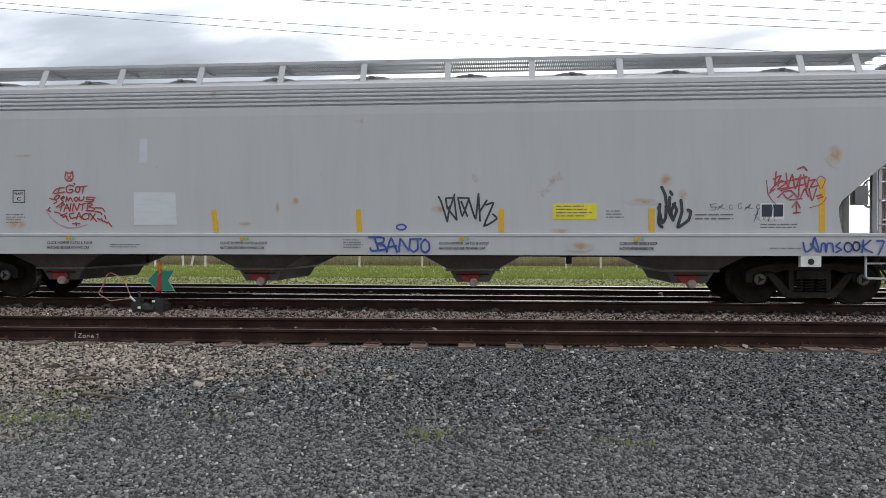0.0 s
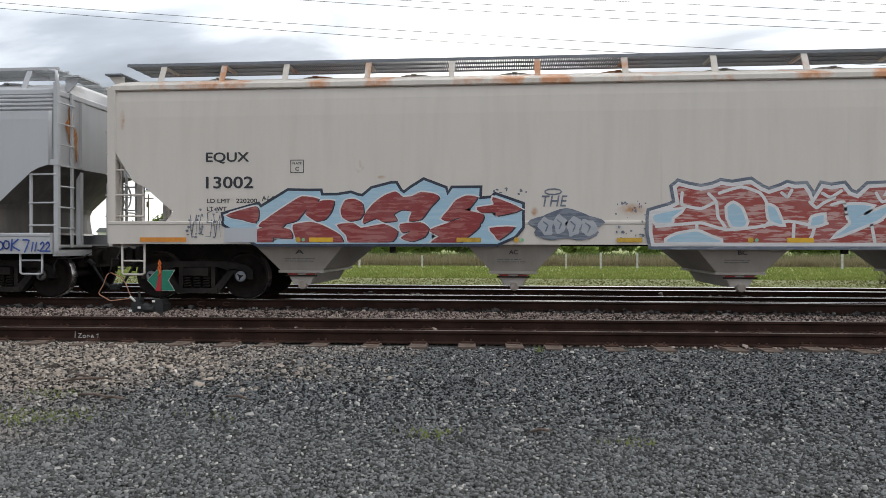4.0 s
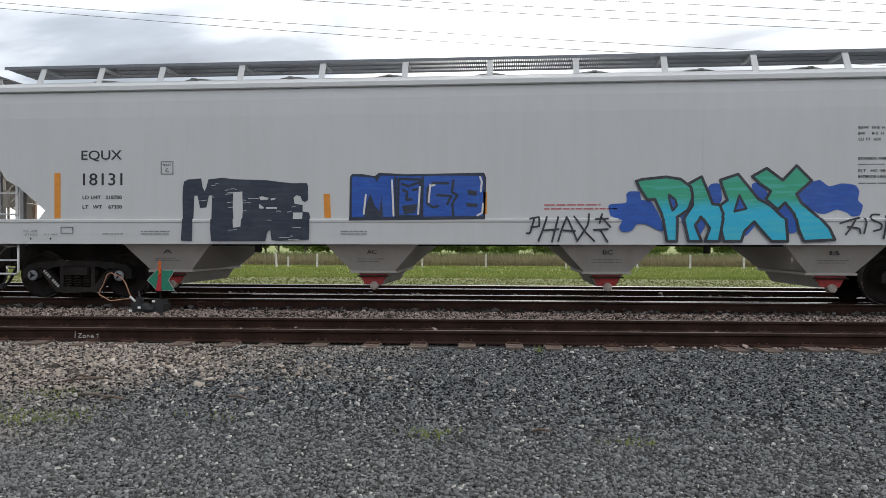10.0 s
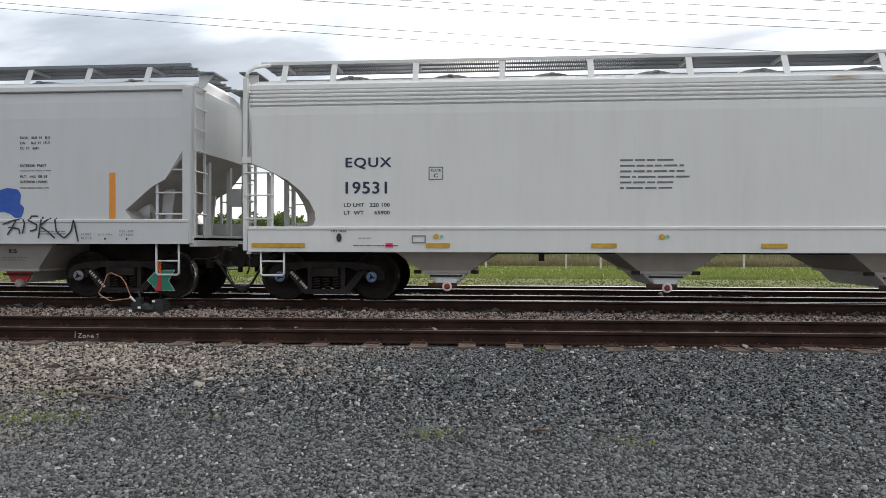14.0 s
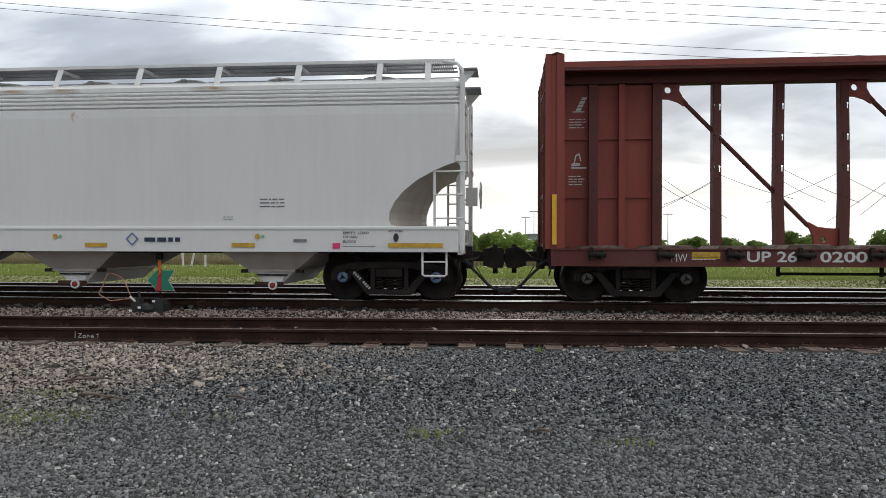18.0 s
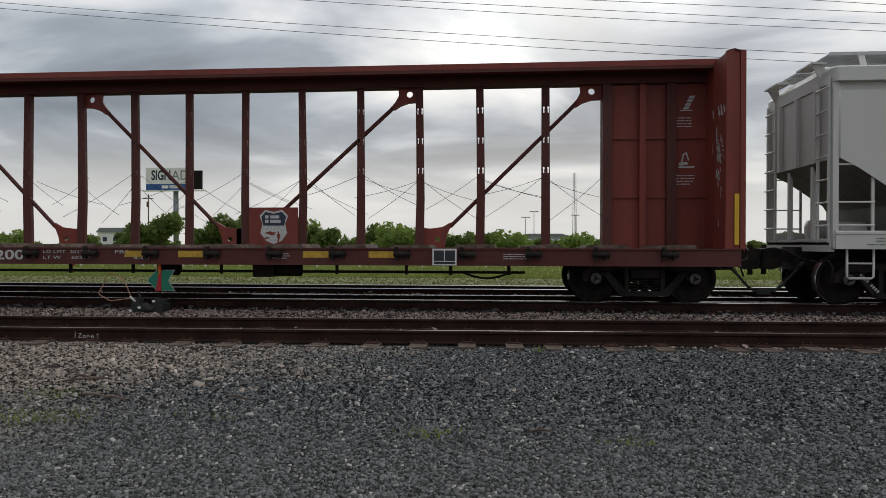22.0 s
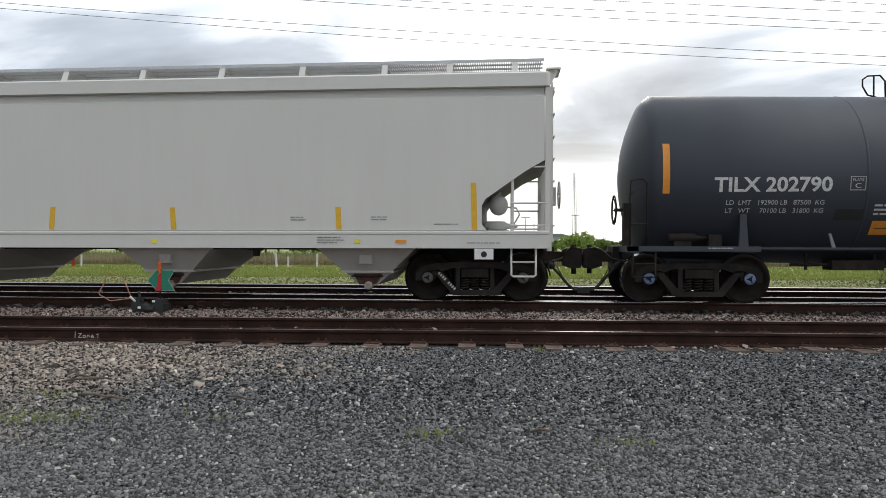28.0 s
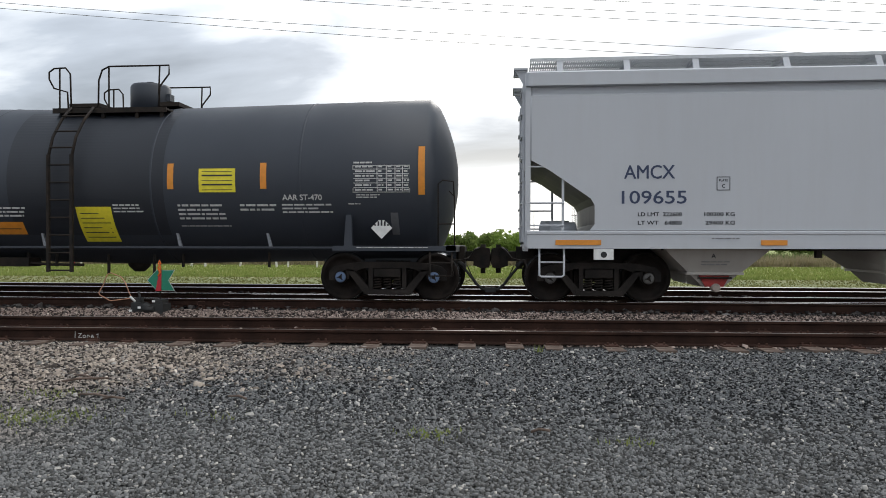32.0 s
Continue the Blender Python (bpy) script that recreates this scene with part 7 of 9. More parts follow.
glyphs += [[(2.59, 2.2), (2.7, 2.23), (3.1, 2.27), (3.35, 2.23), (3.53, 2.09), (3.56, 1.91), (3.48, 1.69), (3.29, 1.56), (3.28, 1.14), (3.11, 1.14), (3.03, 1.62), (2.91, 1.88), (2.78, 1.87), (2.65, 2.07)], [(3.49, 2.15), (3.71, 2.27), (3.82, 2.01), (3.9, 1.79), (4.02, 1.78), (4.08, 1.62), (4.0, 1.14), (3.76, 1.14), (3.84, 1.37), (3.7, 1.57), (3.59, 1.42), (3.7, 1.14), (3.48, 1.14), (3.4, 1.52), (3.56, 1.77), (3.55, 2.01)]]
glyphs += [[(4.03, 2.21), (4.33, 2.31), (4.49, 2.11), (4.67, 1.88), (4.88, 1.76), (5.12, 1.52), (5.15, 1.14), (4.88, 1.14), (4.72, 1.32), (4.59, 1.48), (4.43, 1.32), (4.37, 1.14), (4.08, 1.14), (4.0, 1.47), (4.03, 1.77), (4.15, 1.86), (4.06, 2.1)], [(4.57, 2.27), (4.81, 2.41), (5.08, 2.2), (5.31, 2.45), (5.56, 2.19), (5.31, 1.96), (5.39, 1.81), (5.66, 1.57), (5.84, 1.37), (5.93, 1.17), (5.42, 1.14), (5.34, 1.32), (5.27, 1.62), (5.12, 1.81), (5.0, 1.69), (4.8, 1.87), (4.88, 2.01), (4.69, 2.15)]]
holes = []
holes += [[(3.15, 1.96), (3.26, 1.87), (3.29, 1.77), (3.22, 1.68), (3.17, 1.82)], [(3.7, 1.57), (3.8, 1.46), (3.75, 1.23), (3.63, 1.37)], [(4.35, 1.94), (4.47, 1.71), (4.27, 1.66)]]
clouds = []
clouds += [[(2.11, 1.77), (2.2, 1.8), (2.42, 1.82), (2.42, 1.97), (2.48, 2.02), (2.65, 2.01), (2.68, 1.87), (2.85, 1.84), (3.0, 1.57), (3.05, 1.32), (2.95, 1.34), (2.75, 1.44), (2.6, 1.44), (2.5, 1.32), (2.34, 1.31), (2.29, 1.39), (2.34, 1.51), (2.15, 1.59)], [(5.31, 1.96), (5.52, 2.15), (5.7, 2.2), (5.85, 2.09), (6.06, 2.14), (6.28, 2.11), (6.35, 2.0), (6.33, 1.85), (6.41, 1.76), (6.36, 1.59), (6.23, 1.57), (6.14, 1.64), (5.98, 1.69), (5.8, 1.62), (5.66, 1.63), (5.46, 1.76)], [(3.87, 2.14), (4.02, 2.14), (4.06, 1.86), (3.95, 1.77), (3.8, 2.01)]]
clouds += [[(4.56, 2.13), (4.69, 2.16), (4.84, 1.96), (4.81, 1.85), (4.62, 1.91)], [(4.98, 1.66), (5.12, 1.82), (5.26, 1.62), (5.3, 1.32), (5.19, 1.28), (5.1, 1.47)], [(3.35, 1.57), (3.58, 1.77), (3.8, 1.57), (3.7, 1.28), (3.48, 1.23)], [(4.24, 1.49), (4.64, 1.49), (4.47, 1.25), (4.36, 1.24)]]
pen = []
pen += [[(6.02, 1.45), (6.19, 1.51), (6.35, 1.55)], [(6.27, 1.51), (6.19, 1.37), (6.11, 1.26)], [(6.14, 1.39), (6.33, 1.36), (6.35, 1.28)], [(6.42, 1.54), (6.45, 1.46), (6.41, 1.28)], [(6.68, 1.6), (6.56, 1.6), (6.53, 1.52), (6.69, 1.44), (6.68, 1.35), (6.57, 1.32)], [(6.79, 1.58), (6.73, 1.19)], [(6.95, 1.56), (6.85, 1.49), (6.77, 1.41), (6.9, 1.32), (7.05, 1.19)], [(7.06, 1.56), (7.09, 1.32), (7.24, 1.19), (7.38, 1.32), (7.43, 1.52), (7.52, 1.13)]]
pen_star = []
pen_star += [[(0.73, 1.54), (0.89, 1.57)], [(0.81, 1.55), (0.73, 1.29), (0.67, 1.28)], [(0.89, 1.56), (0.89, 1.41), (0.75, 1.39)], [(1.03, 1.57), (0.96, 1.35), (0.88, 1.14)], [(0.96, 1.33), (1.23, 1.35)], [(1.23, 1.57), (1.12, 1.13)], [(1.38, 1.57), (1.28, 1.32), (1.23, 1.14)], [(1.38, 1.57), (1.51, 1.27), (1.55, 1.17)], [(1.32, 1.33), (1.52, 1.32)], [(1.51, 1.58), (1.69, 1.32), (1.86, 1.14)], [(1.77, 1.62), (1.74, 1.42), (1.56, 1.14)], [(1.88, 1.53), (2.1, 1.54)], [(2.0, 1.62), (1.95, 1.46)], [(1.98, 1.57), (2.14, 1.39)], [(1.85, 1.34), (2.09, 1.35)], [(1.96, 1.34), (2.09, 1.13)]]
layer(C, "graffiti_cloud", lambda bm: [polygon(bm, curved(p), BODY) for p in clouds], SPRAY["blue"], "blue cloud shapes behind the letters", 1.54)
for k in (3, 2, 1, 0):
    y = BODY - 0.004 - 0.003 * (3 - k)
    layer(C, "graffiti_letter", lambda bm: polygon(bm, glyphs[k], y), SPRAY["green"], "green and cyan graffiti letter with black edges", 1.54)
    layer(C, "graffiti_outline", lambda bm: stroke(bm, glyphs[k] + glyphs[k][:1], 0.05, y - 0.0015), SPRAY["black"], "", 1.54)
    if k in (0, 2):
        layer(C, "graffiti_gap", lambda bm: polygon(bm, holes[k], y - 0.0018), SPRAY["blue"], "", 1.54)
        layer(C, "graffiti_outline", lambda bm: stroke(bm, holes[k] + holes[k][:1], 0.04, y - 0.0022), SPRAY["black"], "", 1.54)
pen_strokes("pen_tag", C, pen_star, 0.034, BODY, SPRAY["black"], "black pen tag with a star", 1.54)
pen_strokes("pen_tag", C, pen, 0.032, BODY, SPRAY["black"], "black pen tag", 1.54)
for x in (-8.68, 8.47):
    text(C, "PULL HERE", x - 0.14, x + 0.14, 1.295, 1.335, SILL, "faint"), text(C, "LIFT HERE", x - 0.135, x + 0.135, 1.23, 1.27, SILL, "faint")
    layer(C, "lift_mark", lambda bm: blob(bm, x, 1.175, 0.018, 0.022, SILL, 1, 10, 0.0), "ink")
for x in (-8.28, 8.05):
    text(C, "JACK HERE", x - 0.14, x + 0.14, 1.23, 1.27, SILL, "faint")
    layer(C, "lift_mark", lambda bm: blob(bm, x, 1.175, 0.018, 0.022, SILL, 1, 10, 0.0), "ink")
text(C, "LOAD", 7.58, 7.77, 1.24, 1.285, SILL, "faint"), text(C, "BLOCK", 7.58, 7.80, 1.165, 1.21, SILL, "faint")
frame_outline("mark_frame", -8.08, -7.83, 1.27, 1.40, SILL, 0.015, "faint", C)
text(C, "EXW  10-8  H   8-3", 6.33, 6.93, 3.07, 3.12), text(C, "EW     8-2  H  15-2", 6.33, 6.93, 2.97, 3.02), text(C, "CU  FT   6241", 6.33, 6.70, 2.87, 2.92)
text(C, "EXTERIOR  PAINT", 6.33, 6.86, 2.54, 2.59), bars("notice_print", 6.33, 6.98, 2.44, 2.49, 1, BODY, "faint", C, 11), text(C, "PLT   442  08-18", 6.33, 6.88, 2.33, 2.38), text(C, "INTERIOR LINING", 6.33, 6.88, 2.23, 2.28), bars("notice_print", 6.33, 7.15, 2.11, 2.17, 1, BODY, "faint", C, 12)
bars("warning_print", 0.98, 2.30, 1.68, 1.82, 2, BODY, "red_ink", C, 14)
for i, (x, w, n) in enumerate(((-6.2, 0.6, 2), (-2.35, 0.7, 2), (7.05, 0.6, 2), (-7.0, 0.5, 1))):
    bars("notice_print", x - w / 2, x + w / 2, 1.24, 1.24 + 0.05 * n, n, SILL, "faint", C, 40 + i)
for i, bx in enumerate(BAYS_C):
    text(C, ("A", "AC", "BC", "B")[i], bx - 0.09, bx + 0.09, 0.90, 0.98, BAY, "ink"), bars("notice_print", bx - 0.28, bx + 0.28, 0.74, 0.87, 3, BAY + 0.055, "faint", C, 50 + i)
plate("shed_tag", -9.55, -9.46, 0.98, 1.08, -1.62, "green_dot", C)

# wagon D
Dw = WAGON_D
text(Dw, "EQUX", -7.75, -6.90, 2.45, 2.66, BODY, "ink_blue", 0.012, 1.15), text(Dw, "19531", -7.75, -6.98, 2.00, 2.22, BODY, "ink_blue", 0.012, 1.1)
text(Dw, "LD LMT   220 100", -7.78, -6.93, 1.76, 1.83), text(Dw, "LT  WT      65900", -7.78, -6.93, 1.62, 1.69)
plate_c(Dw, -6.22, -5.96, 2.25, 2.48)
bars("notice_print", -2.82, -1.6, 2.03, 2.62, 6, BODY, "faint", Dw, 61), bars("notice_print", 5.9, 6.4, 1.74, 1.94, 3, BODY, "faint", Dw, 62), bars("notice_print", 5.2, 5.45, 1.52, 1.60, 2, BODY, "faint", Dw, 63)
for x in (-9.0, -6.05, -3.1, -0.2, 2.75, 5.6, 8.8):
    w = 0.22 if abs(x) < 8 else 0.5
    sill_bar(Dw, x - w, x + w, 1.02, 1.10)
for x in (-5.98, -2.0, 2.04, 5.97):
    dots(Dw, x - 0.05, 1.22)
plate("tag", -7.0, -6.87, 1.02, 1.10, SILL, "pink", Dw), plate("tag", 7.28, 7.42, 1.0, 1.10, SILL, "pink", Dw)
bars("builder_wordmark", 3.70, 4.50, 1.10, 1.22, 1, SILL, "ink_blue", Dw, 65, "blue slanted lettering", 0.35)
layer(Dw, "builder_mark", lambda bm: stroke(bm, [(3.35, 1.17), (3.46, 1.28), (3.57, 1.17), (3.46, 1.06), (3.35, 1.17)], 0.03, SILL), "cap_blue")
text(Dw, "EMPTY  LOAD", 7.48, 7.95, 1.26, 1.31, SILL), text(Dw, "BLOCK", 7.48, 7.72, 1.10, 1.15, SILL), text(Dw, "1/4 ADJ", 7.48, 7.74, 1.18, 1.23, SILL), bars("notice_print", 7.48, 8.25, 1.02, 1.06, 1, SILL, "faint", Dw, 66)
text(Dw, "LIFT HERE", 8.30, 8.58, 1.30, 1.34, SILL), text(Dw, "LIFT HERE", -8.0, -7.72, 1.30, 1.34, SILL)
for x in (-7.86, 8.45):
    layer(Dw, "lift_mark", lambda bm: blob(bm, x, 1.20, 0.05, 0.08, SILL, 1, 12, 0.0), "ink")
bars("notice_print", -7.6, -6.6, 1.03, 1.08, 1, SILL, "faint", Dw, 67), bars("notice_print", -7.5, -7.2, 1.17, 1.21, 1, SILL, "faint", Dw, 68)
frame_outline("mark_frame", -6.52, -6.27, 1.10, 1.24, SILL, 0.018, "faint", Dw)
plate("plate_holder", 6.55, 6.80, 1.12, 1.17, SILL, "grate", Dw)
for i, (x, w) in enumerate(((2.05, 0.35), (4.9, 0.40), (1.0, 0.3))):
    layer(Dw, "rust_stain", lambda bm: blob(bm, x, 3.99, w, 0.035, -(SIDE_Y - 0.072), i), "roof_stain")

# wagon F
Fw = WAGON_F
text(Fw, "MLLX", -7.95, -7.12, 2.28, 2.52, BODY, "ink", 0.01), text(Fw, "10316", -7.91, -7.08, 1.82, 2.05, BODY, "ink", 0.01)
text(Fw, "LD LMT   220600 LBS", -7.92, -6.92, 1.57, 1.65), text(Fw, "LT WT       65400 LBS", -7.92, -6.92, 1.42, 1.50)
plate_c(Fw, -6.90, -6.65, 2.04, 2.28)
for x, z0, z1, l in ((-8.01, 1.36, 2.20, 0.0), (-5.53, 1.35, 1.77, -0.01), (-2.40, 1.35, 1.78, -0.03), (-0.05, 1.35, 1.78, -0.03), (2.36, 1.35, 1.76, 0.03), (5.50, 1.35, 1.76, 0.02), (7.98, 1.34, 2.19, 0.02)):
    stripe(Fw, x, z0, z1, 0.10, "yellow", l)
jacking_pad(Fw, -8.10, 1.0), jacking_pad(Fw, 8.15, 1.0)
for i, (x, w, z, n) in enumerate(((4.75, 0.32, 1.50, 2), (6.25, 0.32, 1.50, 2), (7.5, 0.5, 1.42, 1), (5.35, 0.5, 1.08, 3), (8.2, 0.7, 1.08, 1), (-8.4, 0.8, 1.06, 1), (-8.55, 0.2, 1.12, 2))):
    bars("notice_print", x - w / 2, x + w / 2, z, z + 0.05 * n, n, BODY if z > 1.3 else SILL, "faint", Fw, 100 + i)
for x in (-5.98, -1.95, 2.0, 5.85):
    plate("sticker", x - 0.05, x + 0.05, 1.10, 1.17, SILL, "lemon", Fw)
sill_bar(Fw, 6.55, 6.75, 1.10, 1.16, "orange")
for bx in (-5.96, -2.1, 2.1, 5.96):
    bm = boxes((bx - 0.12, bx + 0.12, -1.39, -1.2, 0.72, 0.88))
    rod(bm, (bx - 0.06, -1.41, 0.80), (bx - 0.06, -1.3, 0.80), 0.04, 8), rod(bm, (bx + 0.07, -1.41, 0.80), (bx + 0.07, -1.3, 0.80), 0.04, 8)
    part("vibrator_bracket", bm, "dusty_f", Fw)

# wagon H
Hw = WAGON_H
text(Hw, "AMCX", -7.60, -6.72, 2.24, 2.48, BODY, "slate_blue", weight=0.5), text(Hw, "109655", -7.64, -6.52, 1.80, 2.03, BODY, "slate_blue", weight=0.5)
text(Hw, "LD LMT  222600", -7.36, -6.60, 1.58, 1.65), text(Hw, "LT WT   64800", -7.36, -6.60, 1.43, 1.50)
text(Hw, "100300 KG", -6.22, -5.70, 1.58, 1.65), text(Hw, "29400 KG", -6.20, -5.70, 1.43, 1.50)
plate_c(Hw, -6.01, -5.78, 2.03, 2.27)
for x in (-8.4, -5.05, -1.4, 2.0, 5.4):
    sill_bar(Hw, x - 0.4 if x < -8 else x - 0.22, x + 0.4 if x < -8 else x + 0.22, 1.07, 1.16, "orange")
bars("notice_print", -6.1, -5.5, 1.16, 1.22, 1, SILL, "faint", Hw, 120), jacking_pad(Hw, -7.95, 1.0)
text(Hw, "A", -6.04, -5.96, 0.84, 0.92, BAY, "ink"), bars("notice_print", -6.2, -5.7, 0.70, 0.80, 2, BAY + 0.055, "faint", Hw, 121)

# tank wagon G: marks on the round shell
G = WAGON_G


def on_shell(z, out=0.006, x=0.0):
    return -math.sqrt(max((TANK_R + out) ** 2 - (z - TANK_Z - tank_sag(x)) ** 2, 0.01))


def wrap(ob, out=0.006):
    for v in ob.data.vertices:
        v.co.y = on_shell(v.co.z, out, v.co.x)
    return ob


def shell_plate(name, x0, x1, z0, z1, material, label="", lean=0.0, out=0.005):
    bm = bmesh.new()
    if x0 < 0 < x1 and x1 - x0 > 1:
        shell_plate(name, x0, 0.0, z0, z1, material, label, lean, out)
        x0 = 0.0
    n = max(2, int((z1 - z0) / 0.06))
    a = [(z0 + (z1 - z0) * k / n) for k in range(n + 1)]
    vs = [[bm.verts.new((x + lean * (z - z0), on_shell(z, out, x), z)) for z in a] for x in (x0, x1)]
    for k in range(n):
        bm.faces.new((vs[0][k], vs[1][k], vs[1][k + 1], vs[0][k + 1]))
    return part(name, bm, material, G, label)


def g_text(s, x0, x1, z0, z1, off=0.0):
    return wrap(text(G, s, x0, x1, z0, z1, -1.5, "chalk", off))


shell_plate("repainted_panel", -1.95, 1.15, 1.25, 3.70, "tank_dark", "band of fresher black paint", out=0.003)
g_text("TILX 202790", -5.16, -3.20, 2.01, 2.25, 0.025), g_text("LD  LMT   192900 LB   87500  KG", -4.95, -3.30, 1.78, 1.86), g_text("LT   WT     70100 LB   31800  KG", -4.95, -3.30, 1.64, 1.72)
wrap(frame_outline("plate_mark", -2.90, -2.64, 2.02, 2.26, -1.5, 0.014, "chalk", G)), g_text("C", -2.82, -2.72, 2.06, 2.14), g_text("PLATE", -2.86, -2.68, 2.18, 2.22)
shell_plate("reflector", -6.05, -5.93, 1.98, 2.86, "orange"), shell_plate("reflector", 5.95, 6.07, 1.98, 2.86, "orange")
for x in (-2.26, 1.29, 3.07):
    shell_plate("reflector", x - 0.06, x + 0.06, 2.10, 2.58, "orange")
shell_plate("placard", -0.62, 0.09, 1.12, 1.78, "lemon", "yellow notice on the tank", 0.0)
for k in range(6):
    shell_plate("notice_print", -0.55, 0.02 - (k % 3) * 0.1, 1.20 + k * 0.09, 1.215 + k * 0.09, "ink", out=0.009)
shell_plate("placard", -2.44, -1.77, 1.26, 1.50, "orange"), shell_plate("notice_print", -2.38, -1.85, 1.36, 1.375, "ink", out=0.009)
shell_plate("placard", 1.84, 2.54, 2.04, 2.48, "lemon", "yellow safety notice on the tank")
for k in range(5):
    shell_plate("notice_print", 1.90, 2.48, 2.08 + k * 0.085, 2.09 + k * 0.085 + (0.02 if k % 2 else 0), "ink", out=0.009)
g_text("AAR ST-470", 3.42, 4.16, 1.89, 1.99, 0.02)
for i, (x0, x1, z0, z1, n) in enumerate(((-2.46, -1.50, 1.58, 1.80, 3), (0.13, 0.80, 1.66, 1.84, 3), (1.40, 2.45, 1.52, 1.84, 4), (2.60, 3.35, 1.68, 1.84, 2), (3.40, 4.40, 1.64, 1.84, 3), (4.65, 4.9, 1.80, 1.84, 1), (4.80, 5.3, 1.92, 2.0, 2), (1.40, 2.5, 1.40, 1.44, 1))):
    wrap(bars("notice_print", x0, x1, z0, z1, n, -1.5, "chalk", G, 130 + i, gap=0.55))
wrap(frame_outline("test_table", 4.74, 5.80, 2.02, 2.52, -1.5, 0.018, "chalk", G))
for k in range(1, 6):
    shell_plate("table_rule", 4.76, 5.78, 2.02 + k * 0.084, 2.032 + k * 0.084, "chalk", out=0.006)
for a in (5.19, 5.36, 5.52, 5.66):
    shell_plate("table_rule", a, a + 0.014, 2.04, 2.50, "chalk", out=0.007)
for k in range(6):
    wrap(bars("test_table_print", 4.79, 5.17, 2.045 + k * 0.084, 2.10 + k * 0.084, 1, -1.5, "chalk", G, 140 + k, gap=0.45))
    for n, a in enumerate((5.22, 5.39, 5.55, 5.69)):
        wrap(bars("test_table_print", a, a + 0.10, 2.045 + k * 0.084, 2.10 + k * 0.084, 1, -1.5, "chalk", G, 150 + 7 * k + n, gap=0.45))
wrap(bars("notice_print", 4.76, 5.2, 2.545, 2.59, 1, -1.5, "chalk", G, 141, gap=0.3))
shell_plate("placard_holder", 5.42, 5.56, 1.26, 1.66, "grate")
bm = bmesh.new()
polygon(bm, [(5.24 - 0.20, 1.38), (5.24, 1.18), (5.24 + 0.20, 1.38), (5.24, 1.58)], -1.36)
placard = part("hazard_placard", bm, "white", G, "white diamond hazard placard with black stripes")
bm = bmesh.new()
for k in range(5):
    x = 5.12 + k * 0.06
    polygon(bm, [(x - 0.016, 1.42), (x + 0.016, 1.42), (x + 0.016, 1.56 - abs(k - 2) * 0.055), (x - 0.016, 1.56 - abs(k - 2) * 0.055)], -1.366)
part("striping", bm, "ink", placard)
wrap(shell_plate("faded_panel", -3.10, -2.62, 1.52, 1.70, "hose"))
bars("notice_print", -5.25, -4.80, 1.0, 1.04, 1, -1.53, "chalk", G, 150), bars("notice_print", 4.8, 6.2, 1.0, 1.04, 1, -1.53, "chalk", G, 151)

# wagon E: lettering on sill and panels
Ew = WAGON_E
ES = -1.528
text(Ew, "UP 26", -5.95, -5.12, 0.78, 0.96, ES, "chalk", 0.02), text(Ew, "0200", -4.72, -3.95, 0.78, 0.96, ES, "chalk", 0.02), text(Ew, "MW", -7.25, -6.97, 0.78, 0.92, ES, "chalk")
text(Ew, "LD LMT  202700", -3.55, -2.62, 0.90, 0.96, ES, "chalk"), text(Ew, "LT W     60300", -3.55, -2.62, 0.79, 0.85, ES, "chalk"), text(Ew, "FBS", -2.12, -1.85, 0.90, 0.96, ES, "chalk"), text(Ew, "8-88", -1.75, -1.45, 0.79, 0.85, ES, "chalk")
for x in (-6.65, -1.69, -0.64, 1.75, 2.98):
    plate("reflector", x - 0.24, x + 0.24, 0.83, 0.95, ES, "ochre", Ew)
plate("stencil_box", 3.92, 4.36, 0.70, 1.0, -1.60, "white", Ew), plate("stencil_box", 3.95, 4.13, 0.78, 0.97, -1.606, "ink", Ew), plate("stencil_box", 4.15, 4.33, 0.78, 0.97, -1.606, "ink", Ew), plate("stencil_box", 3.95, 4.33, 0.725, 0.765, -1.606, "ink", Ew)
for i, x in enumerate((0.85, 5.2, -6.9)):
    bars("notice_print", x, x + 0.5, 0.80, 0.92, 3, ES, "chalk", Ew, 160 + i)
shield = [(0.20, 1.66), (0.32, 1.78), (0.50, 1.74), (0.68, 1.78), (0.80, 1.66), (0.74, 1.50), (0.78, 1.30), (0.66, 1.14), (0.50, 1.08), (0.34, 1.14), (0.22, 1.30), (0.26, 1.50)]
layer(Ew, "shield_mark", lambda bm: polygon(bm, shield, -0.146), "chalk", "worn white and black shield emblem")
layer(Ew, "shield_field", lambda bm: polygon(bm, [(0.24, 1.64), (0.33, 1.74), (0.50, 1.70), (0.67, 1.74), (0.76, 1.64), (0.72, 1.46), (0.28, 1.46)], -0.150), "navy")
bars("shield_print", 0.32, 0.70, 1.50, 1.68, 2, -0.154, "chalk", Ew, 170, gap=0.3)
layer(Ew, "shield_worn", lambda bm: [blob(bm, x, z, a, b, -0.152, i, 14, 0.3) for i, (x, z, a, b) in enumerate(((0.45, 1.30, 0.10, 0.04), (0.60, 1.22, 0.03, 0.10), (0.35, 1.20, 0.06, 0.02)))], "red")
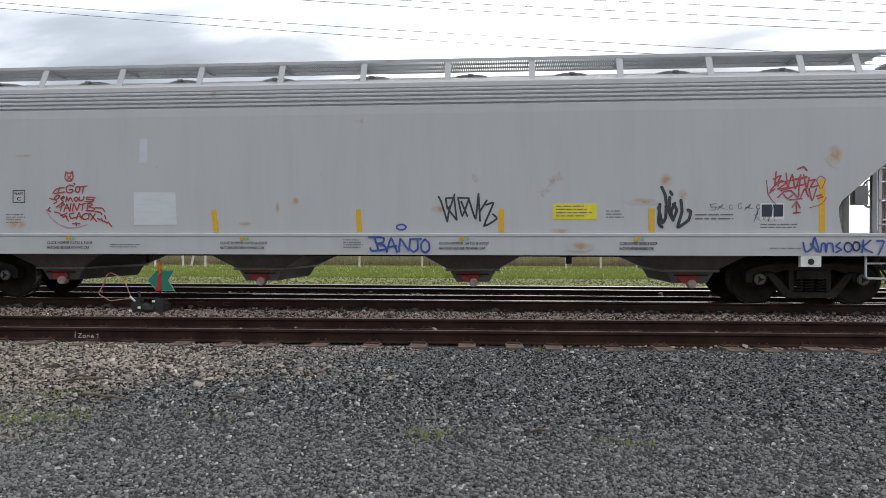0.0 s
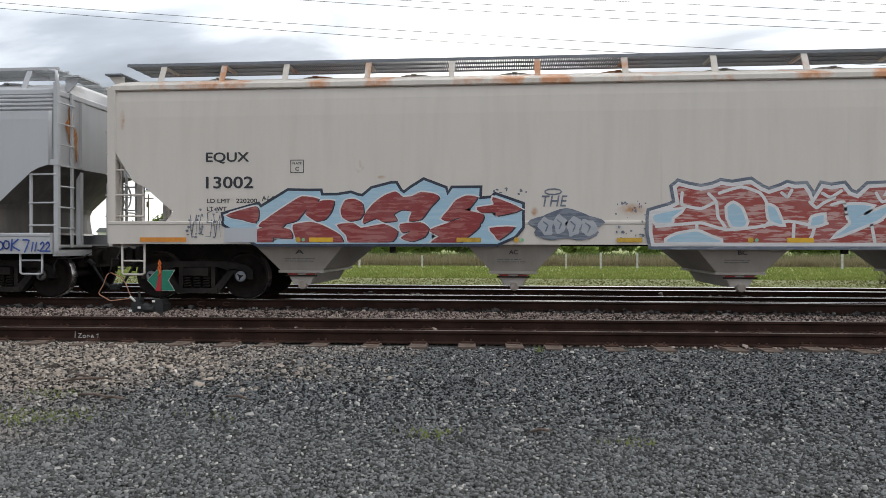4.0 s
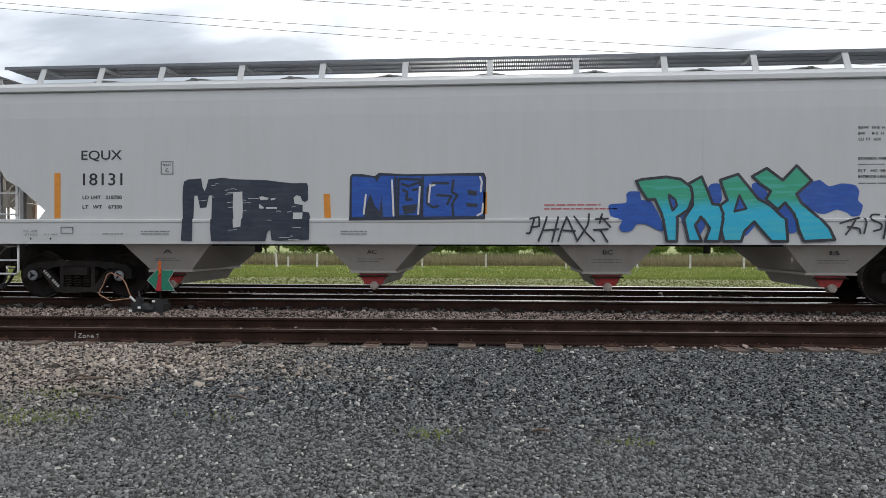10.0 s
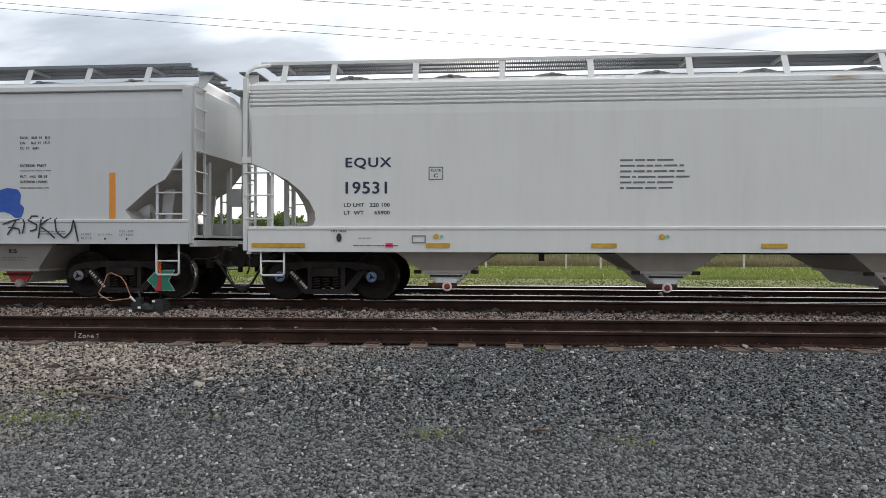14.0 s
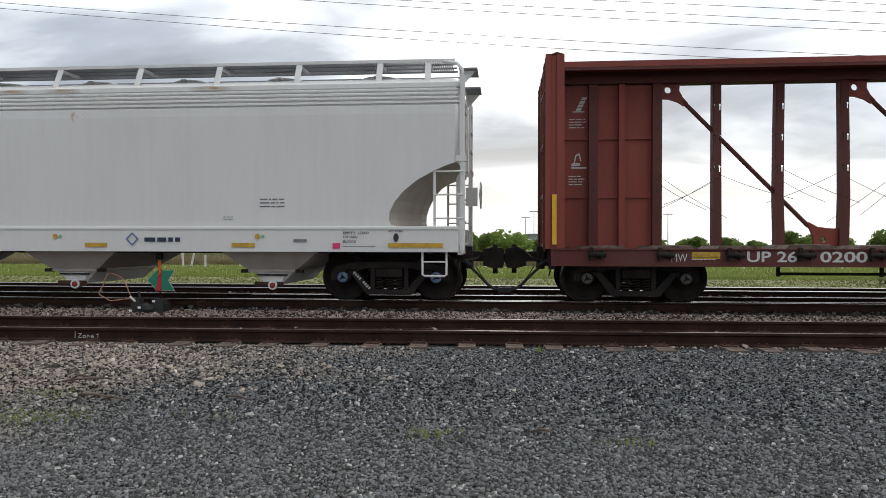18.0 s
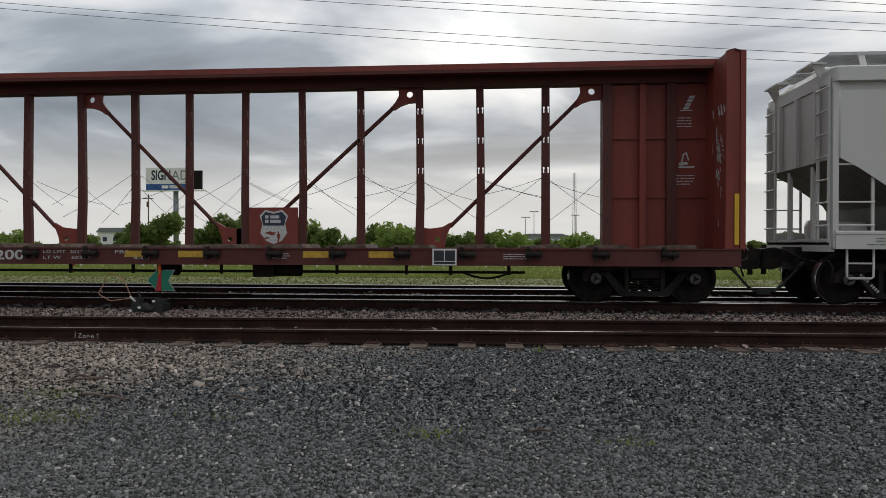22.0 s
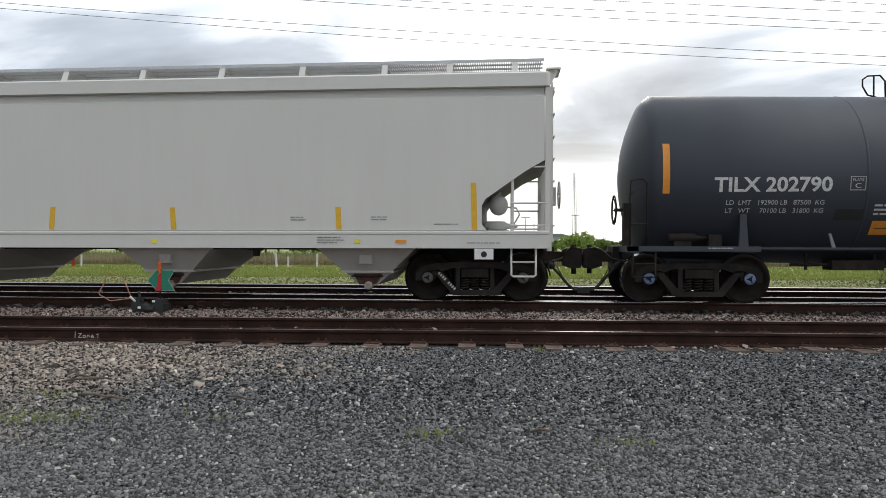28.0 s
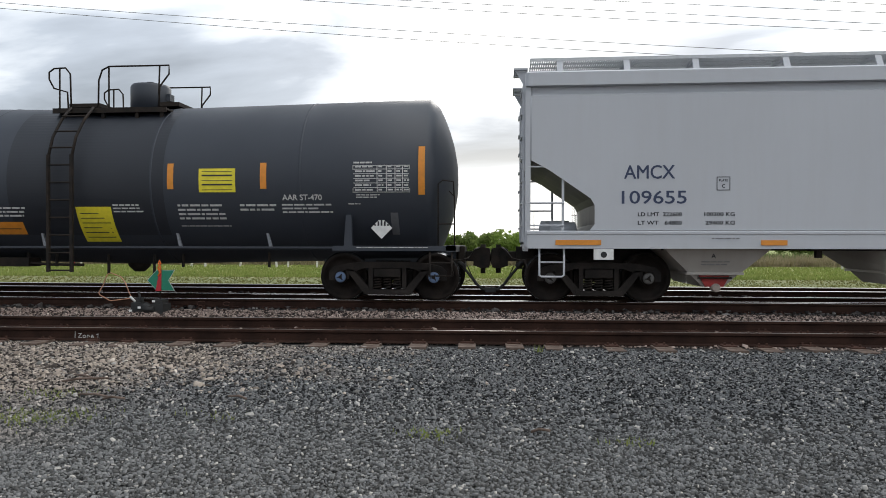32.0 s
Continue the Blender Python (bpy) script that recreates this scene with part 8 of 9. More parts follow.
for s in (-1, 1):
    x = s * 8.74
    for z, tall in ((3.85, True), (2.72, False)):
        bm = bmesh.new()
        if tall:
            for k in range(4):
                polygon(bm, [(x - 0.05 + k * 0.035, z - 0.12 + k * 0.07), (x + 0.05 + k * 0.035, z - 0.12 + k * 0.07), (x + 0.08 + k * 0.035, z - 0.065 + k * 0.07), (x - 0.02 + k * 0.035, z - 0.065 + k * 0.07)], -0.066)
            stroke(bm, [(x - 0.10, z - 0.14), (x + 0.12, z - 0.14)], 0.02, -0.066)
        else:
            stroke(bm, [(x - 0.12, z - 0.12), (x + 0.16, z - 0.12)], 0.03, -0.066), stroke(bm, [(x - 0.08, z - 0.08), (x - 0.04, z + 0.12), (x + 0.02, z + 0.16), (x + 0.06, z + 0.02)], 0.025, -0.066), stroke(bm, [(x - 0.10, z - 0.06), (x + 0.02, z - 0.05)], 0.06, -0.066)
        part("loading_diagram", bm, "chalk", Ew, "white stencilled loading diagram")
        bars("notice_print", x - 0.18, x + 0.18, z - 0.48, z - 0.26, 4, -0.066, "chalk", Ew, 180 + s + int(z * 3))


# ------------------------------------------------------------ ground
def ground_z(y):
    """Height of the ground across the tracks."""
    return float(np.interp(y, (-2000, 3, 9, 11.9, 13.2, 15.8, 16.8, 17.4, 20.0, 21.2, 24, 3000), (0, 0, 0.0, 0.0, 0.10, 0.10, 0.05, 0.09, 0.09, -0.02, -0.05, -0.05)))


def build_ground():
    m, nt, b = shader("gravel_and_grass", (0.12, 0.12, 0.12), 0.95)
    co = nt.nodes.new("ShaderNodeTexCoord")
    sep = nt.nodes.new("ShaderNodeSeparateXYZ")
    nt.links.new(co.outputs["Object"], sep.inputs[0])
    vor = nt.nodes.new("ShaderNodeTexVoronoi")
    vor.inputs["Scale"].default_value = 26
    nt.links.new(co.outputs["Object"], vor.inputs["Vector"])
    patch = noise_node(nt, 0.35, 5)
    fine = noise_node(nt, 9, 5)
    # near-black base: the shade in the gaps between stones, put into the colour
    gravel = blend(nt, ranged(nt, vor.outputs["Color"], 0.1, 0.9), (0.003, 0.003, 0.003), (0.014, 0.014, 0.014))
    gravel = blend(nt, ranged(nt, patch, 0.42, 0.65, 0, 0.6), gravel, (0.05, 0.042, 0.035))
    edge = nt.nodes.new("ShaderNodeMath"); edge.operation = "MULTIPLY_ADD"
    edge.inputs[1].default_value = 6.0
    nt.links.new(noise_node(nt, 0.5, 4), edge.inputs[0]); nt.links.new(sep.outputs[1], edge.inputs[2])
    lawn = blend(nt, ranged(nt, noise_node(nt, 0.22, 6, (0.35, 1, 1)), 0.35, 0.68), (0.20, 0.26, 0.06), (0.33, 0.32, 0.12))
    lawn = blend(nt, ranged(nt, fine, 0.45, 0.75, 0, 0.7), lawn, (0.11, 0.17, 0.04))
    # straw-coloured verge with worn wheel tracks before the green
    straw = blend(nt, ranged(nt, noise_node(nt, 0.5, 5, (0.12, 1.6, 1)), 0.40, 0.62), (0.165, 0.165, 0.055), (0.125, 0.15, 0.042))
    straw = blend(nt, ranged(nt, noise_node(nt, 0.9, 4, (0.06, 1.5, 1), 0.6, (4, 2, 0)), 0.60, 0.68, 0, 0.7), straw, (0.235, 0.215, 0.135))
    lawn = blend(nt, ranged(nt, edge.outputs[0], 32.5, 35.5), straw, lawn)
    far = blend(nt, ranged(nt, edge.outputs[0], 24.5, 26.0), gravel, lawn)
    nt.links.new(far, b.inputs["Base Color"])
    bump(nt, b, vor.outputs["Distance"], 0.5, 0.02)
    xs = [-3000, -400, -80] + [-40 + 2 * i for i in range(41)] + [80, 400, 3000]
    ys = [-2000, -200, -30, 0, 3, 6, 9, 11.9, 12.5, 13.2, 15.8, 16.3, 16.8, 17.4, 20.0, 20.6, 21.2, 24, 30, 38, 48, 60, 90, 150, 300, 700, 3000]
    verts = [(x, y, ground_z(y)) for y in ys for x in xs]
    n = len(xs)
    faces = [(j * n + i, j * n + i + 1, (j + 1) * n + i + 1, (j + 1) * n + i) for j in range(len(ys) - 1) for i in range(n - 1)]
    me = bpy.data.meshes.new("ground")
    me.from_pydata(verts, [], faces)
    return tagged(part("ground", me, m, None), "gravel yard painted near black as gap shade, with grass beyond the tracks", "ground", kind="structure")


build_ground()


def stones_material(name, tones, tan=None):
    m, nt, b = shader(name, tones[0], 0.9)
    b.inputs["Specular IOR Level"].default_value = 0.25
    geo = nt.nodes.new("ShaderNodeNewGeometry")
    ramp = nt.nodes.new("ShaderNodeValToRGB")
    ramp.color_ramp.interpolation = "LINEAR"
    els = ramp.color_ramp.elements
    while len(els) < len(tones):
        els.new(0.5)
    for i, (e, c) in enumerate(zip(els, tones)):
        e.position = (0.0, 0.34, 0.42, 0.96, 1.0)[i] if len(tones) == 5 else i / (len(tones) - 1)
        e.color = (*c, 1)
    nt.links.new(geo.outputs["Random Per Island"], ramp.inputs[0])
    c = ramp.outputs[0]
    if tan:
        mask = noise_node(nt, 0.55, 5, (0.7, 1, 1), 0.6, (3.1, 0.4, 0))
        co = nt.nodes.new("ShaderNodeTexCoord")
        sep = nt.nodes.new("ShaderNodeSeparateXYZ")
        nt.links.new(co.outputs["Object"], sep.inputs[0])
        side = nt.nodes.new("ShaderNodeMath"); side.operation = "MULTIPLY_ADD"; side.inputs[1].default_value = -0.09
        nt.links.new(sep.outputs[0], side.inputs[0]); nt.links.new(mask, side.inputs[2])
        warm = nt.nodes.new("ShaderNodeValToRGB")
        warm.color_ramp.elements[0].color, warm.color_ramp.elements[1].color = (*tan[0], 1), (*tan[1], 1)
        # tan tones keep the same near-black share for gap shade
        for at, f in ((0.36, 0.03), (0.44, 0.42)):
            e = warm.color_ramp.elements.new(at)
            e.color = (*[a + (b - a) * f for a, b in zip(*tan)], 1)
        nt.links.new(geo.outputs["Random Per Island"], warm.inputs[0])
        deep = nt.nodes.new("ShaderNodeMath"); deep.operation = "MULTIPLY_ADD"; deep.inputs[1].default_value = 0.05
        nt.links.new(sep.outputs[1], deep.inputs[0]); nt.links.new(side.outputs[0], deep.inputs[2])
        c = blend(nt, ranged(nt, deep.outputs[0], 1.02, 1.30, 0, 0.62), c, warm.outputs[0])
    dust = noise_node(nt, 60, 3)
    if tan:
        # paler, dusty gravel where vehicles drive
        worn = nt.nodes.new("ShaderNodeMath"); worn.operation = "MULTIPLY_ADD"; worn.inputs[1].default_value = 1.6
        nt.links.new(noise_node(nt, 0.45, 4, (0.4, 1, 1)), worn.inputs[0]); nt.links.new(sep.outputs[1], worn.inputs[2])
        c = blend(nt, ranged(nt, worn.outputs[0], 7.2, 4.9, 0, 0.30), c, (0.24, 0.237, 0.225))
    grain = noise_node(nt, 150, 2, (1, 1, 1), 0.65)
    c = blend(nt, 1.0, c, blend(nt, ranged(nt, grain, 0.36, 0.64), (0.84, 0.84, 0.84), (1.14, 1.14, 1.14)), "MULTIPLY")
    nt.links.new(c, b.inputs["Base Color"])
    bump(nt, b, dust, 0.25, 0.003)
    return m


def scatter_stones(name, material, label, count, area, size, seed, base=ground_z, flat=0.6):
    """Broken stones: jittered blocks strewn over a stretch of ground. area(rng, n) gives x, y."""
    rng = np.random.default_rng(seed)
    x, y = area(rng, count)
    n = len(x)
    z = np.array([base(v) for v in y])
    r = size[0] * np.exp(rng.normal(0, size[1], n))
    # broken blocks, smaller on top
    foot, top = ((-1, -1), (1, -1), (1, 1), (-1, 1)), 0.82
    unit = np.array([(a, b, -0.9) for a, b in foot] + [(a * top, b * top, 0.8) for a, b in foot], float) * 0.5
    pts = unit[None] * np.stack([rng.uniform(0.9, 1.7, n), rng.uniform(0.6, 1.0, n), rng.uniform(0.6, 1.15, n)], -1)[:, None] + rng.normal(0, 0.11, (n, 8, 3))
    pts[:, :, 2] *= flat + 0.2
    a, t = rng.uniform(0, 2 * np.pi, n), rng.normal(0, 0.36, n)
    c, s = np.cos(t)[:, None], np.sin(t)[:, None]
    X, Z = pts[:, :, 0] * c - pts[:, :, 2] * s, pts[:, :, 0] * s + pts[:, :, 2] * c
    c, s = np.cos(a)[:, None], np.sin(a)[:, None]
    X, Y = X * c - pts[:, :, 1] * s, X * s + pts[:, :, 1] * c
    co = np.stack([X, Y, Z], -1) * r[:, None, None]
    co += np.stack([x, y, z + r * rng.uniform(-0.15, 0.85, n)], -1)[:, None]
    quads = np.array(((4, 5, 6, 7), (0, 1, 5, 4), (1, 2, 6, 5), (2, 3, 7, 6), (3, 0, 4, 7)))
    idx = (quads[None] + 8 * np.arange(n)[:, None, None]).ravel()
    me = bpy.data.meshes.new(name)
    me.vertices.add(8 * n)
    me.vertices.foreach_set("co", co.ravel())
    me.loops.add(len(idx))
    me.loops.foreach_set("vertex_index", idx.astype(np.int32))
    me.polygons.add(5 * n)
    me.polygons.foreach_set("loop_start", np.arange(0, 20 * n, 4, dtype=np.int32))
    me.update(calc_edges=True)
    me.validate()
    return tagged(part(name, me, material, None), label, "gravel", kind="stuff")


# about a third of the stones near black, standing in for shaded gaps
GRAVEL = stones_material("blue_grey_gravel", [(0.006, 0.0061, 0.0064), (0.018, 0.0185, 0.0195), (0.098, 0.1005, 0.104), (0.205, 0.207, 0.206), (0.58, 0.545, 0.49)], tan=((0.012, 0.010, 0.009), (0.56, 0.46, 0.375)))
BALLAST = stones_material("brown_ballast", [(0.015, 0.011, 0.010), (0.05, 0.036, 0.031), (0.23, 0.172, 0.150), (0.43, 0.345, 0.300), (0.64, 0.55, 0.49)])

DARK_BALLAST = stones_material("dark_ballast", [(0.012, 0.011, 0.011), (0.03, 0.027, 0.026), (0.06, 0.055, 0.052), (0.12, 0.11, 0.105), (0.26, 0.25, 0.24)])


def wedge(y0, y1, margin=1.15, power=1.0):
    def area(rng, n):
        y = y0 + (y1 - y0) * rng.random(n) ** power
        # width of the strip grows with distance
        keep = rng.random(n) < (y / y1)
        y = y[keep]
        half = 0.64 * y * margin
        return (rng.random(len(y)) * 2 - 1) * half - 0.088 * y, y
    return area


def packed(y0, y1, cell):
    """Stones lying side by side, each a little off its place."""
    def area(rng, n):
        xs, ys = [], []
        for y in np.arange(y0, y1, cell * 0.92):
            half = 0.72 * y
            x = np.arange(-half, half, cell * 1.08) - 0.088 * y + rng.uniform(0, cell)
            xs.append(x), ys.append(np.full(len(x), y))
        x, y = np.concatenate(xs), np.concatenate(ys)
        keep = rng.random(len(x)) < 0.90
        x, y = x[keep], y[keep]
        return x + rng.normal(0, cell * 0.20, len(x)), y + rng.normal(0, cell * 0.20, len(x))
    return area


def strip(x0, x1, y0, y1):
    return lambda rng, n: (rng.uniform(x0, x1, n), rng.uniform(y0, y1, n) )


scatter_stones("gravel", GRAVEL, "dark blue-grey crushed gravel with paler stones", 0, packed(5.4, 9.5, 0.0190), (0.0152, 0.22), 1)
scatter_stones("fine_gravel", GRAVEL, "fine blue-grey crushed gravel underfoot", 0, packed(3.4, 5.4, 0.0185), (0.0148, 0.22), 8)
def aside(rng, n):
    """The yard on both sides of the walkway and behind it, more loosely strewn."""
    x, y = rng.uniform(-11, 11, n), rng.uniform(-3, 9.4, n)
    keep = (np.abs(x + 0.088 * y) > 0.70 * y) | (y < 3.4)
    return x[keep], y[keep]


scatter_stones("yard_gravel", GRAVEL, "coarser blue-grey gravel around the yard", 52000, aside, (0.034, 0.25), 9)
CHIPS = stones_material("pale_chips", [(0.14, 0.138, 0.13), (0.20, 0.195, 0.185), (0.28, 0.27, 0.25), (0.40, 0.385, 0.36), (0.58, 0.55, 0.50)])
scatter_stones("larger_gravel", CHIPS, "scattered larger pale stones among the gravel", 1500, wedge(5.2, 9.5, 1.2), (0.024, 0.28), 2)
PALE = stones_material("tan_stones", [(0.03, 0.025, 0.022), (0.10, 0.082, 0.07), (0.27, 0.225, 0.185), (0.48, 0.41, 0.34), (0.66, 0.59, 0.52)])


def tan_patch(rng, n):
    """A loose spill of larger tan stones, thinning out towards its edge."""
    x, y = rng.normal(-5.2, 1.6, n), rng.normal(7.8, 0.8, n)
    keep = (y > 6.3) & (y < 9.45) & (x > -9) & (x < 0.5)
    return x[keep], y[keep]


scatter_stones("tan_stones", PALE, "loose patch of larger tan and pale stones", 7500, tan_patch, (0.022, 0.30), 6)
scatter_stones("ballast", BALLAST, "brownish broken ballast stones between the tracks", 95000, lambda rng, n: (rng.uniform(-11, 11, n), rng.uniform(9.75, 13.35, n)), (0.0205, 0.28), 3)
scatter_stones("track_ballast", DARK_BALLAST, "broken ballast stones between the rails", 24000, lambda rng, n: (rng.uniform(-14, 13, n), rng.uniform(13.3, 21.0, n)), (0.045, 0.26), 4)


# ------------------------------------------------------------ tracks
def rail_mesh(length, name, top):
    prof = [(-0.07, 0.0), (0.07, 0.0), (0.07, 0.012), (0.012, 0.032), (0.012, 0.125), (0.037, 0.14), (0.037, 0.166), (0.028, 0.176), (-0.028, 0.176), (-0.037, 0.166), (-0.037, 0.14), (-0.012, 0.125), (-0.012, 0.032), (-0.07, 0.012)]
    bm = bmesh.new()
    a = [bm.verts.new((-length / 2, y, z)) for y, z in prof]
    b = [bm.verts.new((length / 2, y, z)) for y, z in prof]
    n = len(prof)
    for i in range(n):
        f = bm.faces.new((a[i], a[(i + 1) % n], b[(i + 1) % n], b[i]))
        f.material_index = 1 if i in ((6, 7, 8) if top == "railhead" else (7,)) else 0
    bm.faces.new(a), bm.faces.new(b)
    me = bpy.data.meshes.new(name)
    bmesh.ops.recalc_face_normals(bm, faces=bm.faces)
    bm.to_mesh(me)
    bm.free()
    me.materials.append(M["rail"]), me.materials.append(M[top])
    return me


def track(label, y, head, slope=0.0, top="railhead", length=400, ties=(-9, 9), seed=1, tie_y=1.30, proud=0.0, shown=()):
    """Two rails on sleepers. head: height of the rail heads."""
    rnd = random.Random(seed)
    t = new("railway_track")
    t.location, t.rotation_euler = (0, y, head - 0.176), (0, 0, math.atan(slope))
    tagged(t, label, "railway track", kind="structure")
    if "rail" + top not in CACHE:
        CACHE["rail" + top] = rail_mesh(length, "rail", top)
    me = CACHE["rail" + top]
    for s in (-1, 1):
        part("rail", me, None, t).location = (0, s * 0.753, 0)
    bm = boxes((-0.115, 0.115, -tie_y, tie_y, -0.18, -0.014))
    soften(bm, 0.012)
    tie = bpy.data.meshes.new("sleeper")
    bm.to_mesh(tie)
    bm.free()
    tie.materials.append(M["timber"])
    bm = boxes((-0.09, 0.09, -0.18, 0.18, -0.014, 0.004))
    for dx, dy in ((-0.05, -0.10), (0.05, -0.10), (-0.05, 0.10), (0.05, 0.10)):
        box(bm, dx - 0.012, dx + 0.012, dy - 0.012, dy + 0.012, 0.004, 0.035)
    pl = bpy.data.meshes.new("tie_plate")
    bm.to_mesh(pl)
    bm.free()
    pl.materials.append(M["rust"])
    x, rest = ties[0], sorted(shown)
    while x < ties[1]:
        if rest and x > rest[0] - 0.45:
            x = rest.pop(0)
        k = part("sleeper", tie, None, t)
        k.location, k.rotation_euler = (x, rnd.uniform(-0.08, 0.08), rnd.uniform(-0.012, 0.004) + proud), (0, 0, rnd.uniform(-0.02, 0.02))
        for s in (-1, 1):
            part("tie_plate", pl, None, k).location = (0, s * 0.753, 0)
        x += rnd.uniform(0.54, 0.68)
    return t


track("dark rusty siding rails on half-buried timber sleepers", NEAR_Y, NEAR_Z, NEAR_SLOPE, "railhead_dull", seed=3, proud=0.026, tie_y=1.27,
      shown=(-6.45, -5.79, -5.26, -4.45, -3.25, -2.56, -1.83, -1.21, -0.56, 0.06, 0.58, 1.36, 2.01, 2.89, 3.36, 3.95, 4.54))
track("running rails worn bright under the moving train", TRACK_Y, RAIL_Z, seed=4)
track("shiny rails of a track beyond the train", 18.6, 0.27, seed=5)


# ------------------------------------------------------------ switch stand beside the track
def switch_stand():
    st = new("switch_stand")
    st.location = (-6.53, 13.05, 0.05)
    tagged(st, "low black switch stand with green and red arrow target", "switch stand")
    bm = boxes((-0.12, 0.13, -0.16, 0.16, 0.0, 0.20), (-0.09, 0.10, -0.12, 0.12, 0.20, 0.28), (-0.56, 0.16, -0.13, -0.02, -0.02, 0.05), (-0.56, 0.16, 0.06, 0.17, -0.02, 0.05))
    rod(bm, (-0.3, -0.05, 0.10), (0.0, -0.05, 0.12), 0.05, 8)
    soften(bm, 0.015)
    part("base", bm, "hose", st)
    bm = boxes((-0.52, -0.30, -0.12, 0.06, 0.04, 0.22), (-0.44, -0.34, -0.08, 0.02, 0.22, 0.32))
    soften(bm, 0.02)
    part("lever_housing", bm, "hose", st)
    bm = bmesh.new()
    rod(bm, (-0.34, -0.06, 0.20), (-0.40, -0.06, 0.44), 0.03, 8, 0.018)
    rod(bm, (-0.34, -0.14, 0.12), (-0.04, -0.17, 0.10), 0.055, 10)
    turned(bm, (-0.20, 0, 0.13), [(-0.20, 0.02), (-0.19, 0.09), (-0.13, 0.10)], 14)
    part("crank", bm, "hose", st)
    for x, z in ((-0.47, 0.06), (-0.30, 0.12), (-0.02, 0.24)):
        bm = boxes((x - 0.028, x + 0.028, -0.232, -0.222, z, z + 0.04))
        part("tag", bm, "white", st, "small white tag")
    bm = bmesh.new()
    rod(bm, (0, 0, 0.2), (0, 0, 0.86), 0.014, 8)
    mast = part("mast", bm, "iron", st)
    g = plain("green_target_enamel", (0.010, 0.20, 0.12), 0.45, scale=30)
    r = plain("red_target_enamel", (0.45, 0.02, 0.03), 0.45, scale=30)
    bm = bmesh.new()
    prism(bm, [(-0.24, 0.64), (-0.06, 0.83), (0.28, 0.83), (0.16, 0.64), (0.28, 0.45), (-0.06, 0.45)], -0.022, -0.016)
    part("target", bm, g, mast, "green arrow-shaped target")
    bm = bmesh.new()
    prism(bm, [(-0.256, 0.64), (-0.064, 0.838), (0.294, 0.838), (0.172, 0.64), (0.294, 0.442), (-0.064, 0.442)], -0.015, -0.012)
    part("target_edge", bm, "chalk", mast)
    bm = bmesh.new()
    prism(bm, [(-0.08, 0.44), (0.03, 0.44), (0.035, 0.85), (0.0, 0.85)], -0.030, -0.024)
    part("cross_target", bm, r, mast, "red target seen edge on")
    o = plain("orange_flag", (0.80, 0.16, 0.02), 0.6, scale=20)
    bm = bmesh.new()
    pipe(bm, [(-0.03, -0.035, 0.72), (0.02, -0.04, 0.80), (-0.03, -0.035, 0.88), (0.03, -0.04, 0.96), (0.0, -0.035, 1.02), (-0.02, -0.035, 0.96), (0.025, -0.035, 0.88), (-0.02, -0.03, 0.80)], 0.016, 5)
    part("pennant", bm, o, mast, "orange cord tied on the mast")
    h = plain("copper_orange_paint", (0.46, 0.22, 0.13), 0.45, scale=18)
    bm = bmesh.new()
    pipe(bm, [(-0.55, -0.06, 0.33), (-0.60, -0.06, 0.44), (-0.66, -0.05, 0.58), (-0.75, -0.05, 0.70), (-0.96, -0.05, 0.78), (-1.03, -0.05, 0.74), (-1.10, -0.05, 0.56), (-1.19, -0.06, 0.40), (-1.17, -0.06, 0.36), (-0.98, -0.07, 0.26), (-0.93, -0.07, 0.25), (-0.60, -0.07, 0.29), (-0.55, -0.07, 0.31)], 0.0105, 6)
    part("lever_loop", bm, h, st, "bent orange throwing lever")
    bm = bmesh.new()
    rod(bm, (-0.56, -0.07, 0.33), (-0.46, -0.07, 0.24), 0.021, 8)
    part("lever_end", bm, "white", st)
    return st


switch_stand()
# rods and slide plates by the points
for x, w in ((-5.9, 0.09), (-5.4, 0.07)):
    bm = bmesh.new()
    pipe(bm, [(x + w * math.cos(a), 13.45 + 0.0, 0.22 + w * 0.5 * math.sin(a)) for a in [0.6 + 0.6 * k for k in range(9)]], 0.012, 5)
    tagged(part("rail_clip", bm, "rust", None), "small steel clip on the rail foot", "rail clip", "rail clips", "structure")
bm = boxes((-4.8, -3.7, 13.98, 14.18, 0.11, 0.24), (-4.5, -4.0, 14.0, 14.16, 0.24, 0.27))
tagged(part("switch_cover", soften(bm, 0.03), "grate", None), "grey steel cover plate between the rails", "cover plate")
# closure rail of the turnout, running off to the right
turnout = new("turnout_rails")
turnout.location, turnout.rotation_euler = (0, 0, 0), (0, 0, 0)
tagged(turnout, "worn closure rails of the turnout", "railway track", kind="structure")


def closure_rail(y0, y1, x0, x1):
    bm = bmesh.new()
    prof = [(-0.07, 0.0), (0.07, 0.0), (0.012, 0.032), (0.012, 0.125), (0.037, 0.14), (0.037, 0.17), (-0.037, 0.17), (-0.037, 0.14), (-0.012, 0.125), (-0.012, 0.032)]
    rings = []
    for k in range(9):
        f = k / 8
        rings.append([(x0 + (x1 - x0) * f, y0 + (y1 - y0) * f ** 1.6 + a, RAIL_Z - 0.176 + b) for a, b in prof])
    vs = [[bm.verts.new(p) for p in r] for r in rings]
    for s, t in zip(vs, vs[1:]):
        for k in range(len(prof)):
            bm.faces.new((s[k], s[(k + 1) % len(prof)], t[(k + 1) % len(prof)], t[k])).material_index = 1 if k == 5 else 0
    bm.faces.new(vs[0]), bm.faces.new(vs[-1])
    part("rail", bm, ["rail", "railhead"], turnout)


closure_rail(13.90, 14.75, -5.5, 26)
closure_rail(15.10, 16.35, -5.5, 26)
# chalk mark on the near rail
a = math.atan(NEAR_SLOPE)
bm = bmesh.new()
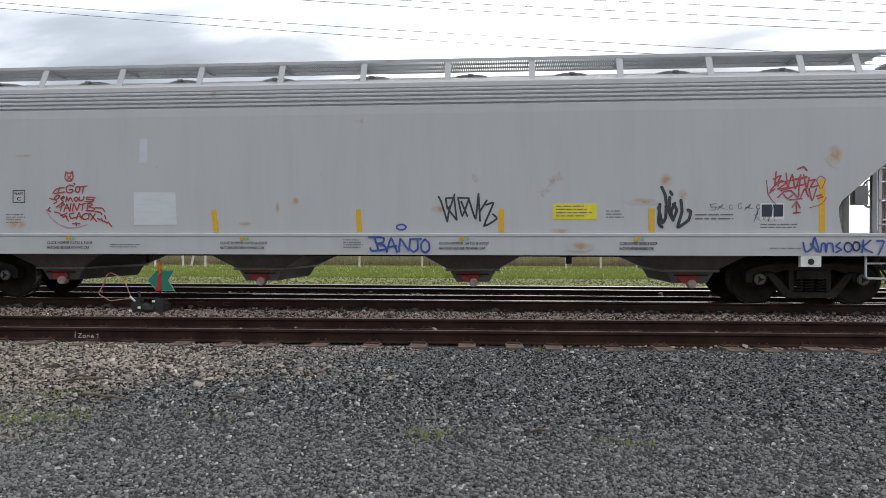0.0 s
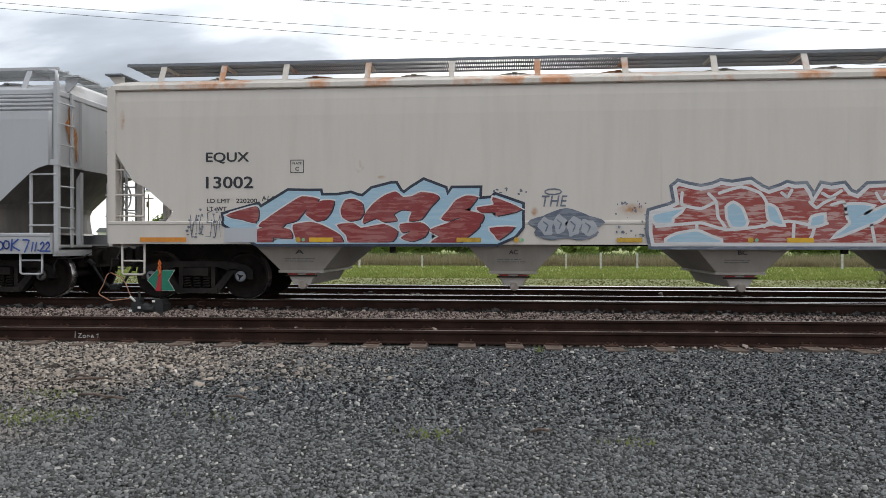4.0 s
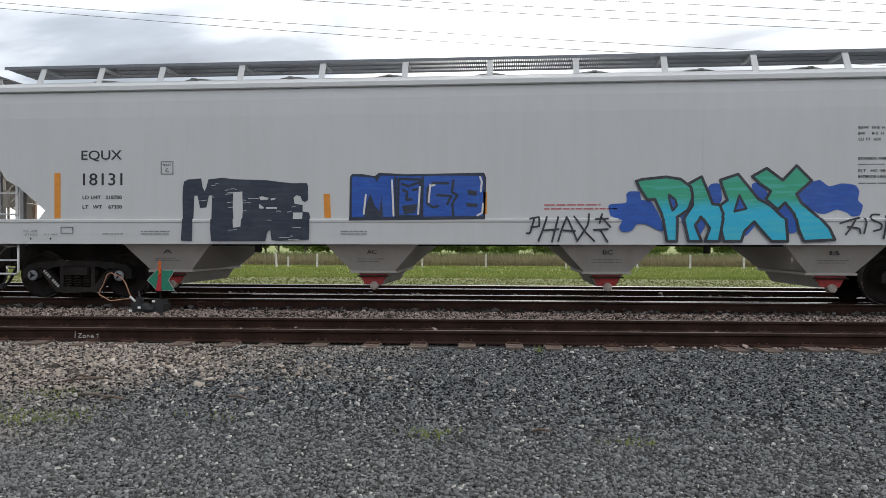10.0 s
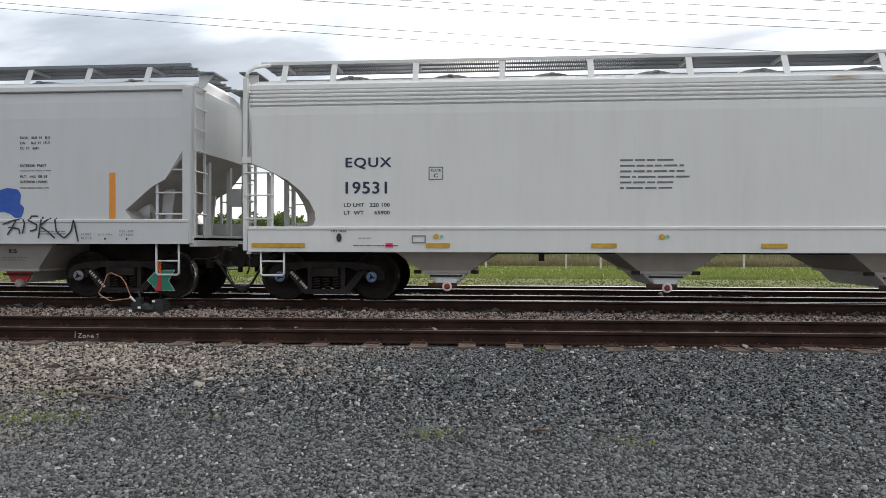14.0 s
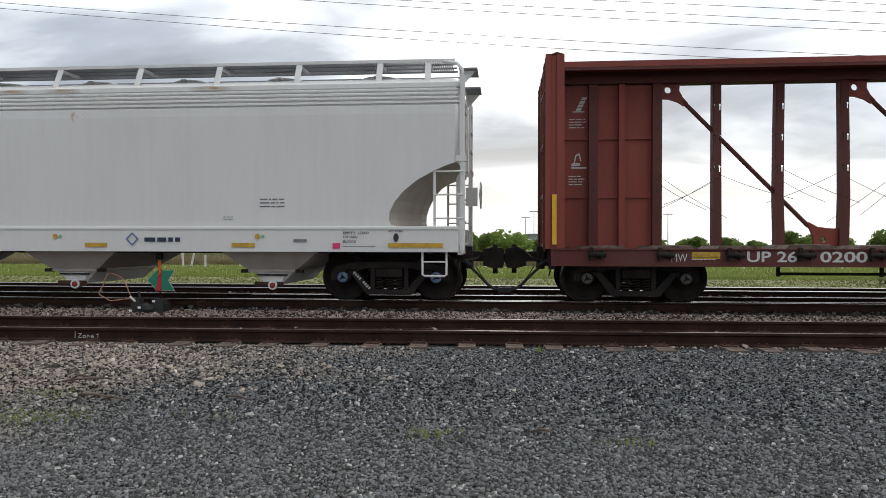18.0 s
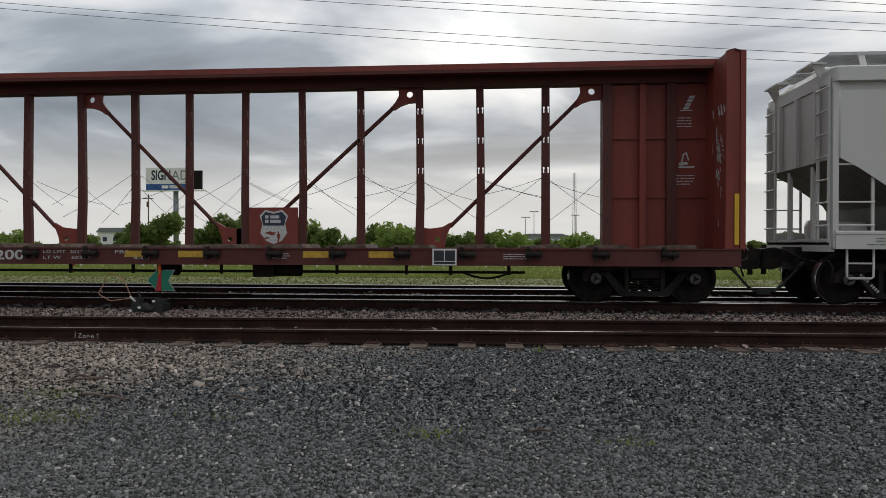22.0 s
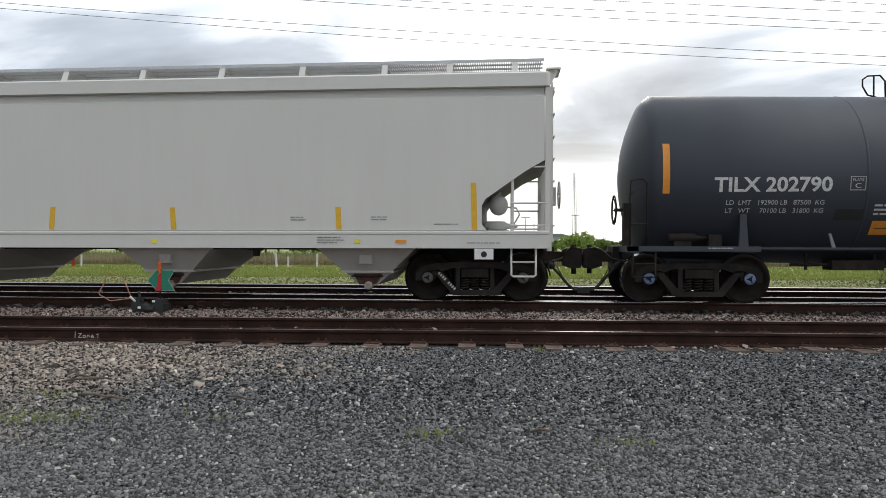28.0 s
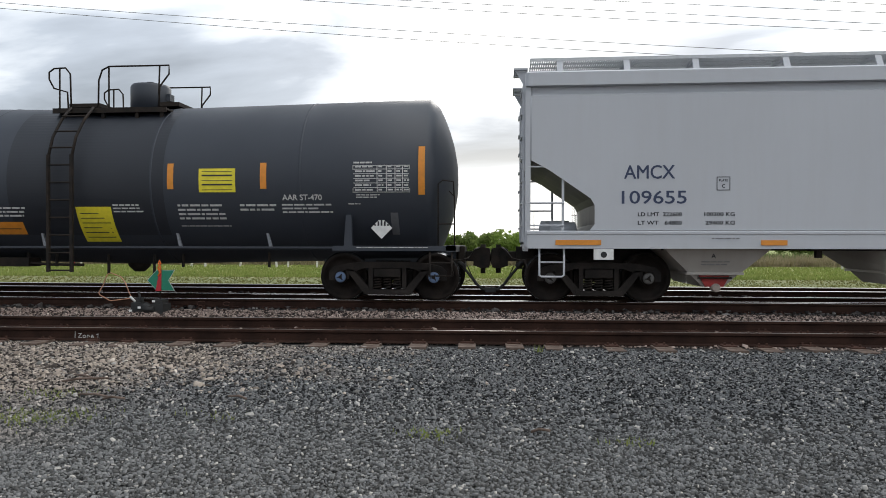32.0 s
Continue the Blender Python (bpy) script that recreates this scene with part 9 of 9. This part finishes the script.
for line in ([(0, 0.0), (0.004, 0.10)], [(0.055, 0.07), (0.10, 0.075), (0.05, 0.015), (0.105, 0.01)], [(0.135, 0.05), (0.115, 0.035), (0.125, 0.01), (0.15, 0.012), (0.157, 0.04), (0.135, 0.05)],
             [(0.175, 0.005), (0.18, 0.048), (0.205, 0.045), (0.215, 0.005)], [(0.235, 0.025), (0.268, 0.03), (0.255, 0.05), (0.235, 0.03), (0.245, 0.004), (0.275, 0.01)], [(0.315, 0.055), (0.335, 0.07), (0.332, 0.002)], [(0.31, 0.0), (0.36, 0.004)]):
    stroke(bm, [(-6.05 + p, 0.05 + q * 0.95) for p, q in line], 0.0085, 0)
mark = part("chalk_mark", bm, "chalk", None)
mark.location = (0, NEAR_Y - 0.753 - 0.0145 , 0)
mark.rotation_euler = (0, 0, a)
tagged(mark, "white chalk writing on the rail web", "chalk mark")


# ------------------------------------------------------------ plants
def leaf_material(name, rgb, rgb2, trans=0.3):
    m, nt, b = shader(name, rgb, 0.8)
    b.inputs["Specular IOR Level"].default_value = 0.08
    geo = nt.nodes.new("ShaderNodeNewGeometry")
    c = blend(nt, geo.outputs["Random Per Island"], rgb, rgb2)
    c = blend(nt, ranged(nt, noise_node(nt, 0.6, 4), 0.35, 0.7, 0, 0.6), c, tuple(v * 0.55 for v in rgb))
    nt.links.new(c, b.inputs["Base Color"])
    # thin leaves let the low sun through
    thru, mixer = nt.nodes.new("ShaderNodeBsdfTranslucent"), nt.nodes.new("ShaderNodeMixShader")
    nt.links.new(c, thru.inputs["Color"])
    mixer.inputs[0].default_value = trans
    nt.links.new(b.outputs[0], mixer.inputs[1]); nt.links.new(thru.outputs[0], mixer.inputs[2])
    nt.links.new(mixer.outputs[0], nt.nodes["Material Output"].inputs["Surface"])
    return m


def blades(name, label, material, count, area, height, width, seed, base=ground_z, kind="stuff", lean=0.25, category="grass"):
    rng = np.random.default_rng(seed)
    x, y = area(rng, count)
    n = len(x)
    z = np.array([base(v) for v in y])
    h = rng.uniform(*height, n)
    a = rng.uniform(0, np.pi, n)
    w = width * rng.uniform(0.6, 1.4, n)
    dx, dy = np.cos(a) * w, np.sin(a) * w * 0.5
    lx, ly = rng.normal(0, lean, n) * h, rng.normal(0, lean, n) * h
    co = np.stack([np.stack([x - dx, y - dy, z], -1), np.stack([x + dx, y + dy, z], -1), np.stack([x + lx, y + ly, z + h], -1)], 1)
    me = bpy.data.meshes.new(name)
    me.vertices.add(3 * n)
    me.vertices.foreach_set("co", co.ravel())
    me.loops.add(3 * n)
    me.loops.foreach_set("vertex_index", np.arange(3 * n, dtype=np.int32))
    me.polygons.add(n)
    me.polygons.foreach_set("loop_start", np.arange(0, 3 * n, 3, dtype=np.int32))
    me.update(calc_edges=True)
    return tagged(part(name, me, material, None), label, category, kind=kind)


GRASS = leaf_material("short_grass", (0.19, 0.26, 0.06), (0.33, 0.34, 0.12))
DRY = leaf_material("dry_reeds", (0.36, 0.295, 0.19), (0.24, 0.22, 0.12))
WEED = leaf_material("weeds", (0.10, 0.16, 0.05), (0.20, 0.23, 0.09))


def fan(y0, y1, m=0.72):
    def area(rng, n):
        y = y0 + (y1 - y0) * rng.random(n) ** 1.3
        return rng.uniform(-1, 1, n) * m * y - 0.088 * y, y
    return area


blades("grass", "short bright green grass beyond the tracks", GRASS, 50000, fan(30, 46), (0.04, 0.14), 0.035, 21)
STRAW = leaf_material("straw_grass", (0.22, 0.225, 0.08), (0.27, 0.255, 0.10), 0.0)
blades("dry_grass", "sparse dry grass at the ballast edge", STRAW, 12000, fan(22.0, 30), (0.02, 0.06), 0.04, 22)
blades("reeds", "tall dry reeds along the field edge", DRY, 70000, fan(47, 57), (0.25, 0.85), 0.035, 23, lean=0.32, category="reeds")
blades("weeds", "green weeds among the reeds", WEED, 22000, fan(49, 60), (0.3, 1.0), 0.06, 24, category="weeds")
rng_spots = random.Random(5)
for cx, cy, r, n in ((-3.70, 5.35, 0.40, 420), (-4.1, 6.2, 0.35, 120), (-0.55, 5.15, 0.22, 110), (0.9, 5.05, 0.18, 60), (-2.4, 5.5, 0.3, 30), (3.7, 5.1, 0.14, 40), (0.42, 9.2, 0.05, 14)):
    blades("grass_tuft", "small tuft of grass in the gravel", GRASS, n, lambda rng, k: (rng.normal(cx, r * 0.6, k), rng.normal(cy, r * 0.35, k)), (0.015, 0.05) if n > 20 else (0.05, 0.12), 0.008, int(cx * 10) + 80, kind="stuff")
# twigs and scraps on the gravel
for i, (x, y, l, a) in enumerate(((-4.15, 6.75, 0.42, 25), (-4.25, 6.9, 0.40, 150), (-4.3, 7.0, 0.25, 115), (-3.65, 6.05, 0.30, 172), (-2.35, 6.1, 0.20, 160), (-3.4, 5.95, 0.2, 0), (4.4, 7.3, 0.3, 55), (0.25, 5.2, 0.14, 10))):
    bm = bmesh.new()
    c, s = math.cos(radians(a)) * l / 2, math.sin(radians(a)) * l / 2
    pipe(bm, [(x - c, y - s, 0.03), (x - c * 0.2, y - s * 0.3, 0.05), (x + c, y + s, 0.035)], 0.011, 5)
    tagged(part("stick", bm, "timber", None), "weathered splinter of wood on the gravel", "stick", "sticks")


def foliage(seed, w, h, n):
    """A crown of many small leaf clumps with an uneven outline."""
    rng = np.random.default_rng(seed)
    lumps = [(rng.uniform(-0.36, 0.36) * w, rng.uniform(-0.3, 0.3) * w, h * rng.uniform(0.30, 0.78), w * rng.uniform(0.14, 0.26)) for _ in range(9)]
    which = rng.integers(0, len(lumps), n)
    d = rng.normal(0, 1, (n, 3))
    d /= np.linalg.norm(d, axis=1)[:, None]
    rad = rng.uniform(0.55, 1.08, n)[:, None]
    L = np.array(lumps)[which]
    c = L[:, :3] + d * rad * L[:, 3:4] * np.array([1, 1, 0.85])
    c[:, 2] = np.maximum(c[:, 2], 0.15)
    size = rng.uniform(0.05, 0.13, n)[:, None] * (w / 4) ** 0.3
    t1, t2 = rng.normal(0, 1, (n, 3)), rng.normal(0, 1, (n, 3))
    co = np.stack([c - t1 * size, c + t2 * size, c + t1 * size, c - t2 * size], 1)
    me = bpy.data.meshes.new("crown")
    me.vertices.add(4 * n)
    me.vertices.foreach_set("co", co.ravel())
    me.loops.add(4 * n)
    me.loops.foreach_set("vertex_index", np.arange(4 * n, dtype=np.int32))
    me.polygons.add(n)
    me.polygons.foreach_set("loop_start", np.arange(0, 4 * n, 4, dtype=np.int32))
    me.update(calc_edges=True)
    return me


LEAF = [leaf_material("leaves_bright", (0.19, 0.28, 0.06), (0.30, 0.38, 0.11), 0.5), leaf_material("leaves_dark", (0.12, 0.18, 0.045), (0.21, 0.26, 0.08), 0.5)]
BARK = rusted("bark", (0.10, 0.08, 0.06), (0.16, 0.13, 0.10), 0.9, 6)


def tree(kind, w, h):
    t = new("tree")
    tagged(t, "bushy low tree with bright green leaves" if kind == 0 else "bushy low tree with dark green leaves", "tree", "trees behind the field")
    rnd = random.Random(kind * 10 + int(w * 7))
    bm = bmesh.new()
    rod(bm, (0, 0, -0.1), (0.05, 0, h * 0.4), 0.11, 7, 0.07)
    for k in range(6):
        a = k * 1.05 + rnd.random()
        rod(bm, (0.03, 0, h * (0.15 + 0.04 * k)), (math.cos(a) * w * 0.3, math.sin(a) * w * 0.3, h * rnd.uniform(0.55, 0.8)), 0.05, 5, 0.015)
    part("trunk", bm, BARK, t)
    part("crown", foliage(kind * 5 + int(w * 3), w, h, 2600), LEAF[kind], t)
    return t


TREES = [tree(0, 5.0, 4.6), tree(1, 5.6, 4.8), tree(0, 4.0, 3.2), tree(1, 4.4, 3.3), tree(1, 3.4, 2.8)]
spots = []
rnd = random.Random(12)
# x at 70 m, height of the crown there
for x, h in ((-50.5, 2.9), (-44.6, 2.9), (-39.4, 2.9), (-36, 3.9), (-33.5, 4.7), (-30.3, 3.6), (-28.0, 4.6), (-25.2, 5.2), (-23.5, 4.6), (-20.6, 4.4), (-18.0, 3.6), (-12.6, 3.7), (-10.4, 3.5), (-7.5, 3.0), (-4.4, 2.8),
             (-2.2, 3.0), (0.5, 2.8), (4.2, 2.2), (6.7, 2.6), (9.0, 2.4), (13.9, 2.3), (17.9, 2.4), (22.0, 2.5), (26.4, 2.9), (29, 2.6), (31.8, 2.9), (36, 3.0), (40, 2.8), (-56, 3.0), (-62, 3.3)):
    spots.append((x * 1.0, 70 + rnd.uniform(-3, 5), h))
for k in range(44):
    spots.append((-110 + k * 4.6 + rnd.uniform(-1.5, 1.5), rnd.uniform(92, 110), rnd.uniform(2.0, 2.7)))
for x, y, h in spots:
    kind = rnd.choice((0, 1)) if h > 3.8 else rnd.choice((2, 3, 4))
    src = TREES[kind]
    f = h / (4.6, 4.8, 3.2, 3.3, 2.8)[kind]
    c = copy_thing(src, pose(x, y, -0.05, 0, 0, rnd.uniform(0, 360)))
    c.scale = (f * rnd.uniform(1.0, 1.25), f, f)
for k, t in enumerate(TREES):
    t.location = (-70 - 6 * k, 80 + 3 * k, -0.05)
# dry brush by the far track
brush = new("dry_brush")
brush.location = (15.2, 27.0, -0.05)
tagged(brush, "tangled brown brush at the field edge", "bush")
bm = bmesh.new()
rnd = random.Random(31)
for k in range(150):
    a, b = rnd.uniform(0, 6.28), rnd.uniform(0.2, 1.0)
    x0 = rnd.uniform(-1.6, 1.6)
    rod(bm, (x0, rnd.uniform(-0.8, 0.8), 0), (x0 + math.cos(a) * 0.7, math.sin(a) * 0.6, b), 0.012, 3, 0.004)
part("stems", bm, BARK, brush)
part("leaves", foliage(77, 3.0, 1.1, 1500), DRY, brush)

# ------------------------------------------------------------ fence posts and signs in the field
post_mesh = boxes((-0.05, 0.05, -0.05, 0.05, -0.05, 0.95))
soften(post_mesh, 0.012)
me = bpy.data.meshes.new("fence_post")
post_mesh.to_mesh(me)
post_mesh.free()
me.materials.append(plain("weathered_white_paint", (0.62, 0.60, 0.56), 0.7, vary=0.35, scale=5))
for i, (x, lean, f) in enumerate(((-26.4, 0, 0.8), (-21.6, 0, 1.0), (-22.4, 0, 0.7), (-19.8, -4, 1.0), (-19.3, 12, 1.0), (-18.4, 0, 0.8), (-16.2, 8, 1.0), (-13.9, -6, 1.0), (-13.2, 0, 0.7), (-11.4, 0, 0.9), (-8.8, 0, 0.9), (-5.0, 0, 0.8), (-1.2, 0, 0.9), (3.5, 0, 0.9), (5.5, 0, 1.0), (7.6, 0, 1.0), (10.6, 0, 0.9), (13.6, 0, 1.0), (19.0, 0, 1.0), (23, 0, 0.9))):
    p = part("fence_post", me, None, None)
    p.matrix_basis = pose(x, 42.5, -0.05, 0, lean, 0) @ Matrix.Diagonal((1, 1, f, 1))
    tagged(p, "leaning white fence post in the field" if lean else "upright white fence post in the field", "fence post", "fence posts")
red_post = new("marker_post")
red_post.location = (-26.6, 42, -0.05)
tagged(red_post, "red marker post with a small white roof", "marker post")
bm = boxes((-0.07, 0.07, -0.07, 0.07, 0, 0.95))
part("post", bm, "gate_red", red_post)
bm = bmesh.new()
prism(bm, [(-0.35, 0.92), (0.35, 0.92), (0.0, 1.2)], -0.2, 0.2)
part("cap", bm, "white", red_post)

# ------------------------------------------------------------ far things
board = new("billboard")
board.location = (0, 200, 0)
tagged(board, "white and blue roadside billboard on a tall post", "billboard")
bm = bmesh.new()
rod(bm, (-95.6, 0.6, -0.1), (-95.6, 0.6, 17.4), 0.75, 14)
part("pole", bm, "grate", board)
bm = boxes((-104.4, -90.5, -0.15, 0.15, 16.9, 23.4), (-105.6, -86.5, -0.9, 0.9, 16.6, 16.85))
part("panel", bm, "white", board)
bm = boxes((-90.4, -87.6, 0.2, 0.6, 17.2, 22.6))
for k in range(4):
    box(bm, -90.3 + k * 0.8, -90.1 + k * 0.8, -0.1, 0.2, 17.0, 22.4)
for k in range(4):
    box(bm, -90.4, -87.6, -0.1, 0.2, 17.2 + k * 1.6, 17.4 + k * 1.6)
part("back_frame", bm, "iron", board)
bm = boxes((-104.3, -90.6, -0.19, -0.16, 16.95, 18.7))
part("lower_band", bm, plain("blue_board_paint", (0.03, 0.09, 0.28), 0.6, scale=0.5), board)
lettering("board_lettering", "SIGN", -102.6, -97.0, 19.9, 22.6, -0.18, "ink_blue", board, "", 0.03)
lettering("board_lettering", "AD", -96.6, -91.6, 19.9, 22.6, -0.18, "grate", board)
bars("board_print", -99.5, -92.0, 17.3, 18.4, 1, -0.22, "white", board, 3, gap=0.2)

mast = new("radio_mast")
mast.location = (28.1, 300, 0)
tagged(mast, "thin lattice radio mast far away", "radio mast")
bm = bmesh.new()
for a, b in ((-0.9, 0), (0.9, 0), (0, 1.4)):
    rod(bm, (a, b, -0.1), (a * 0.55, b * 0.55, 31), 0.10, 4)
for k in range(18):
    z = 1 + k * 1.65
    s = 1 - 0.45 * z / 31
    rod(bm, (-0.9 * s, 0, z), (0.9 * s, 0, z + 0.9), 0.06, 4), rod(bm, (0.9 * s, 0, z + 0.9), (-0.9 * s, 0, z + 1.65), 0.06, 4)
part("lattice", bm, "grate", mast)
for x, y, z in ((6.87, 180, 9.5), (4.8, 180, 8.1), (39.5, 180, 8.8), (18, 190, 9.0)):
    p = new("street_lamp")
    p.location = (x, y, 0)
    tagged(p, "far grey street lamp with a short arm", "street lamp", "street lamps")
    bm = bmesh.new()
    rod(bm, (0, 0, -0.1), (0, 0, z), 0.11, 6, 0.07)
    part("pole", bm, "grate", p)
    bm = boxes((-1.1, 1.1, -0.1, 0.1, z - 0.05, z + 0.12))
    part("lamp_arm", bm, "iron", p)
p = new("utility_pole")
p.location = (-62.2, 120, 0)
tagged(p, "wooden utility pole beyond the trees", "utility pole")
bm = bmesh.new()
rod(bm, (0, 0, -0.1), (0, 0, 10.0), 0.14, 8, 0.10)
part("pole", bm, "timber", p)
bm = boxes((-0.9, 0.9, -0.06, 0.06, 9.2, 9.35), (-0.2, 0.2, -0.3, -0.1, 7.8, 8.7))
part("crossarm", bm, "timber", p)

ware = new("warehouse")
ware.location = (0, 250, 0)
tagged(ware, "low grey metal warehouse behind the trees", "building")
wall = plain("grey_metal_cladding", (0.30, 0.32, 0.34), 0.6, scale=0.4)
bm = boxes((4.3, 22.0, 0, 14, -0.1, 4.2))
w = part("wall", bm, wall, ware)
bm = bmesh.new()
prism(bm, [(4.0, 4.2), (22.3, 4.2), (19, 5.1), (7.5, 5.1)], -0.3, 14.3)
part("roof", bm, "grate", ware)
for k in range(4):
    bm = boxes((6 + k * 4, 8.4 + k * 4, -0.06, 0.02, 0.1, 3.2))
    part("door", bm, "white", ware)
house = new("far_house")
house.location = (-140, 250, 0)
tagged(house, "pale far building at the horizon", "building")
part("wall", boxes((-9, 9, 0, 8, -0.1, 5.5)), "white", house)
bm = bmesh.new()
prism(bm, [(-9.5, 5.5), (9.5, 5.5), (8, 7.2), (-8, 7.2)], -0.5, 8.5)
part("roof", bm, "grate", house)
for k in range(4):
    part("window", boxes((-7 + k * 4, -5.4 + k * 4, -0.05, 0.02, 2.2, 3.8)), "navy", house)

# ------------------------------------------------------------ overhead wires
WIRE = plain("grey_cable", (0.22, 0.22, 0.23), 0.6)
for (xa, za), (xb, zb), (xc, zc) in (((-22.4, 12.07), (-2.75, 10.25), (8.1, 9.38)), ((-22.4, 11.82), (-2.75, 9.90), (8.1, 9.02)), ((-9.1, 11.83), (8.1, 10.38), (15.03, 9.88)), ((-2.75, 11.53), (8.1, 10.72), (15.03, 10.16)), ((3.8, 11.42), (8.1, 11.12), (15.03, 10.62)), ((10.4, 11.35), (12.5, 11.21), (15.03, 10.93))):
    coef = np.polyfit((xa, xb, xc), (za, zb, zc), 2 if xa < -5 else 1)
    bm = bmesh.new()
    pipe(bm, [(x, 30.0, float(np.polyval(coef, x)) if abs(x) < 30 else float(np.polyval(coef, math.copysign(30, x)) + (x - math.copysign(30, x)) * np.polyval(np.polyder(coef), math.copysign(30, x)))) for x in range(-72, 75, 3)], 0.0120, 5)
    tagged(part("overhead_wire", bm, WIRE, None), "thin dark overhead wire across the sky", "wire", "overhead wires", "structure")


# ------------------------------------------------------------ motion of the train
def motions():
    ticks = [float(t) for t in range(33)]
    for car in (WAGON_A, WAGON_B, WAGON_C, WAGON_D, WAGON_E, WAGON_F, WAGON_G, WAGON_H):
        u = car.location.x
        walk(car, [(t, pose(u - rolled(t), TRACK_Y, RAIL_Z)) for t in ticks])
    fine = [i / 7 for i in range(7 * 32 + 1)]
    for wheelset, x in WHEELSETS:
        walk(wheelset, [(t, pose(x, 0, 0.457, 0, -math.degrees(rolled(t) / 0.457), 0)) for t in fine])


motions()
